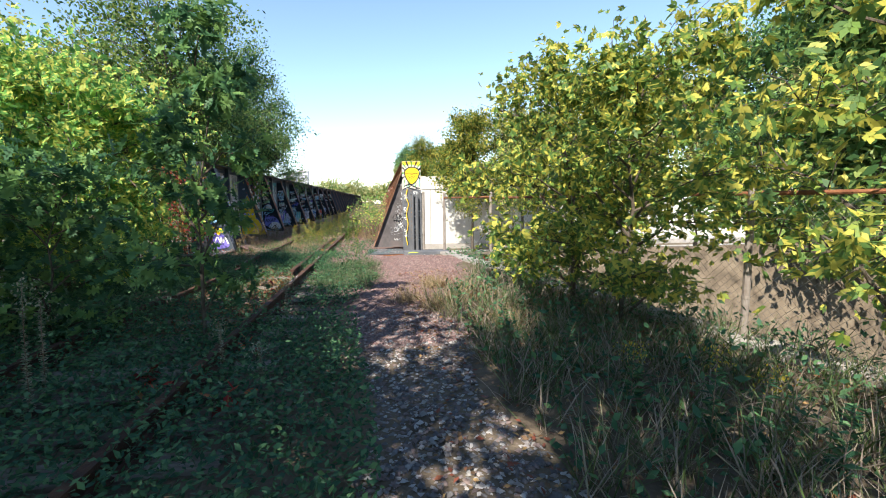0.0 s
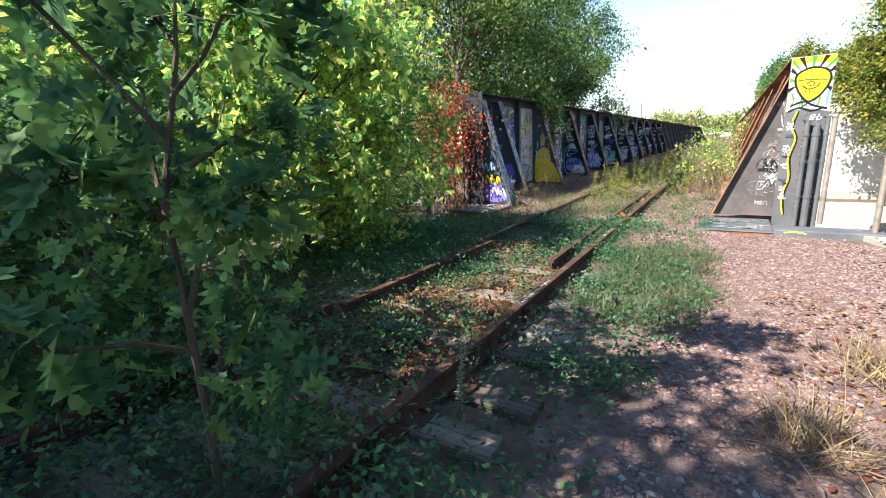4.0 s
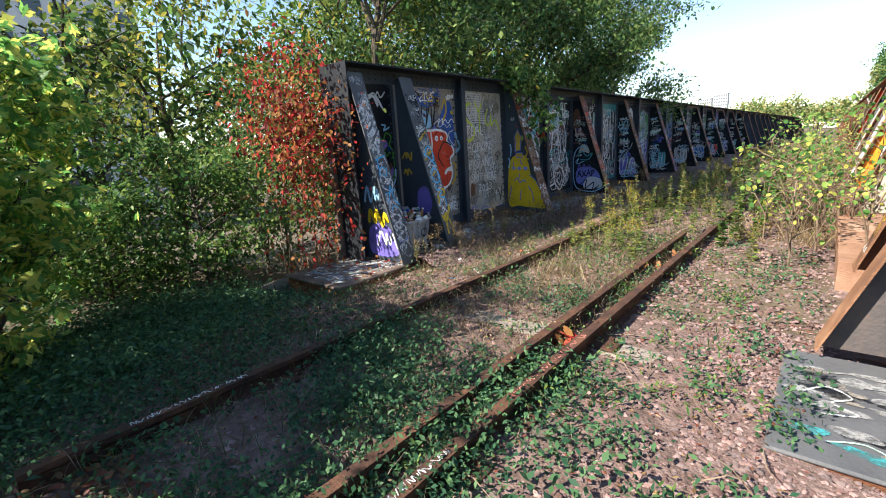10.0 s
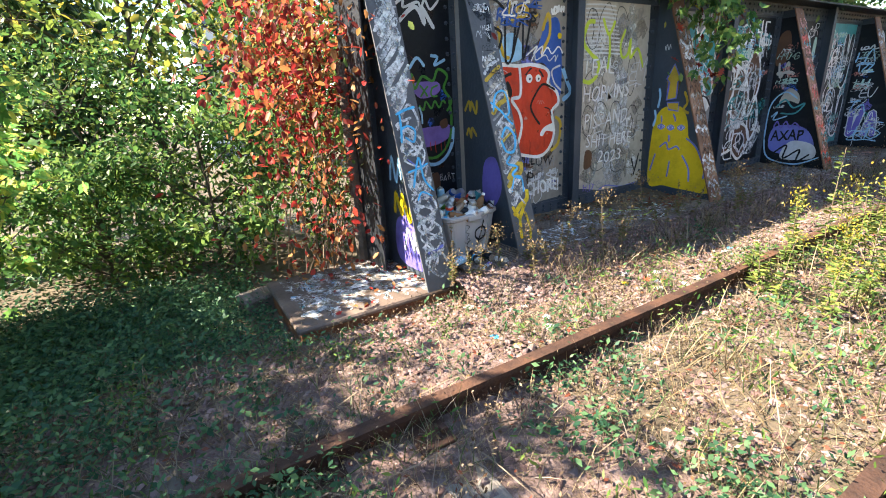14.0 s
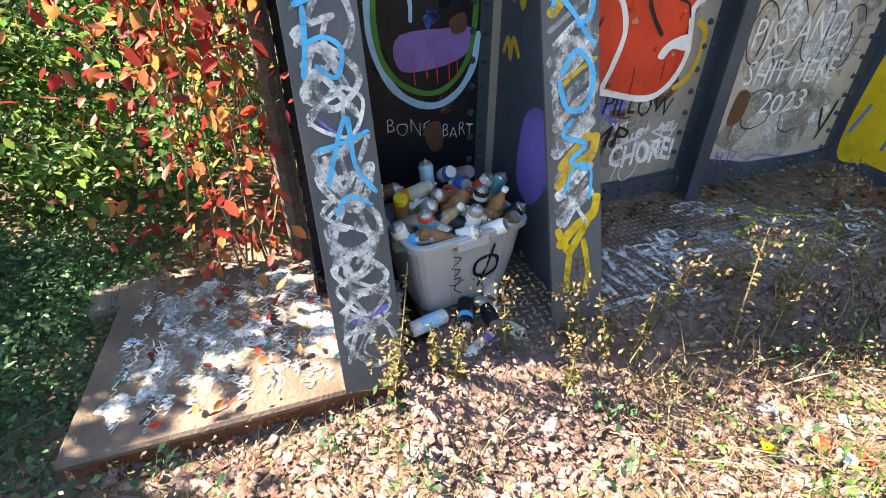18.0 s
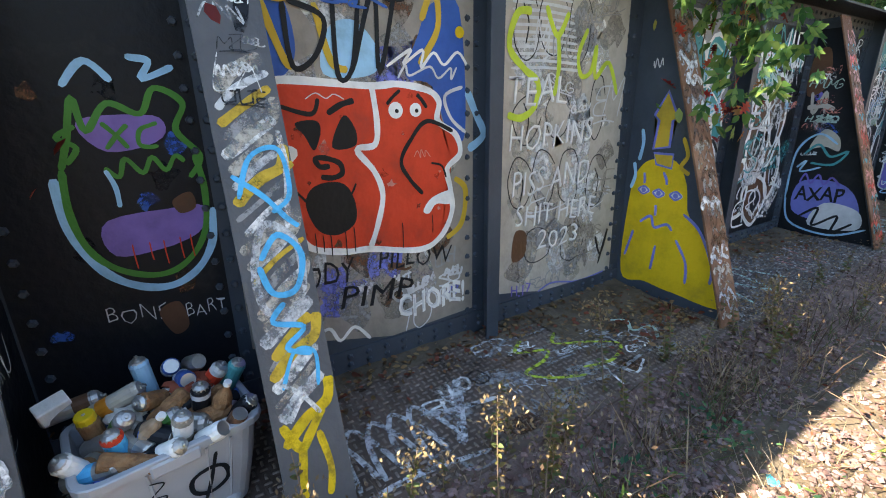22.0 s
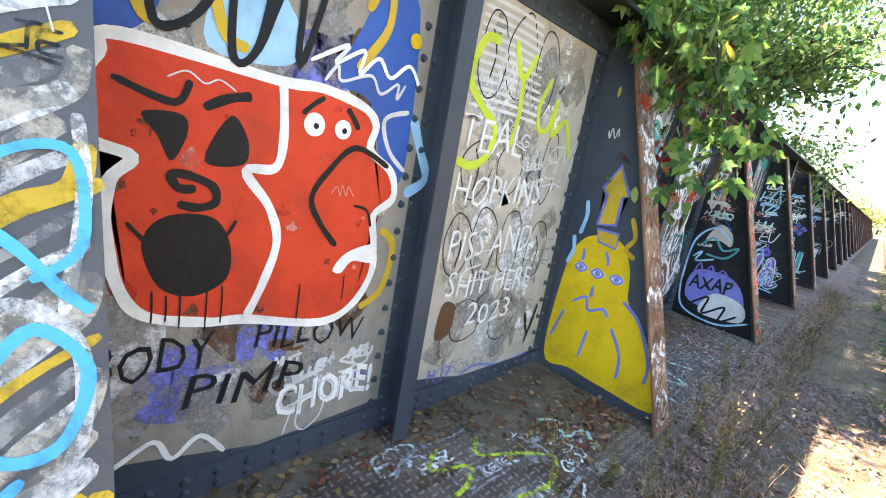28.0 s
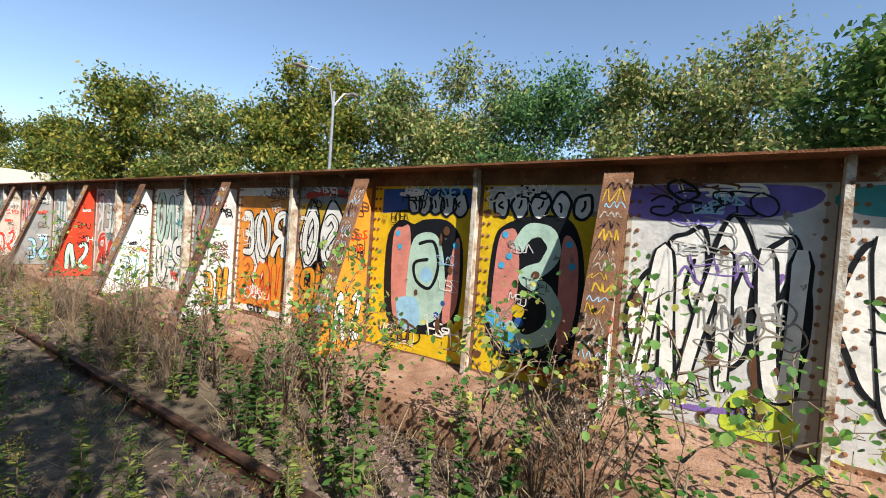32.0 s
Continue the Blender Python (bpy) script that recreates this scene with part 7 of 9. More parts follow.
bw.line([(-0.09, 2.15), (0.0, 2.0), (0.09, 2.1), (0.03, 1.8)], 0.05, "black", 1)
tags(bw, rs, -0.1, 0.1, 1.5, 2.2, ("silver", "black", "white"), 9, 4, 0.13, 0.006)
bw.done(0.5)
for k, y in enumerate(L_BRACES[2:10]):
    bw, ln = brace_wall(girder_l, y + 0.005, XL, 1, DECK)
    for i in range(34):
        z = 0.08 + i * 0.064
        cols = (("brown", "tan", "brown", "cream", "grey", "brown", "white", "silver"), ("red", "pink", "teal", "brown", "pink"), ("silver", "grey", "brown"), ("pink", "violet", "grey"))[k % 4]
        bw.scribble(rs, (rs.normal(0, 0.02), z), 0.19, rs.uniform(0.04, 0.12), rs.uniform(0.012, 0.05), cols[rs.integers(len(cols))], 1 + i % 3, 5)
    bw.done(0.6)

# the sunlit girder
over = Wall(girder_l, (SL, 0, 0), (0, 1, 0), (0, 0, 1), (1, 0, 0))
rb = np.random.default_rng(451)
cells = sorted(L_BRACES[2:] + [v for v in L_STIFF if v > 3.9])
for k, (a, b) in enumerate(zip(cells, cells[1:])):
    if 3.9 < a < 26 and b - a > 0.4:
        blotches(over, rb, a + 0.08, b - 0.08, 0.3, 2.15, ("teal", "silver", "blue", "grey", "mint", "violet"), 9, 1.5, 0.16)
        tags(over, rb, a + 0.08, b - 0.08, 0.35, 2.1, ("white", "silver", "mint", "white", "teal"), 15, 7, 0.42, 0.022)
        tags(over, rb, a + 0.08, b - 0.08, 0.35, 2.1, ("white", "skyblue", "black", "pink"), 10, 8, 0.25, 0.012)
over.done(0.5)
for k, y in enumerate(L_BRACES[3:10]):
    gg = gusset_wall(girder_l, y)
    blotches(gg, rb, 0.06, 0.5, 0.25 if k else 1.0, 1.6, ("teal", "silver", "violet", "blue"), 4, 1.4, 0.12)
    if k:
        tags(gg, rb, 0.04, 0.62, 0.2, 0.8, ("white", "silver", "skyblue"), 9, 5, 0.34, 0.016)
    tags(gg, rb, 0.03, 0.36, 0.8, 1.8, ("white", "silver", "mint", "pink"), 9, 5, 0.24, 0.012)
    gg.done(0.4)
webr = Wall(girder_r, (XR - 0.008, 0, 0), (0, 1, 0), (0, 0, 1), (-1, 0, 0))
z0, z1 = DECK_R + 0.14, TOP - 0.2


webr.fill([(7.42, 0.5), (7.42, 1.75), (7.30, 1.9), (6.7, 1.98), (6.2, 1.92), (6.12, 1.8), (6.12, 0.5), (6.8, 0.35)], "yellow", 1)
webr.fill([(7.42, 1.9), (7.42, 2.2), (6.14, 2.2), (6.14, 1.98)], "blue", 1, False)
webr.fill([(7.24, 0.62), (7.32, 1.55), (7.12, 1.82), (6.9, 1.78), (6.75, 1.84), (6.4, 1.82), (6.2, 1.5), (6.25, 0.7), (6.7, 0.5)], "black", 2)
webr.fill([(7.16, 0.7), (7.22, 1.6), (7.08, 1.74), (6.95, 1.66), (6.92, 0.62)], "pink", 3)
webr.fill([(6.42, 0.7), (6.34, 1.5), (6.25, 1.6), (6.24, 0.9)], "pink", 3)
webr.fill([(6.96, 1.1), (6.9, 1.6), (6.6, 1.68), (6.45, 1.4), (6.42, 0.85), (6.65, 0.62), (6.92, 0.66)], "mint", 4)
webr.line([(6.82, 1.55), (6.6, 1.58), (6.52, 1.3), (6.62, 1.05), (6.82, 1.12), (6.86, 1.32), (6.66, 1.38)], 0.04, "black", 5)
webr.disc((6.68, 1.2), 0.09, "skyblue", 5)
webr.fill([(7.0, 0.52), (7.1, 0.85), (6.8, 0.9), (6.75, 0.6)], "skyblue", 5)
webr.disc((6.5, 0.75), 0.04, "blue", 6)
webr.disc((6.42, 0.9), 0.03, "blue", 6)
webr.fill([(5.92, 0.4), (5.92, 1.8), (5.75, 1.96), (5.2, 1.99), (4.85, 1.94), (4.72, 1.7), (4.72, 0.45), (5.3, 0.3)], "yellow", 1)
webr.fill([(5.92, 1.98), (5.92, 2.22), (4.72, 2.22), (4.72, 1.98)], "silver", 1, False)
webr.fill([(5.86, 0.7), (5.84, 1.6), (5.68, 1.84), (5.3, 1.93), (5.0, 1.86), (4.86, 1.4), (4.88, 0.62), (5.3, 0.42), (5.7, 0.5)], "black", 2)
webr.fill([(5.80, 0.75), (5.78, 1.62), (5.66, 1.78), (5.56, 1.70), (5.52, 1.2), (5.62, 0.62)], "pink", 3)
webr.fill([(5.06, 0.6), (4.92, 1.0), (4.94, 1.6), (5.08, 1.72), (5.10, 1.2)], "pink", 3)
webr.line([(5.56, 1.58), (5.44, 1.76), (5.26, 1.76), (5.17, 1.60), (5.26, 1.42), (5.46, 1.30), (5.22, 1.18), (5.12, 0.98), (5.22, 0.74), (5.46, 0.66), (5.62, 0.82)], 0.15, "mint", 4)
webr.line([(5.84, 0.9), (5.6, 0.66), (5.44, 0.55)], 0.16, "cyan", 5)
webr.disc((5.50, 0.95), 0.07, "yellow", 5)
webr.disc((5.48, 0.84), 0.05, "blue", 6)
for c in ((5.70, 1.72), (5.64, 1.5), (5.02, 1.66), (4.98, 1.45), (5.72, 1.4), (7.14, 1.66), (7.1, 1.5), (6.3, 1.56)):
    webr.disc(c, 0.035, "cyan", 6)
for a, b in ((4.80, 5.88), (6.2, 7.0)):
    for k in range(5):
        webr.letter_blob(rs, (a + (b - a) * (k + 0.5) / 5, 2.02), 0.2, 0.26, "white" if a < 6 else "silver", "black", 3, 0.03)
webr.words("MOSEY", (6.9, 2.1), (6.2, 2.1), 0.13, "skyblue", 5)
# white bubble letters nearest the viewer
webr.fill([(4.48, 0.3), (4.48, 2.2), (3.18, 2.2), (3.18, 0.3)], "silver", 1, False)
webr.fill([(4.48, 1.95), (4.48, 2.2), (3.3, 2.2), (3.3, 2.02), (3.9, 1.92)], "violet", 2)
for c, w, h in (((4.28, 1.05), 0.34, 0.95), ((4.02, 1.38), 0.36, 1.1), ((3.70, 1.3), 0.4, 1.25), ((3.40, 1.2), 0.34, 1.25), ((2.86, 1.3), 0.4, 1.3), ((2.5, 1.25), 0.4, 1.3), ((2.1, 1.2), 0.4, 1.2)):
    webr.letter_blob(rs, c, w, h, "white", "black", 3, 0.04)
webr.fill([(2.98, 0.3), (2.98, 2.2), (1.7, 2.2), (1.7, 0.3)], "silver", 1, False)
webr.fill([(2.98, 2.0), (2.98, 2.2), (1.7, 2.2), (1.7, 1.95)], "teal", 2)
for u0, u1 in ((1.72, 2.96), (3.2, 4.46)):
    wild(webr, rs, u0, u1, 0.45, 2.0, "white", "black", "silver", 3, 6, 0.34)
    tags(webr, rs, u0, u1, 0.4, 1.9, ("black", "purple", "silver", "grey", "tan"), 12, 9, 0.4, 0.012)
    for k in range(6):
        webr.disc((rs.uniform(u0 + 0.1, u1 - 0.1), rs.uniform(0.4, 1.9)), rs.uniform(0.02, 0.05), "brown", 9)
tags(webr, rs, 3.3, 4.4, 1.95, 2.12, ("black", "skyblue", "violet"), 7, 9, 0.4, 0.02)
webr.scribble(rs, (3.75, 1.5), 0.7, 0.16, 0.02, "purple", 6, 9)
webr.fill([(3.7, 0.3), (3.6, 0.62), (3.3, 0.56), (3.25, 0.3)], "lime", 5)
webr.line([(4.4, 0.45), (3.9, 0.40), (3.4, 0.50)], 0.05, "purple", 5)
webr.fill([(3.55, 0.85), (3.42, 0.95), (3.38, 0.7), (3.5, 0.66)], "brown", 6)
# orange pieces
webr.fill([(9.0, 0.35), (9.0, 1.2), (8.3, 1.3), (7.78, 1.15), (7.78, 0.4)], "orange", 1)
webr.fill([(9.0, 1.2), (9.0, 2.0), (7.78, 2.0), (7.78, 1.15)], "ochre", 1, False)
for c, w, h, f in (((8.75, 1.45), 0.45, 1.1, "white"), ((8.3, 1.5), 0.5, 1.0, "white"), ((8.0, 0.9), 0.4, 1.0, "orange"), ((8.6, 0.8), 0.35, 0.8, "orange"), ((9.5, 1.1), 0.45, 1.2, "orange"), ((10.0, 1.2), 0.5, 1.2, "white")):
    webr.letter_blob(rs, c, w, h, f, "black", 3, 0.035)
webr.fill([(10.55, 0.35), (10.55, 2.1), (9.3, 2.1), (9.3, 0.35)], "orange", 1, False)
webr.line([(8.9, 2.1), (8.4, 2.16), (7.9, 2.08)], 0.1, "red", 4)
for u0, u1, f, e in ((7.8, 8.98, "white", "black"), (9.25, 10.5, "orange", "black")):
    wild(webr, rs, u0, u1, 1.1, 2.0, "white", "black", "cream", 3, 6, 0.4)
    wild(webr, rs, u0, u1, 0.4, 1.2, "orange", f == "white" and "black" or "red", "yellow", 3, 6, 0.4)
    tags(webr, rs, u0, u1, 0.4, 2.1, ("black", "red", "white"), 6, 9, 0.3, 0.014)
tags(webr, rs, 4.8, 5.9, 0.4, 2.1, ("black", "white", "silver"), 7, 8, 0.25, 0.008)
tags(webr, rs, 6.2, 7.4, 0.4, 2.1, ("black", "white", "skyblue"), 7, 8, 0.25, 0.008)
marks = sorted(R_BRACES[4:] + R_STIFF[3:])
bright = [("white", "black"), ("silver", "black"), ("orange", "black"), ("white", "teal"), ("mint", "black"), ("skyblue", "black"), ("red", "white"), ("pink", "black"), ("white", "red"), ("violet", "white")]
for a, b in zip(marks, marks[1:]):
    if a < 60:
        webr.fill([(a + 0.08, z0), (a + 0.08, z1), (b - 0.12, z1), (b - 0.12, z0)], ("silver", "white", "cream", "grey", "orange")[rs.integers(5)], 1, False)
        f, e = bright[rs.integers(len(bright))]
        wild(webr, rs, a + 0.12, b - 0.15, z0 + 0.1, 1.3, f, e, "white", 2, 2)
        f, e = bright[rs.integers(len(bright))]
        wild(webr, rs, a + 0.12, b - 0.15, 1.15, z1, f, e, "white", 3, 2)
        tags(webr, rs, a + 0.1, b - 0.1, 0.4, 2.1, ("black", "white", "red", "teal"), 7, 6, 0.35, 0.016)
wornr = Wall(girder_r, (XR - 0.008, 0, 0), (0, 1, 0), (0, 0, 1), (-1, 0, 0))
bays = sorted(R_BRACES[1:] + R_STIFF)
for k, (a, b) in enumerate(zip(bays, bays[1:])):
    if a < 70:
        c = "yellow" if 4.5 < a < 7.5 else ("silver", "cream", "orange", "white", "grey", "white")[k % 6]
        webr.fill([(a + 0.015, DECK_R + 0.02), (a + 0.015, TOP - 0.03), (b - 0.05, TOP - 0.03), (b - 0.05, DECK_R + 0.02)], c, 0.4, False)
        tags(webr, rs, a + 0.1, b - 0.1, 0.3, 0.6, ("black", "white", "brown", "red"), 4, 8, 0.4, 0.02)
        tags(webr, rs, a + 0.1, b - 0.1, 2.12, 2.22, ("black", "white", "brown"), 3, 8, 0.5, 0.02)
        if a < 30:
            blotches(wornr, rs, a + 0.05, b - 0.06, 0.2, 2.2, ("tan", "brown", "grey", "cream", "orange" if 7 < a < 11 else "silver"), 16, 0.6, 0.14)
            blotches(wornr, rs, a + 0.05, b - 0.06, 0.2, 2.2, ("brown", "tan", "grey"), 14, 9.4, 0.035)
        for j in range(5):
            webr.disc((rs.uniform(a + 0.1, b - 0.1), rs.uniform(0.25, 2.0)), rs.uniform(0.015, 0.05), "brown", 8.5, rs.uniform(0.02, 0.09))
webr.done()
wornr.done(0.7)
for k, y in enumerate(R_BRACES[2:14]):
    gw = gusset_wall(girder_r, y, XR, -1)
    gw.fill([(0.03, DECK_R + 0.02), (0.03, 2.2), (0.2, 2.2), (0.86, DECK_R + 0.02)], ("cream", "orange", "silver", "white", "red", "grey")[k % 6], 1, False)
    wild(gw, rs, 0.05, 0.6, 0.25, 1.0, bright[k % 10][0], bright[k % 10][1], "white", 2, 2)
    tags(gw, rs, 0.03, 0.4, 0.9, 2.0, ("black", "white", "red", "brown"), 9, 4, 0.25, 0.014)
    gw.done()
for y in R_BRACES[1:12]:
    bw, ln = brace_wall(girder_r, y + 0.005, XR, -1, DECK_R)
    for i in range(24):
        bw.scribble(rs, (rs.normal(0, 0.015), 0.1 + i * 0.09), 0.17, rs.uniform(0.04, 0.14), rs.uniform(0.006, 0.016), ("white", "cream", "black", "skyblue", "ochre", "brown")[rs.integers(6)], 1 + i % 3, 7)
    bw.done(0.5)

# end gusset and end plate of the sunlit girder
gw = Wall(girder_r, (XR, 0.138, 0), (1, 0, 0), (0, 0, 1), (0, -1, 0))
tags(gw, rs, -0.66, -0.12, 0.28, 0.62, ("silver", "grey"), 6, 2, 0.3, 0.007)
tags(gw, rs, -0.58, -0.14, 0.55, 1.0, ("silver", "silver", "grey"), 7, 2.6, 0.3, 0.008)
tags(gw, rs, -0.56, -0.2, 0.66, 0.86, ("black",), 3, 3.4, 0.26, 0.014)
tags(gw, rs, -0.45, -0.14, 0.95, 1.3, ("silver", "grey", "grey"), 6, 3, 0.16, 0.006)
tags(gw, rs, -0.34, -0.12, 1.3, 1.7, ("white", "silver"), 6, 2, 0.13, 0.009)
for k in range(13):
    a, b = (rs.uniform(-0.5, -0.16), rs.uniform(0.52, 0.86)), (rs.uniform(-0.5, -0.16), rs.uniform(0.52, 0.86))
    gw.line([a, ((a[0] + b[0]) / 2 + 0.02, (a[1] + b[1]) / 2), b], 0.007, "white", 3)
for pts in ([(-0.40, 0.95), (-0.46, 0.84), (-0.38, 0.76), (-0.32, 0.86), (-0.26, 0.74)], [(-0.44, 0.44), (-0.36, 0.56), (-0.33, 0.44), (-0.25, 0.54), (-0.22, 0.36)], [(-0.36, 1.10), (-0.28, 1.0), (-0.22, 1.08), (-0.24, 0.94)]):
    gw.line(pts, 0.022, "black", 4)
gw.line([(-0.30, 1.58), (-0.26, 1.40), (-0.20, 1.55), (-0.17, 1.36)], 0.014, "white", 4)
gw.line([(-0.52, 0.40), (-0.50, 0.52), (-0.42, 0.50), (-0.44, 0.40), (-0.52, 0.40)], 0.011, "silver", 4)
gw.words("ROZAK", (-0.52, 0.14), (-0.34, 0.14), 0.06, "white", 2)
gw.words("TANU", (-0.42, 1.72), (-0.24, 1.72), 0.07, "silver", 2)
gw.done(0.4)
ep = Wall(end_plate, (XR, ENDR - 0.022, 0), (1, 0, 0), (0, 0, 1), (0, -1, 0))
ep.fill([(-0.265, 1.62), (-0.265, 2.415), (0.265, 2.415), (0.265, 1.60), (0.0, 1.66)], "cream", 1, False)
for k in range(11):
    a = -0.35 + k * 0.38
    tip = (max(-0.262, min(0.262, 0.42 * math.cos(a))), min(2.412, 2.06 + 0.42 * math.sin(a)))
    side = Vector((-math.sin(a), math.cos(a))) * 0.035
    ep.fill([(0.16 * math.cos(a), 2.06 + 0.16 * math.sin(a)), (tip[0] - side.x, min(2.412, tip[1] - side.y)), (tip[0] + side.x if abs(tip[0]) < 0.26 else tip[0], min(2.412, tip[1] + side.y))], "green" if k % 2 else "black", 2 + 0.05 * k, False)
for k in range(9):
    x = -0.22 + 0.055 * k
    ep.line([(x, 1.68), (x + rs.normal(0, 0.03), 1.78), (x + rs.normal(0, 0.03), 1.90)], 0.022, ("green", "white", "teal")[k % 3], 2.4)
ep.fill([(-0.26, 2.30), (-0.26, 2.41), (0.26, 2.41), (0.26, 2.28), (0.0, 2.33)], "yellow", 1.5, False)
EYE = [(-0.19, 2.06), (-0.16, 2.18), (0.0, 2.25), (0.18, 2.20), (0.23, 2.06), (0.14, 1.86), (0.0, 1.76), (-0.12, 1.88)]
ep.fill(EYE, "yellow", 3)
ep.line(EYE, 0.03, "black", 4, True)
ep.line([(-0.18, 2.07), (0.0, 2.08), (0.22, 2.06)], 0.014, "black", 4)
ep.line([(-0.10, 2.0), (-0.02, 1.94), (0.08, 1.97), (0.11, 2.03)], 0.016, "black", 4)
ep.line([(-0.05, 2.01), (0.0, 2.05), (0.05, 2.02), (0.02, 1.98), (-0.02, 2.0)], 0.014, "black", 4)
for x in (-0.05, 0.0, 0.05):
    ep.line([(x, 1.94), (x, 1.91), (x - 0.005, 1.88)], 0.01, "black", 4)
ep.line([(-0.22, 1.70), (-0.06, 1.76), (0.06, 1.70), (0.24, 1.64)], 0.03, "black", 4)
ep.line([(-0.24, 1.62), (-0.1, 1.67), (0.05, 1.62), (0.2, 1.66)], 0.026, "black", 4)
ep.line([(-0.1, 1.66), (0.0, 1.74), (0.1, 1.82)], 0.02, "black", 4)
ep.line([(-0.12, 1.62), (-0.17, 1.4), (-0.10, 1.2), (-0.16, 0.9), (-0.12, 0.6), (-0.18, 0.3), (-0.14, 0.0)], 0.022, "yellow", 3)
ep.line([(-0.10, 1.62), (-0.14, 1.4), (-0.08, 1.2), (-0.13, 0.9), (-0.10, 0.6), (-0.15, 0.3), (-0.12, 0.0)], 0.026, "black", 2)
tags(ep, rs, -0.25, -0.13, 0.1, 1.6, ("silver", "white", "black"), 16, 4, 0.09, 0.007)
tags(ep, rs, 0.02, 0.24, 0.1, 1.6, ("silver", "white", "grey"), 18, 4, 0.12, 0.006)
ep.done()
# splashed paint on the slabs and the walkway; sun dapples coloured in on the left slab
sw = Wall(slab_l, (-2.50, -0.06, -0.068), (1, 0, 0), (0, 1, 0), (0, 0, 1))
# pale coat broken into patches, which also stand for sun dapples through the creeper
for k in range(46):
    c, rr = (rs.uniform(-0.38, 0.41), rs.uniform(-0.52, 0.5)), rs.uniform(0.06, 0.14)
    sw.fill([(c[0] + rr * rs.uniform(0.5, 1.2) * math.cos(a), c[1] + rr * rs.uniform(0.4, 1.0) * math.sin(a)) for a in np.arange(0, math.tau, 0.6)], ("silver", "grey", "tan", "grey", "tan")[k % 5], 1 + 0.05 * (k % 20))
for k in range(420):
    c = (rs.uniform(-0.42, 0.45), rs.uniform(-0.56, 0.56))
    sw.scribble(rs, c, rs.uniform(0.03, 0.13), rs.uniform(0.01, 0.05), rs.uniform(0.003, 0.011), ("white", "silver", "white", "grey", "silver", "cream", "white", "tan", "skyblue", "white", "black", "silver", "teal")[k % 13], 2 + 0.5 * (k % 3), 5)
sw.done(0.8)
sw = Wall(slab_r, (2.35, -0.51, -0.103), (1, 0, 0), (0, 1, 0), (0, 0, 1))
for k in range(70):
    c = (rs.uniform(-0.42, 0.38), rs.uniform(-0.5, 0.4))
    rr = rs.uniform(0.04, 0.13)
    sw.fill([(c[0] + rr * rs.uniform(0.4, 1.2) * math.cos(a), c[1] + rr * 0.5 * rs.uniform(0.4, 1.2) * math.sin(a)) for a in np.arange(0, math.tau, 0.8)], ("grey", "teal", "grey", "tan", "grey", "black", "grey")[k % 7], 1 + 0.1 * (k % 15))
for pts, w, c in (([(-0.40, 0.05), (-0.30, 0.16), (-0.20, 0.08), (-0.28, -0.02), (-0.18, -0.10), (-0.32, -0.16)], 0.014, "silver"), ([(0.02, -0.30), (0.12, -0.22), (0.2, -0.34), (0.26, -0.24), (0.36, -0.30)], 0.012, "silver"), ([(-0.3, -0.42), (-0.16, -0.36), (-0.02, -0.44), (0.14, -0.38)], 0.012, "mint"), ([(-0.34, 0.34), (-0.1, 0.42), (0.1, 0.34), (0.3, 0.42)], 0.02, "grey"), ([(-0.2, 0.24), (0.0, 0.28), (0.2, 0.22)], 0.03, "grey")):
    sw.line(pts, w, c, 3)
sw.done(0.75)
walk_paint = thing("deck_graffiti", "faded spray paint loops on the walkway plate", "graffiti", -2.4, 1.3, DECK)
dw = Wall(walk_paint, (0, 0, DECK + 0.003), (0, 1, 0), (-1, 0, 0), (0, 0, 1))
for k in range(5):          # row of faded pointed arches
    x = 1.30 + 0.11 * k
    dw.line([(x, 2.0), (x + 0.02, 2.22), (x + 0.09, 2.36), (x + 0.16, 2.22), (x + 0.2, 2.02)], 0.028, "silver", 1 + k % 2)
dw.line([(1.90, 2.0), (2.0, 2.16), (2.16, 2.44)], 0.05, "silver", 2)
dw.line([(1.84, 2.28), (2.0, 2.22), (2.24, 2.18)], 0.035, "silver", 3)
dw.line([(1.2, 1.92), (1.6, 1.96), (2.0, 1.90)], 0.03, "silver", 1)
dw.line([(2.22, 2.42), (2.30, 2.44), (2.32, 2.34), (2.24, 2.32), (2.22, 2.40)], 0.014, "black", 3)
for k, pts in enumerate(([(2.75, 2.56), (2.62, 2.46), (2.80, 2.38), (2.70, 2.30), (2.52, 2.26), (2.62, 2.14), (2.8, 2.06)], [(3.30, 2.50), (3.10, 2.54), (2.90, 2.42), (3.10, 2.30), (3.24, 2.18), (3.05, 2.08), (2.84, 2.12)], [(3.40, 2.44), (3.55, 2.36), (3.46, 2.24), (3.62, 2.2), (3.5, 2.08)], [(2.45, 2.5), (2.6, 2.6), (2.9, 2.58), (3.2, 2.62)], [(2.5, 2.04), (2.9, 1.98), (3.3, 2.02), (3.6, 1.96)])):
    dw.line(pts, 0.024, ("lime", "lime", "mint", "grey", "grey")[k], 1 + k)
for k in range(16):
    dw.fill([(2.0 + 0.11 * k + 0.12 * math.cos(a), 2.2 + 0.25 * math.sin(k * 2.3) + 0.06 * math.sin(a)) for a in np.arange(0, math.tau, 0.9)], ("grey", "tan", "brown", "grey")[k % 4], 0.4 + 0.03 * k)
tags(dw, rs, 1.4, 3.6, 1.98, 2.6, ("silver", "grey", "white"), 14, 0.9, 0.3, 0.014)
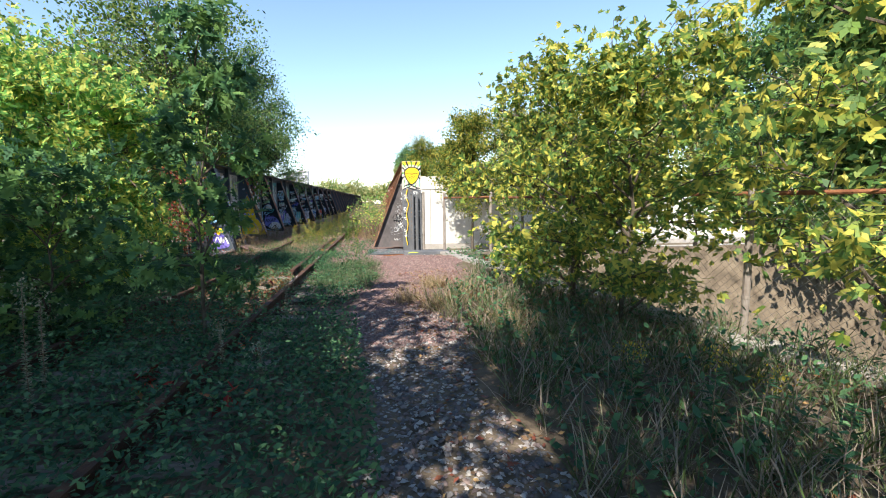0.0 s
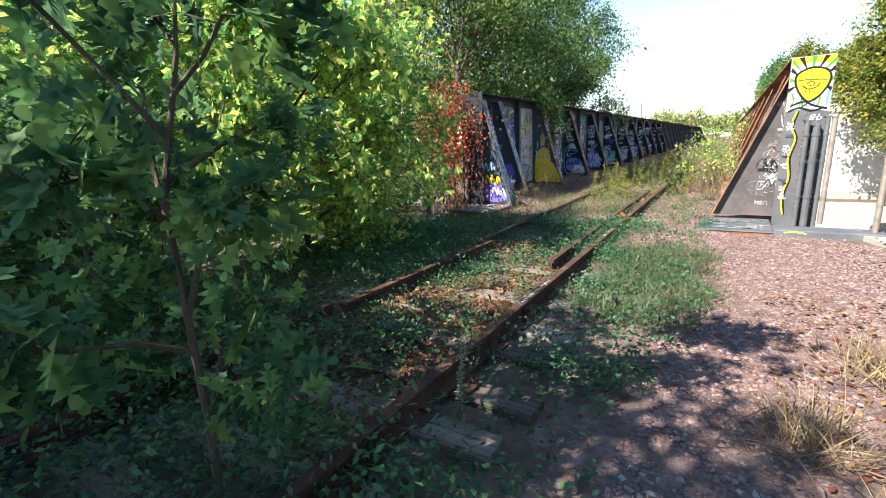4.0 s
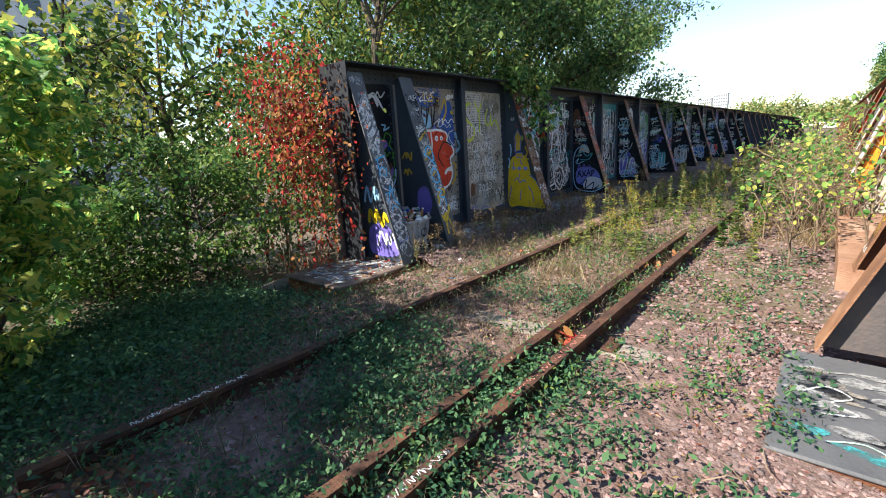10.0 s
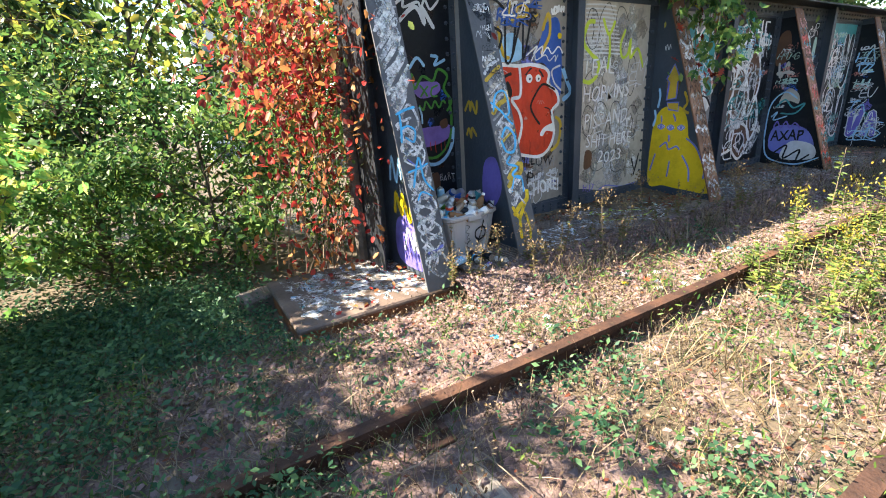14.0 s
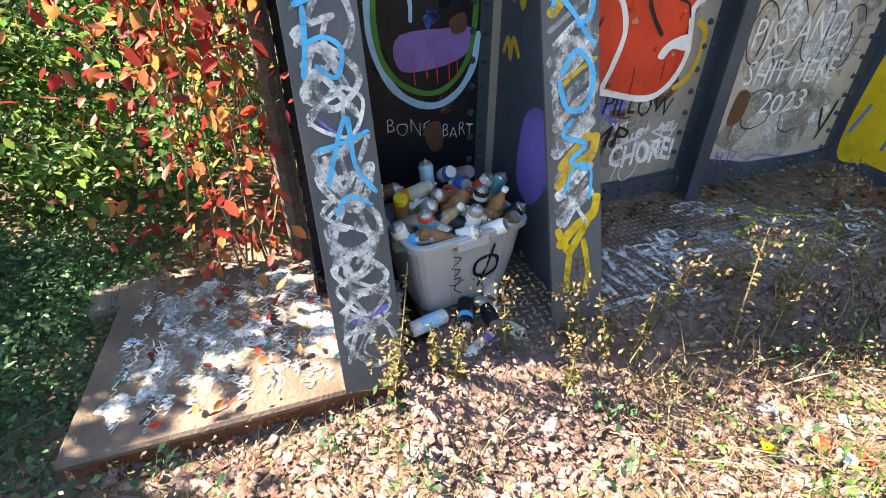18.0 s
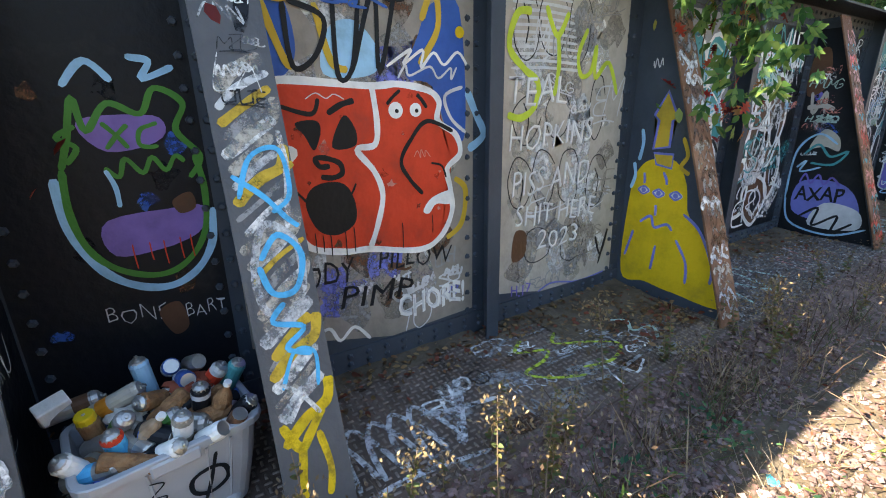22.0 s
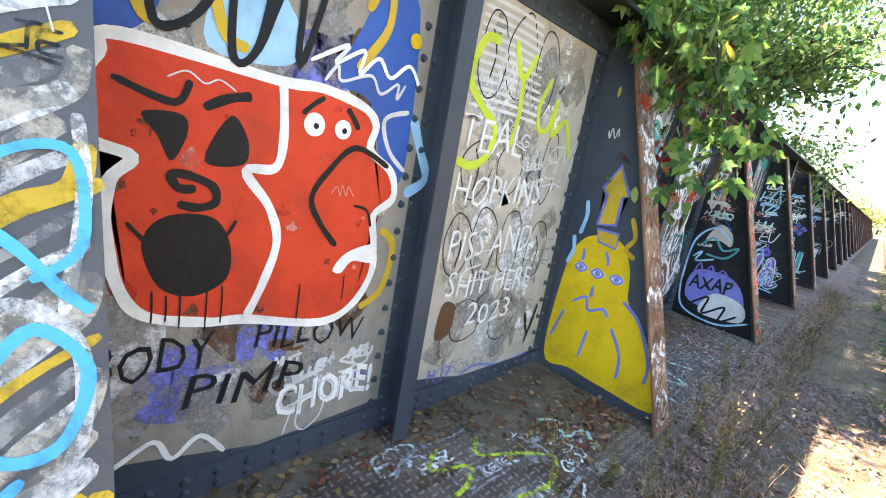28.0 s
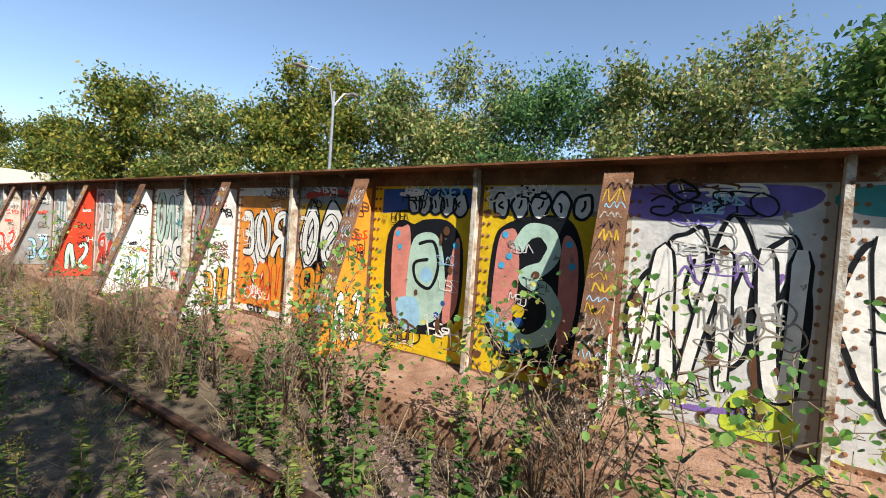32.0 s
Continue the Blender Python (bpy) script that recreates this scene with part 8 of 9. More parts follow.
for k in range(9):          # farther along the walkway
    y = 4.6 + 1.1 * k
    dw.line([(y, 2.0), (y + 0.2, 2.4), (y + 0.4, 2.05), (y + 0.6, 2.5), (y + 0.8, 2.1)], 0.04, ("mint", "pink", "silver")[k % 3], 1)
dw.done(0.8)
for xr, ya, yb, col, owner in ((0.752, -5.75, -5.0, "white", rail_r), (0.752, -2.7, -2.1, "silver", rail_r), (-0.752, -2.95, -2.3, "white", rail_l), (0.752, -1.6, -0.6, "pink", rail_r)):
    rw = Wall(owner, (xr, 0, 0.003), (0, 1, 0), (-1, 0, 0), (0, 0, 1))
    for k in range(9):
        y = ya + (yb - ya) * (k + 0.5) / 9
        rw.scribble(rs, (y, 0), (yb - ya) / 10, 0.04, 0.006, col, 1, 6)
    rw.done(0.4)

# ---------------------------------------------------------------- the grey tote full of cans
M_TOTE = material("grey_plastic", [(0.30, 0.31, 0.33), (0.37, 0.38, 0.40)], scale=3, rough=0.4, bump=0.06, bump_scale=40, spots=((0.16, 0.14, 0.12), 5, 0.68))
M_TIN = material("bare_tin", [(0.38, 0.37, 0.35), (0.55, 0.54, 0.52)], scale=9, rough=0.35, metal=0.8, bump=0.1, spots=((0.22, 0.10, 0.05), 8, 0.62))
M_CANRUST = material("rusted_can", [(0.13, 0.06, 0.03), (0.26, 0.13, 0.06), (0.34, 0.20, 0.10)], scale=14, rough=0.8, bump=0.5, bump_scale=60)
M_CLEAR = material("dirty_bottle_plastic", [(0.24, 0.15, 0.09), (0.42, 0.32, 0.22)], scale=9, rough=0.25, bump=0.1)
M_RAG = material("torn_plastic_bag", [(0.42, 0.40, 0.36), (0.62, 0.60, 0.56)], scale=6, rough=0.5, bump=0.3)
M_REDRAG = material("rust_red_rag", [(0.22, 0.05, 0.03), (0.34, 0.09, 0.05)], scale=8, rough=0.9, bump=0.5)


def ring_rect(w, d, z, r=0.05, seg=4):
    """A rounded rectangle at height z."""
    out = []
    for cx, cy, a0 in ((w / 2 - r, d / 2 - r, 0), (-w / 2 + r, d / 2 - r, 90), (-w / 2 + r, -d / 2 + r, 180), (w / 2 - r, -d / 2 + r, 270)):
        for k in range(seg + 1):
            a = radians(a0 + 90 * k / seg)
            out.append((cx + r * math.cos(a), cy + r * math.sin(a), z))
    return out


def skin(bm, rings, cap_first=False, cap_last=False):
    vs = [[bm.verts.new(p) for p in ring] for ring in rings]
    for a, b in zip(vs, vs[1:]):
        for k in range(len(a)):
            bm.faces.new((a[k], a[(k + 1) % len(a)], b[(k + 1) % len(a)], b[k]))
    if cap_first:
        bm.faces.new(vs[0][::-1])
    if cap_last:
        bm.faces.new(vs[-1])
    return bm


tote = thing("plastic_tote", "grey plastic tote overflowing with spent spray cans", "bin", -2.35, 0.815, DECK + 0.002)
tote.rotation_euler = (0, 0, radians(10))
W0, D0, W1, D1, TH = 0.32, 0.42, 0.43, 0.57, 0.385
rings = [ring_rect(W0 - 0.02, D0 - 0.02, 0, 0.05), ring_rect(W0, D0, 0.015, 0.055), ring_rect((W0 + W1) / 2, (D0 + D1) / 2, TH * 0.55, 0.06), ring_rect(W1 - 0.03, D1 - 0.03, TH - 0.03, 0.065), ring_rect(W1 - 0.042, D1 - 0.042, TH - 0.03, 0.06), ring_rect(W0 - 0.012, D0 - 0.012, 0.03, 0.05)]
part("tub", skin(bmesh.new(), rings, True, True), M_TOTE, tote, smooth=False)
rings = [ring_rect(W1 - 0.035, D1 - 0.035, TH - 0.045, 0.065), ring_rect(W1 + 0.006, D1 + 0.006, TH - 0.03, 0.075), ring_rect(W1 + 0.01, D1 + 0.01, TH - 0.004, 0.075), ring_rect(W1, D1, TH, 0.07), ring_rect(W1 - 0.04, D1 - 0.04, TH, 0.06), ring_rect(W1 - 0.045, D1 - 0.045, TH - 0.03, 0.06)]
part("rim", skin(bmesh.new(), rings), M_TOTE, tote)
part("handle", B(W1 / 2 - 0.005, W1 / 2 + 0.012, -0.09, 0.06, TH - 0.06, TH - 0.012, bevel=0.006), M_TOTE, tote, "moulded handle")
bm = bmesh.new()
for y in (-0.10, 0.08, 0.16):
    tube(bm, [(W0 / 2 - 0.002, y * 0.8, 0.02), ((W0 + W1) / 4 - 0.001, y * 0.9, TH * 0.5), (W1 / 2 - 0.017, y, TH - 0.05)], 0.006, 5)
part("ribs", bm, M_TOTE, tote)
tote_wall = Wall(tote, tuple(tote.matrix_basis @ Vector((W0 / 2 + 0.003, 0, 0))), (math.sin(radians(-10)), math.cos(radians(10)), 0), (math.cos(radians(10)) * 0.12, math.sin(radians(10)) * 0.12, 0.99), (math.cos(radians(10)), math.sin(radians(10)), -0.12))
tm = tote.matrix_basis.inverted()
for (c, k, pts, w, closed) in (("black", 2, [(0.075, 0.25), (0.125, 0.23), (0.13, 0.17), (0.075, 0.14), (0.02, 0.17), (0.02, 0.23)], 0.017, True), ("black", 3, [(0.105, 0.31), (0.075, 0.19), (0.04, 0.09)], 0.014, False), ("black", 2, [(-0.10, 0.30), (-0.06, 0.28), (-0.10, 0.24), (-0.06, 0.22), (-0.09, 0.18), (-0.05, 0.17), (-0.08, 0.12), (-0.04, 0.08)], 0.006, False), ("black", 2, [(-0.11, 0.15), (-0.07, 0.14), (-0.03, 0.16)], 0.005, False)):
    tote_wall.line(pts, w, c, k, closed)
for (color, layer), bm in tote_wall.coats.items():
    bm.transform(tm)
    part("marker_tag", bm, paint(color, COL[color]), tote, "black marker tag")
tote_wall.coats = {}


def can_mesh(kind):
    """Profiles of the cans: sprayer, drink can, bottle."""
    if kind == "spray":
        return [(0.028, 0), (0.032, 0.004), (0.033, 0.01), (0.033, 0.155), (0.0345, 0.158), (0.033, 0.164), (0.026, 0.176), (0.013, 0.182)]
    if kind == "drink":
        return [(0.024, 0), (0.028, 0.006), (0.033, 0.012), (0.033, 0.105), (0.029, 0.118), (0.027, 0.122), (0.026, 0.119), (0.0, 0.118)][:-1]
    return [(0.028, 0), (0.034, 0.008), (0.034, 0.03), (0.031, 0.04), (0.034, 0.05), (0.034, 0.075), (0.031, 0.085), (0.034, 0.095), (0.034, 0.13), (0.022, 0.165), (0.013, 0.18), (0.013, 0.20)]


def can(name, label, kind, body, m, top=None, band=None, cap=None):
    t = tagged(empty(name), label, "can" if kind != "bottle" else "bottle", "spent cans and bottles")
    part("body", lathe(bmesh.new(), can_mesh(kind), seg=14), body, t, smooth=False)
    if kind == "spray":
        part("dome", lathe(bmesh.new(), [(0.0335, 0.1585), (0.027, 0.1765), (0.0145, 0.183), (0.0145, 0.186), (0.006, 0.187), (0.006, 0.196), (0.004, 0.197)], seg=12), top or M_TIN, t, "bare metal dome")
    if kind == "drink":
        part("lid", lathe(bmesh.new(), [(0.0272, 0.1215), (0.0272, 0.1235), (0.0255, 0.1235), (0.024, 0.1195)], seg=12), M_TIN, t, "aluminium lid")
    if kind == "bottle":
        part("screw_cap", lathe(bmesh.new(), [(0.0145, 0.197), (0.0145, 0.213), (0.013, 0.215)], seg=10), paint("white", COL["white"]), t)
    if band:
        z0, z1, c = band
        part("printed_band", lathe(bmesh.new(), [(0.0333, z0), (0.0337, z0 + 0.001), (0.0337, z1 - 0.001), (0.0333, z1)], seg=14), c, t)
    if cap:
        part("spray_cap", lathe(bmesh.new(), [(0.031, 0.156), (0.0315, 0.19), (0.028, 0.196)], seg=12), cap, t, "plastic cap")
    t.matrix_basis = m
    return t


q = np.random.default_rng(500)
P = {k: paint(k, v) for k, v in COL.items()}
styles = [("spray", M_TIN, (0.03, 0.12, P["grey"]), None), ("spray", M_CANRUST, None, None), ("spray", P["grey"], (0.02, 0.06, P["skyblue"]), None), ("spray", P["black"], (0.05, 0.1, P["grey"]), None), ("spray", P["skyblue"], (0.02, 0.07, P["red"]), None),
          ("spray", M_CANRUST, (0.02, 0.05, P["tan"]), None), ("drink", P["blue"], (0.03, 0.08, P["silver"]), None), ("drink", M_TIN, None, None), ("bottle", M_CLEAR, None, None), ("spray", P["grey"], (0.02, 0.15, P["black"]), None), ("spray", M_TIN, (0.05, 0.13, P["tan"]), None), ("drink", P["black"], (0.02, 0.05, P["blue"]), None), ("spray", M_CANRUST, (0.1, 0.15, P["brown"]), None), ("spray", M_TIN, (0.08, 0.14, P["green"]), None)]
LAB = {"spray": "spent spray paint can lying in the grey tote", "drink": "crumpled aluminium drink can in the grey tote", "bottle": "dirty clear plastic bottle in the grey tote"}
NM = {"spray": "spray_can", "drink": "drink_can", "bottle": "plastic_bottle"}
base = tote.matrix_basis
for lay, count in ((0, 20), (1, 14)):        # the buried layers
    for i in range(count):
        k, body, band, cap = styles[(i * 5 + lay * 3) % len(styles)]
        a, rr = i * 2.399 + lay, math.sqrt((i + 0.5) / count)
        x, y = (0.15 - 0.03 * lay) * rr * math.cos(a), (0.22 - 0.05 * lay) * rr * math.sin(a)
        m = pose(x, y, TH - 0.06 + lay * 0.05 + q.uniform(0, 0.02), 90 + q.uniform(-20, 20), 0, q.uniform(0, 360)) @ pose(0, 0, -0.09)
        can(NM[k], LAB[k], k, body, base @ m, None, band, cap)
# the heap on top: kind, body, band, cap, middle of the can, lean of its axis towards x, y, z
HEAP = [
    ("spray", M_CANRUST, (0.01, 0.05, P["ochre"]), P["yellow"], (-2.385, .61, 0.422), (.2, -.1, .9), "dented spray can with yellow cap in the tote"),
    ("spray", P["red"], (0.07, 0.15, P["cyan"]), None, (-2.270, .68, 0.409), (.25, -.1, .9), "blue and red banded spray can in the tote"),
    ("spray", M_CANRUST, None, None, (-2.180, .72, 0.396), (.25, .9, -.3), "rusted brown spray can lying on the heap"),
    ("spray", P["tan"], (0.09, 0.15, P["white"]), None, (-2.230, .87, 0.422), (.3, .1, .9), "gold and white spray can standing in the heap"),
    ("spray", P["black"], (0.13, 0.15, P["silver"]), None, (-2.330, .94, 0.448), (.2, .1, 1), "black spray can standing in the heap"),
    ("bottle", M_CANRUST, None, None, (-2.300, 1.0, 0.428), (.25, .3, .9), "brown stained plastic bottle in the heap"),
    ("spray", P["skyblue"], None, None, (-2.535, .77, 0.505), (.05, -.1, 1), "pale blue spray can standing at the back of the heap"),
    ("spray", M_TIN, (0.1, 0.15, P["brown"]), None, (-2.505, .55, 0.480), (0, .95, .15), "bare tin spray can lying across the heap"),
    ("spray", P["white"], (0.02, 0.06, P["grey"]), None, (-2.240, .57, 0.403), (.35, -.35, .8), "white spray can leaning over the rim"),
    ("drink", P["blue"], (0.04, 0.09, P["silver"]), None, (-2.535, .86, 0.518), (.8, .1, .5), "blue drink can on top of the heap"),
    ("drink", P["blue"], (0.02, 0.05, P["white"]), None, (-2.465, .90, 0.492), (.9, .2, .3), "blue drink can on top of the heap"),
    ("drink", M_TIN, None, None, (-2.535, .94, 0.512), (.8, .3, .4), "bare aluminium can on top of the heap"),
    ("bottle", M_CANRUST, None, None, (-2.335, .82, 0.448), (.4, -.7, -.3), "tan stained plastic bottle lying in the heap"),
    ("spray", P["white"], None, None, (-2.190, .81, 0.390), (.5, .5, .4), "white spray can lying in the heap"),
    ("drink", P["white"], None, None, (-2.190, .95, 0.396), (.5, .6, .5), "white drink can by the rim"),
    ("bottle", M_CLEAR, None, None, (-2.280, .76, 0.422), (.4, .5, .7), "ribbed clear plastic bottle in the heap"),
    ("spray", P["teal"], (0.02, 0.05, P["white"]), None, (-2.445, 1.06, 0.454), (.3, .4, .8), "teal spray can at the edge of the heap"),
    ("spray", P["silver"], (0.1, 0.14, P["red"]), None, (-2.455, .99, 0.460), (.3, .5, .7), "silver spray can with red band in the heap"),
    ("spray", P["cream"], (0.03, 0.07, P["orange"]), None, (-2.445, .69, 0.492), (.2, .9, .4), "cream spray can with orange band in the heap"),
    ("spray", M_TIN, (0.03, 0.1, P["cyan"]), None, (-2.210, .62, 0.390), (.3, .8, .2), "tin spray can with blue band in the heap"),
    ("spray", P["grey"], (0.08, 0.13, P["green"]), None, (-2.345, .69, 0.448), (.6, .3, .6), "grey spray can with green band in the heap"),
    ("spray", M_CANRUST, (0.03, 0.06, P["white"]), None, (-2.405, .80, 0.473), (.6, -.5, .4), "rusted spray can in the heap"),
    ("spray", P["black"], (0.02, 0.05, P["silver"]), None, (-2.270, 1.05, 0.396), (.3, .6, .6), "black spray can by the rim"),
    ("drink", P["brown"], (0.03, 0.07, P["cream"]), None, (-2.220, 1.03, 0.390), (.4, .3, .7), "brown drink can by the rim"),
]


def lay_can(kind, at, way):
    """A can's pose with its middle at a point and its axis along a direction."""
    turn = Vector(way).normalized().to_track_quat("Z", "Y").to_matrix().to_4x4()
    return Matrix.Translation(Vector(at)) @ turn @ pose(0, 0, -0.06 if kind == "drink" else -0.095)


for k, body, band, cap, at, way, label in HEAP:
    can(NM[k], label, k, body, lay_can(k, at, way), None, band, cap)
box_w = tagged(part("paper_box", B(-0.03, 0.03, -0.05, 0.05, -0.035, 0.035, bevel=0.004), P["white"]), "small crushed white paper box on the cans", "box")
box_w.matrix_basis = pose(-2.50, 0.50, 0.50, 14, 20, 25)
rag = thing("torn_bag", "crumpled clear plastic bag among the cans", "plastic bag", -2.40, 0.72, TH + 0.05)


def crumple(r, seed, flat=0.5):
    bm = bmesh.new()
    bmesh.ops.create_icosphere(bm, subdivisions=3, radius=r)
    for v in bm.verts:
        n = noise.noise(v.co * (3.2 / r) + Vector((seed, 0, 0))) * 0.5 + noise.noise(v.co * (8 / r)) * 0.3
        v.co *= 1 + n
        v.co.z *= flat
    return bm


part("crumpled_film", crumple(0.07, 1.0), M_RAG, rag)
rag = thing("rag", "rust-red rag draped over the cans", "rag", -2.45, 0.92, TH + 0.09)
part("cloth", crumple(0.075, 7.0, 0.35), M_REDRAG, rag)

# cans and litter on the plate and the gravel
FL = "spray paint can lying on the rusty plate"
for k, body, band, x, y, z, rz, label in (
        ("spray", P["silver"], (0.04, 0.13, P["skyblue"]), -2.08, 0.62, DECK, 15, "silver and blue spray can lying on the plate"),
        ("spray", P["black"], (0.1, 0.13, P["cyan"]), -2.08, 0.79, DECK, 70, "black spray can lying beside the tote"),
        ("drink", M_TIN, None, -2.10, 0.90, DECK, 120, "crushed aluminium can beside the tote"),
        ("drink", P["silver"], None, -2.19, 0.96, DECK, 60, "crushed aluminium can beside the tote"),
        ("drink", P["black"], None, -2.04, 0.89, DECK, 85, "dark drink can beside the tote"),
        ("spray", P["white"], (0.03, 0.07, P["teal"]), -2.46, 1.33, DECK, 25, "white spray can with teal label on the plate"),
        ("spray", P["silver"], (0.02, 0.06, P["purple"]), -1.93, 0.79, DECK - 0.06, 30, "silver and purple spray can on the gravel edge"),
        ("spray", P["cream"], (0.05, 0.09, P["grey"]), -1.98, 0.94, DECK - 0.03, 118, "cream spray can lying on the plate edge"),
        ("spray", P["white"], (0.05, 0.11, P["cyan"]), -1.83, 1.01, BED + 0.10, 105, "white and blue spray can on the gravel"),
        ("bottle", M_CLEAR, None, -1.76, 0.78, BED + 0.06, 100, "crushed clear plastic bottle on the gravel"),
        ("spray", P["white"], None, -1.61, 0.96, BED + 0.06, 45, "dirty white spray can on the gravel")):
    can(NM[k], label, k, body, pose(x, y, z + 0.0345, 90, 0, rz) @ pose(0, 0, -0.06 if k == "drink" else -0.09), None, band)
for x, y in ((-1.68, 1.01), (-1.72, 1.11), (-1.74, 0.97)):
    o = tagged(part("bottle_top", lathe(bmesh.new(), [(0.024, 0), (0.026, 0.004), (0.026, 0.03), (0.021, 0.034), (0.019, 0.03)], seg=12), P["yellow"]), "loose yellow plastic spray cap on the gravel", "cap")
    o.matrix_basis = pose(x, y, BED + 0.075, q.uniform(20, 90), 0, q.uniform(0, 360))
pen = tagged(part("marker_pen", tube(bmesh.new(), [(0, -0.07, 0), (0, 0.04, 0), (0, 0.05, 0), (0, 0.075, 0)], [0.009, 0.009, 0.006, 0.005], 8), P["white"]), "white marker pen lying on the gravel", "pen")
pen.matrix_basis = pose(-1.44, 1.49, BED + 0.075, 0, 0, 80)
LT = "scrap of litter lying on the gravel"
for i in range(64):
    x, y = q.uniform(-1.85, -0.95), q.uniform(0.3, 3.2)
    col = ("white", "red", "cyan", "yellow", "white", "silver", "teal", "cream")[i % 8]
    o = tagged(part("litter_scrap", crumple(q.uniform(0.012, 0.035), i * 1.7, 0.35), P[col]), col + " " + LT, "litter", "litter on the gravel")
    o.location = (x, y, BED + 0.07)
for i, (x, y, s) in enumerate([(-1.8, 0.62, 0.06), (-2.23, 0.47, 0.07), (-2.34, 0.50, 0.08), (-1.68, 0.82, 0.05)]):
    o = tagged(part("crumpled_wrapper", crumple(s, 20 + i, 0.45), M_RAG), "crumpled pale plastic wrapper beside the tote", "litter")
    o.location = (x, y, (DECK if x < -1.9 else BED) + s * 0.35)
# dead leaves drifted against the web
p = np.stack([np.abs(q.normal(0, 0.22, 900)) + XL + 0.05, q.uniform(0.4, 7, 900)], 1)
at = np.column_stack([p, np.full(len(p), DECK + 0.006) + np.abs(q.normal(0, 0.006, len(p)))])
tagged(new("drifted_leaves", leaves("drifted_leaves", at, q.normal(0, 1, (900, 3)) * np.array([1, 1, 0.15]), 0.04 * q.uniform(0.5, 1.3, 900), M_LEAF_DRY, "oval", q)), "dead leaves drifted against the girder web", "fallen leaves", kind="stuff")
p = np.stack([q.uniform(XL + 0.05, XL + 0.8, 500), 4.0 - np.abs(q.normal(0, 0.35, 500))], 1)
at = np.column_stack([p, np.full(len(p), DECK + 0.008) + np.abs(q.normal(0, 0.01, len(p)))])
tagged(new("drifted_leaves", leaves("drifted_leaves", at, q.normal(0, 1, (500, 3)) * np.array([1, 1, 0.2]), 0.045 * q.uniform(0.5, 1.3, 500), M_LEAF_DRY, "oval", q)), "dark leaf litter heaped before the yellow figure", "fallen leaves", kind="stuff")
at = np.column_stack([q.uniform(-3.2, -1.95, 60), q.uniform(-0.6, 0.5, 60), np.full(60, -0.045)])
tagged(new("red_fallen_leaves", leaves("red_fallen_leaves", at, q.normal(0, 1, (60, 3)) * np.array([1, 1, 0.2]), 0.05, M_LEAF_RED, "oval", q)), "fallen red creeper leaves on the slab", "fallen leaves", kind="stuff")
at = []
for cx, cy in ((0.62, -0.6), (0.7, 2.2), (0.3, -9.3), (0.55, -9.6), (1.2, -9.9), (0.66, 1.6), (0.6, -5.8), (4.6, -3.0), (0.9, -8.6)):
    at += [(cx + q.normal(0, 0.06), cy + q.normal(0, 0.06), BED + 0.08 + abs(q.normal(0, 0.06))) for _ in range(9)]
tagged(new("red_creeper_sprigs", leaves("red_creeper_sprigs", np.array(at), q.normal(0, 1, (len(at), 3)) + np.array([0, 0, 0.4]), 0.11, M_LEAF_RED, "oval", q)), "sprigs of red creeper across the rails", "creeper", kind="stuff")

# ---------------------------------------------------------------- abutment kerb and chain-link fence
M_KERB = material("dark_painted_concrete", [(0.07, 0.075, 0.085), (0.12, 0.125, 0.135)], scale=2.5, rough=0.8, bump=0.4, bump_scale=25, spots=((0.22, 0.21, 0.19), 3.0, 0.62))
kerb = tagged(part("abutment_kerb", B(2.80, 4.05, -1.12, -0.72, -0.7, -0.06, bevel=0.015), M_KERB), "concrete abutment kerb with dark painted front", "kerb", kind="structure")
kerb_side = tagged(part("abutment_kerb", prism(bmesh.new(), [(3.78, -1.13, -0.9), (4.12, -1.13, -0.9), (7.20, -14.4, -0.9), (6.84, -14.4, -0.9)], (0, 0, 0.82)), M_CONCRETE), "concrete wing wall kerb along the embankment", "kerb", kind="structure")
kw = Wall(kerb, (2.92, -1.122, -0.2), (1, 0, 0), (0, 0, 1), (0, -1, 0))
kw.words("HBI", (0.42, -0.05), (0.68, -0.05), 0.10, "silver", 2, -0.02, 0.1)
kw.line([(0.0, 0.10), (0.12, 0.12), (0.26, 0.10)], 0.016, "lime", 1)
kw.done()
M_WIRE = material("chain_link_wire", [(0.16, 0.15, 0.14), (0.26, 0.25, 0.23)], scale=20, rough=0.5, metal=0.6, bump=0)
M_POST = material("rusty_galvanised_post", [(0.16, 0.13, 0.11), (0.28, 0.25, 0.22)], scale=8, rough=0.6, metal=0.3, bump=0.2)


def chain_link(p0, p1, z0, z1, cell=0.062):
    """Woven wire diamonds as thin strips."""
    p0, p1 = Vector(p0), Vector(p1)
    d = p1 - p0
    length, h = d.length, z1 - z0
    d.normalize()
    side = Vector((-d.y, d.x, 0)) * 0.0016
    v, f = [], []
    for sgn in (1, -1):
        s = -h
        while s < length + h:
            a, b = (max(0.0, s), min(length, s + h))
            if b > a + 0.01:
                za, zb = ((a - s), (b - s)) if sgn > 0 else (h - (a - s), h - (b - s))
                n = len(v)
                up = Vector((0, 0, 0.0018))
                A, C = p0 + d * a + Vector((0, 0, z0 + za)), p0 + d * b + Vector((0, 0, z0 + zb))
                off = side * sgn
                v += [A + off - up, C + off - up, C + off + up, A + off + up]
                f.append((n, n + 1, n + 2, n + 3))
            s += cell * 1.35
    return bulk("mesh", [tuple(x) for x in v], f, M_WIRE)


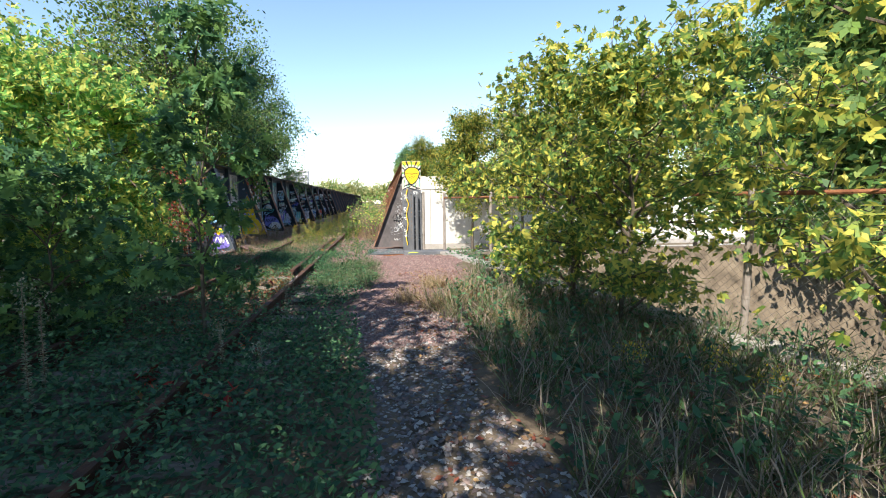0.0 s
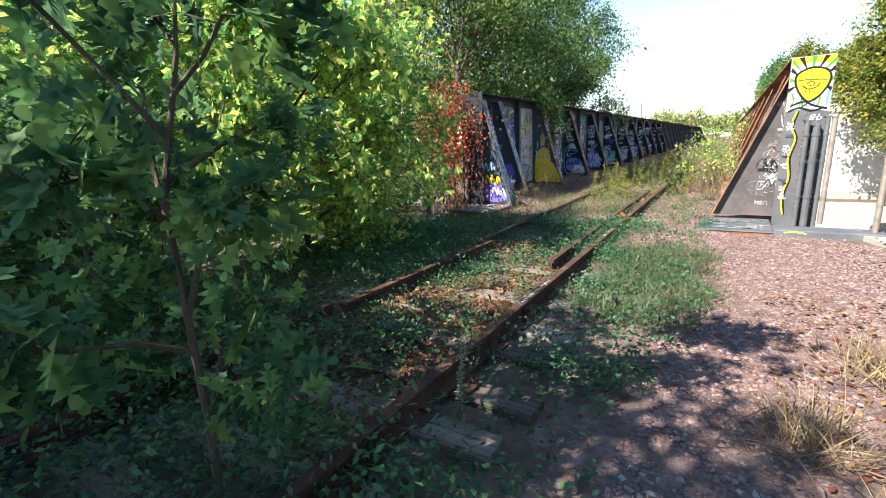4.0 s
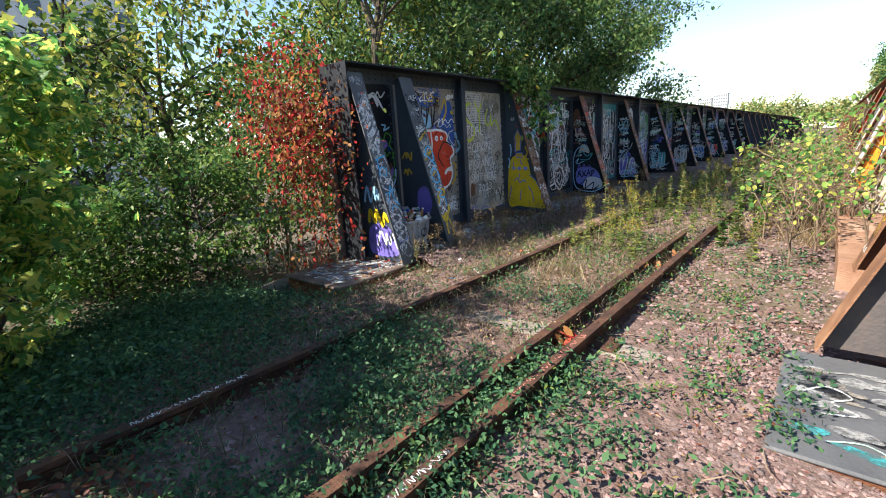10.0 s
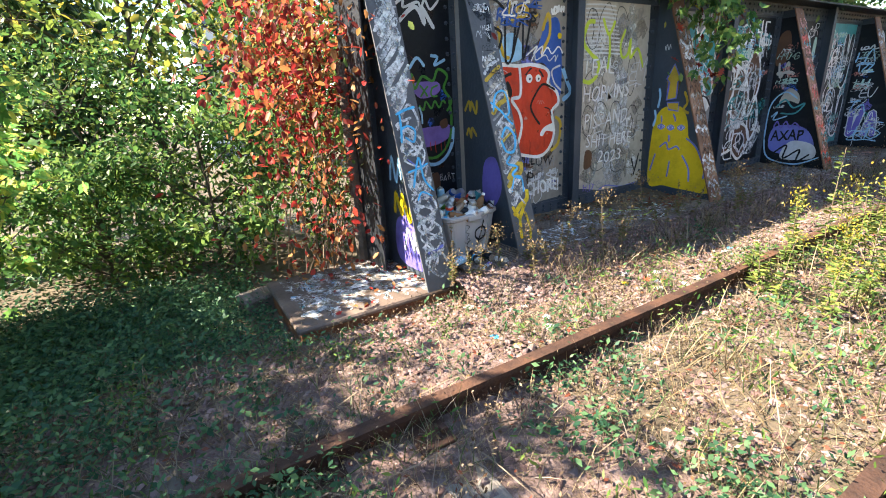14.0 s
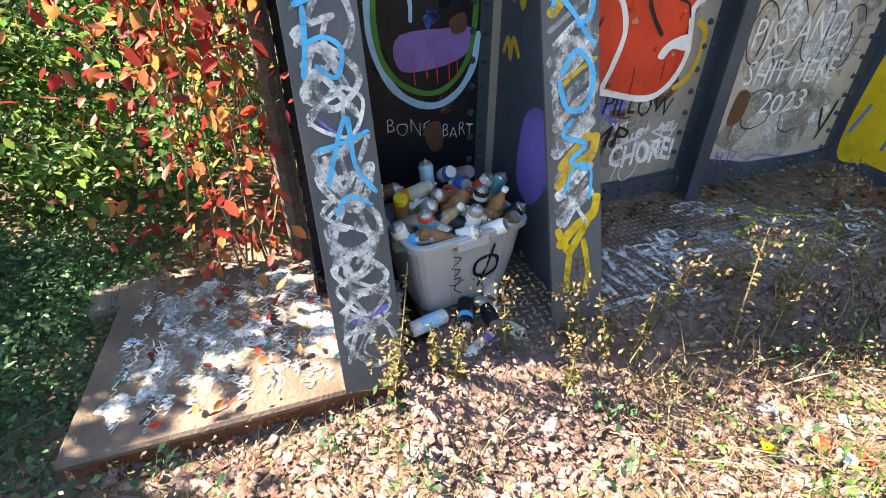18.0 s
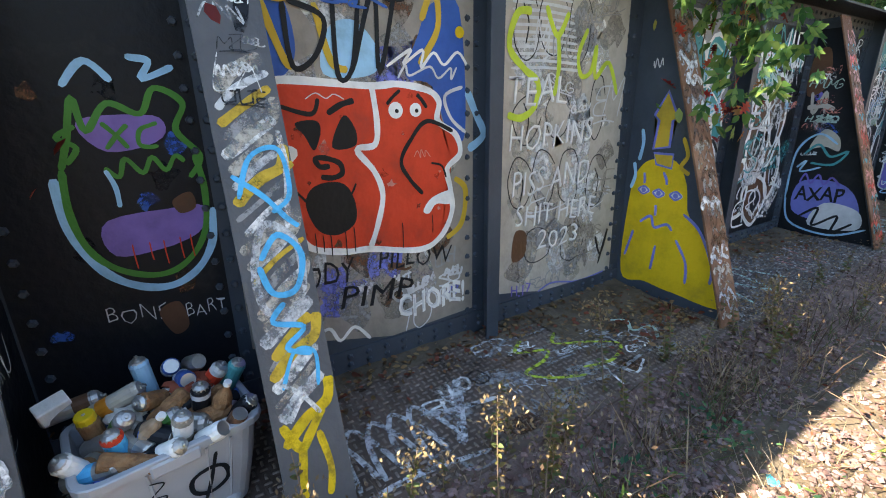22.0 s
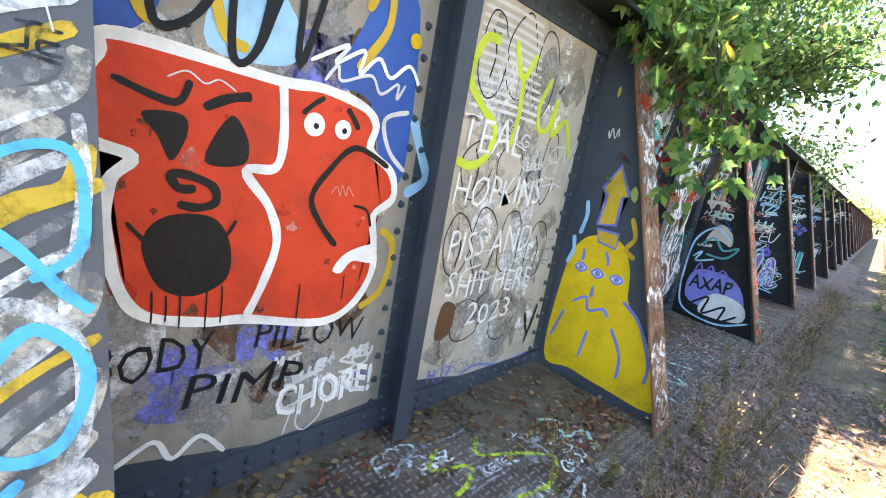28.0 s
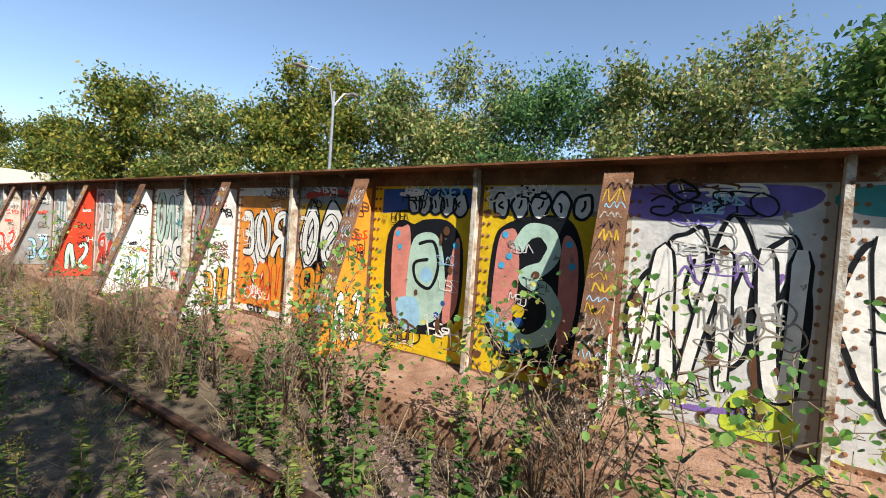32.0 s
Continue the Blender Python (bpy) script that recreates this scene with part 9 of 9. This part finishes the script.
fence = thing("chain_link_fence", "rusty chain-link fence on the abutment kerb", "fence", 3.93, -0.92, -0.06)
inv = Matrix.Translation((-3.93, 0.92, 0.06))
for x, y, top in ((3.93, -0.92, 1.46), (3.42, -0.30, 1.5), (4.56, -3.64, 1.42), (5.19, -6.36, 1.4), (5.83, -9.08, 1.4), (6.46, -11.8, 1.4)):
    bm = tube(bmesh.new(), [(x, y, -0.08), (x, y, top)], 0.036, 10)
    lathe(bm, [(0.042, top), (0.042, top + 0.02), (0.02, top + 0.05)], (x, y, 0), 10)
    for z in (0.3, 0.8, 1.25):
        lathe(bm, [(0.041, z), (0.041, z + 0.025)], (x, y, 0), 10)
    bm.transform(inv)
    part("post", bm, M_POST, fence)
for a, b, z in (((3.93, -0.92), (4.56, -3.64), 1.36), ((4.56, -3.64), (5.19, -6.36), 1.34), ((5.19, -6.36), (5.83, -9.08), 1.34), ((5.83, -9.08), (6.46, -11.8), 1.34)):
    bm = tube(bmesh.new(), [(*a, z), (*b, z)], 0.021, 8)
    bm.transform(inv)
    part("top_rail", bm, M_RUST, fence)
for a, b in (((3.42, -0.3), (3.93, -0.92)), ((3.93, -0.92), (4.56, -3.64)), ((4.56, -3.64), (5.19, -6.36)), ((5.19, -6.36), (5.83, -9.08)), ((5.83, -9.08), (6.46, -11.8))):
    me = chain_link((*a, 0), (*b, 0), -0.05, 1.36)
    me.transform(inv)
    part("wire_mesh", me, M_WIRE, fence)
conduit = thing("conduit_pipes", "grey painted vertical conduit pipes on the girder end", "pipes", 3.27, -0.09, -0.06)
for k, (x, y, top, r0) in enumerate(((-0.14, -0.02, 1.52, 0.035), (-0.02, 0.0, 1.45, 0.05), (0.10, -0.01, 1.56, 0.03))):
    bm = tube(bmesh.new(), [(x, y, -0.1), (x, y, top - 0.1), (x, y, top), (x - 0.05, y, top + 0.04)], [r0] * 4, 10)
    for z in (0.35, 0.9, 1.3):
        lathe(bm, [(r0 + 0.008, z), (r0 + 0.008, z + 0.04)], (x, y, 0), 10)
    part("pipe", bm, M_GREYSTEEL, conduit)

# ---------------------------------------------------------------- street, wall, vehicles, lamp, distance
road = tagged(part("road", B(5.6, 140, 3.0, 47, ROAD - 0.2, ROAD + 0.02), M_ROADCONC), "pale concrete street below the bridge", "road", kind="structure")
road2 = tagged(part("road", B(9.9, 140, -60, 2.99, ROAD - 0.2, ROAD + 0.02), M_ROADCONC), "pale concrete street beside the embankment", "road", kind="structure")
for k in range(14):
    o = tagged(part("lane_mark", B(-1.5, 1.5, -0.06, 0.06, 0, 0.008), P["white"]), "white painted lane mark on the street", "lane mark", "lane marks")
    o.location = (9 + 7 * (k % 7), 27 + 7 * (k // 7), ROAD + 0.024)
bm = B(7.5, 150, 0, 0.6, 0, 8.4)
rw = thing("retaining_wall", "tall pale concrete retaining wall across the street", "wall", 0, 50, ROAD, kind="structure")
part("wall_face", bm, M_WHITECONC, rw)
part("coping", B(7.3, 150, -0.12, 0.7, 8.4, 10.2), M_WHITECONC, rw, "paler smooth coping band")
part("footing", B(7.3, 150, -0.5, -0.01, 0, 0.7), M_CONCRETE, rw)
for k in range(22):
    part("pilaster_joint", B(9 + 6 * k, 9.12 + 6 * k, -0.02, -0.002, 0.7, 8.4), M_CONCRETE, rw)
lamp = thing("street_lamp", "tall grey street lamp with two curved arms", "street lamp", 16.4, 23.8, ROAD)
part("pole", tube(bmesh.new(), [(0, 0, 0), (0, 0, 8), (0, 0, 15.2)], [0.14, 0.11, 0.08], 10), M_GALV, lamp)
for sx, top in ((-1, 16.2), (0.6, 15.2)):
    part("arm", tube(bmesh.new(), [(0, 0, 14.2), (0.25 * sx, -0.1 * sx, top - 0.6), (0.9 * sx, -0.4 * sx, top), (1.5 * sx, -0.7 * sx, top + 0.05)], [0.05, 0.045, 0.04, 0.035], 8), M_GALV, lamp)
    head = B(min(1.3 * sx, 2.0 * sx), max(1.3 * sx, 2.0 * sx), -0.95 * sx - 0.16, -0.95 * sx + 0.16, top - 0.03, top + 0.12, bevel=0.03)
    part("lamp_head", head, M_POST, lamp)
M_CARDARK = material("dark_car_paint", [(0.012, 0.013, 0.016), (0.02, 0.021, 0.025)], scale=2, rough=0.2, bump=0)
M_CARGLASS = material("car_glass", [(0.02, 0.024, 0.028), (0.03, 0.034, 0.038)], scale=2, rough=0.08, bump=0)
M_CARWHITE = material("white_car_paint", [(0.66, 0.67, 0.68), (0.74, 0.75, 0.76)], scale=2, rough=0.25, bump=0)
M_TYRE = material("tyre_rubber", [(0.015, 0.015, 0.015), (0.03, 0.03, 0.03)], scale=9, rough=0.9, bump=0.2)
M_TAIL = material("red_tail_lens", [(0.42, 0.012, 0.01), (0.5, 0.02, 0.015)], scale=4, rough=0.2, bump=0)


def car(label, x, y, rz, body):
    t = thing("car", label, "car", x, y, ROAD + 0.03, "cars on the street")
    t.rotation_euler = (0, 0, radians(rz))
    prof = [(-2.2, 0.35), (-2.25, 0.75), (-1.95, 0.98), (-1.5, 1.02), (-0.9, 1.42), (0.5, 1.46), (1.25, 1.02), (2.05, 0.86), (2.25, 0.62), (2.2, 0.32)]
    bm = prism(bmesh.new(), [(a, -0.88, b) for a, b in prof], (0, 1.76, 0))
    bmesh.ops.bevel(bm, geom=bm.edges[:], offset=0.06, segments=2, affect="EDGES")
    part("body", bm, body, t)
    for s in (-1, 1):
        part("side_window", prism(bmesh.new(), [(-1.25, s * 0.885, 1.03), (-0.85, s * 0.885, 1.36), (0.42, s * 0.885, 1.39), (0.98, s * 0.885, 1.03)], (0, s * 0.012, 0)), M_CARGLASS, t)
        part("tail_light", B(-2.29, -2.2, s * 0.68 - 0.16, s * 0.68 + 0.16, 0.7, 0.88, bevel=0.02), M_TAIL, t)
        for wx in (-1.38, 1.4):
            m = pose(wx, s * 0.80, 0.32, 90)
            w = part("wheel", lathe(bmesh.new(), [(0.2, -0.10), (0.31, -0.10), (0.33, -0.06), (0.33, 0.06), (0.31, 0.10), (0.2, 0.10)], seg=18, m=m), M_TYRE, t)
            part("rim", lathe(bmesh.new(), [(0.05, -0.105), (0.19, -0.104), (0.19, 0.104), (0.05, 0.105)], seg=14, m=m), M_GALV, w)
    part("rear_window", prism(bmesh.new(), [(-1.5, -0.7, 1.045), (-1.5, 0.7, 1.045), (-1.0, 0.62, 1.37), (-1.0, -0.62, 1.37)], (-0.03, 0, 0.03)), M_CARGLASS, t)
    return t


car("black saloon car parked on the street below", 12.4, 28.2, 178, M_CARDARK)
car("dark saloon car parked on the street below", 18.4, 27.6, 178, M_CARDARK)
car("dark grey hatchback car on the street beside the embankment", 25.5, 9.6, 70, M_CARDARK)
car("white car parked beside the embankment", 24.0, 14.8, 70, M_CARWHITE)

M_TOWER = material("tower_facade", [(0.42, 0.44, 0.46), (0.52, 0.53, 0.55)], scale=0.05, rough=0.7, bump=0)
M_DARKGLASS = material("dark_window_glass", [(0.05, 0.065, 0.08), (0.08, 0.10, 0.12)], scale=0.2, rough=0.15, bump=0)


def block_of_flats(label, x, y, z, w, d, h, floors, bays, face):
    """A tall building with its windows as panes on the side that is seen."""
    t = thing("apartment_building", label, "building", x, y, z)
    part("wall", B(-w / 2, w / 2, -d / 2, d / 2, 0, h), M_TOWER, t)
    part("roof", B(-w / 2 - 0.3, w / 2 + 0.3, -d / 2 - 0.3, d / 2 + 0.3, h, h + h * 0.02), M_CONCRETE, t)
    part("roof_house", B(-w / 5, w / 5, -d / 5, d / 5, h * 1.02, h * 1.08), M_TOWER, t)
    fh = h / floors
    for f in range(floors):
        for b in range(bays):
            span = (w if face == "y" else d) / bays
            c = (b + 0.5) * span - (w if face == "y" else d) / 2
            z0, z1 = (f + 0.25) * fh, (f + 0.8) * fh
            if face == "y":
                bm = B(c - span * 0.32, c + span * 0.32, -d / 2 - 0.08, -d / 2 - 0.01, z0, z1)
            else:
                bm = B(w / 2 + 0.01, w / 2 + 0.08, c - span * 0.32, c + span * 0.32, z0, z1)
            part("window", bm, M_DARKGLASS, t)
    return t


block_of_flats("pale grey apartment tower behind the trees", -66, 10, -4, 14, 13, 28, 10, 5, "x")
block_of_flats("pale distant high-rise beyond the end of the line", -190, 1150, -2, 26, 20, 76, 12, 6, "y")
block_of_flats("pale distant high-rise beyond the end of the line", -222, 1160, -2, 26, 20, 70, 12, 6, "y")
shed = thing("white_building", "low white building at the end of the line", "building", 6, 190, -1)
part("wall", B(-7, 7, -4, 4, 0, 5.2), P["white"], shed)
part("roof", B(-7.3, 7.3, -4.3, 4.3, 5.2, 5.6), M_CONCRETE, shed)
part("door", B(-1, 1, -4.06, -4.01, 0, 3), M_DARKGLASS, shed)
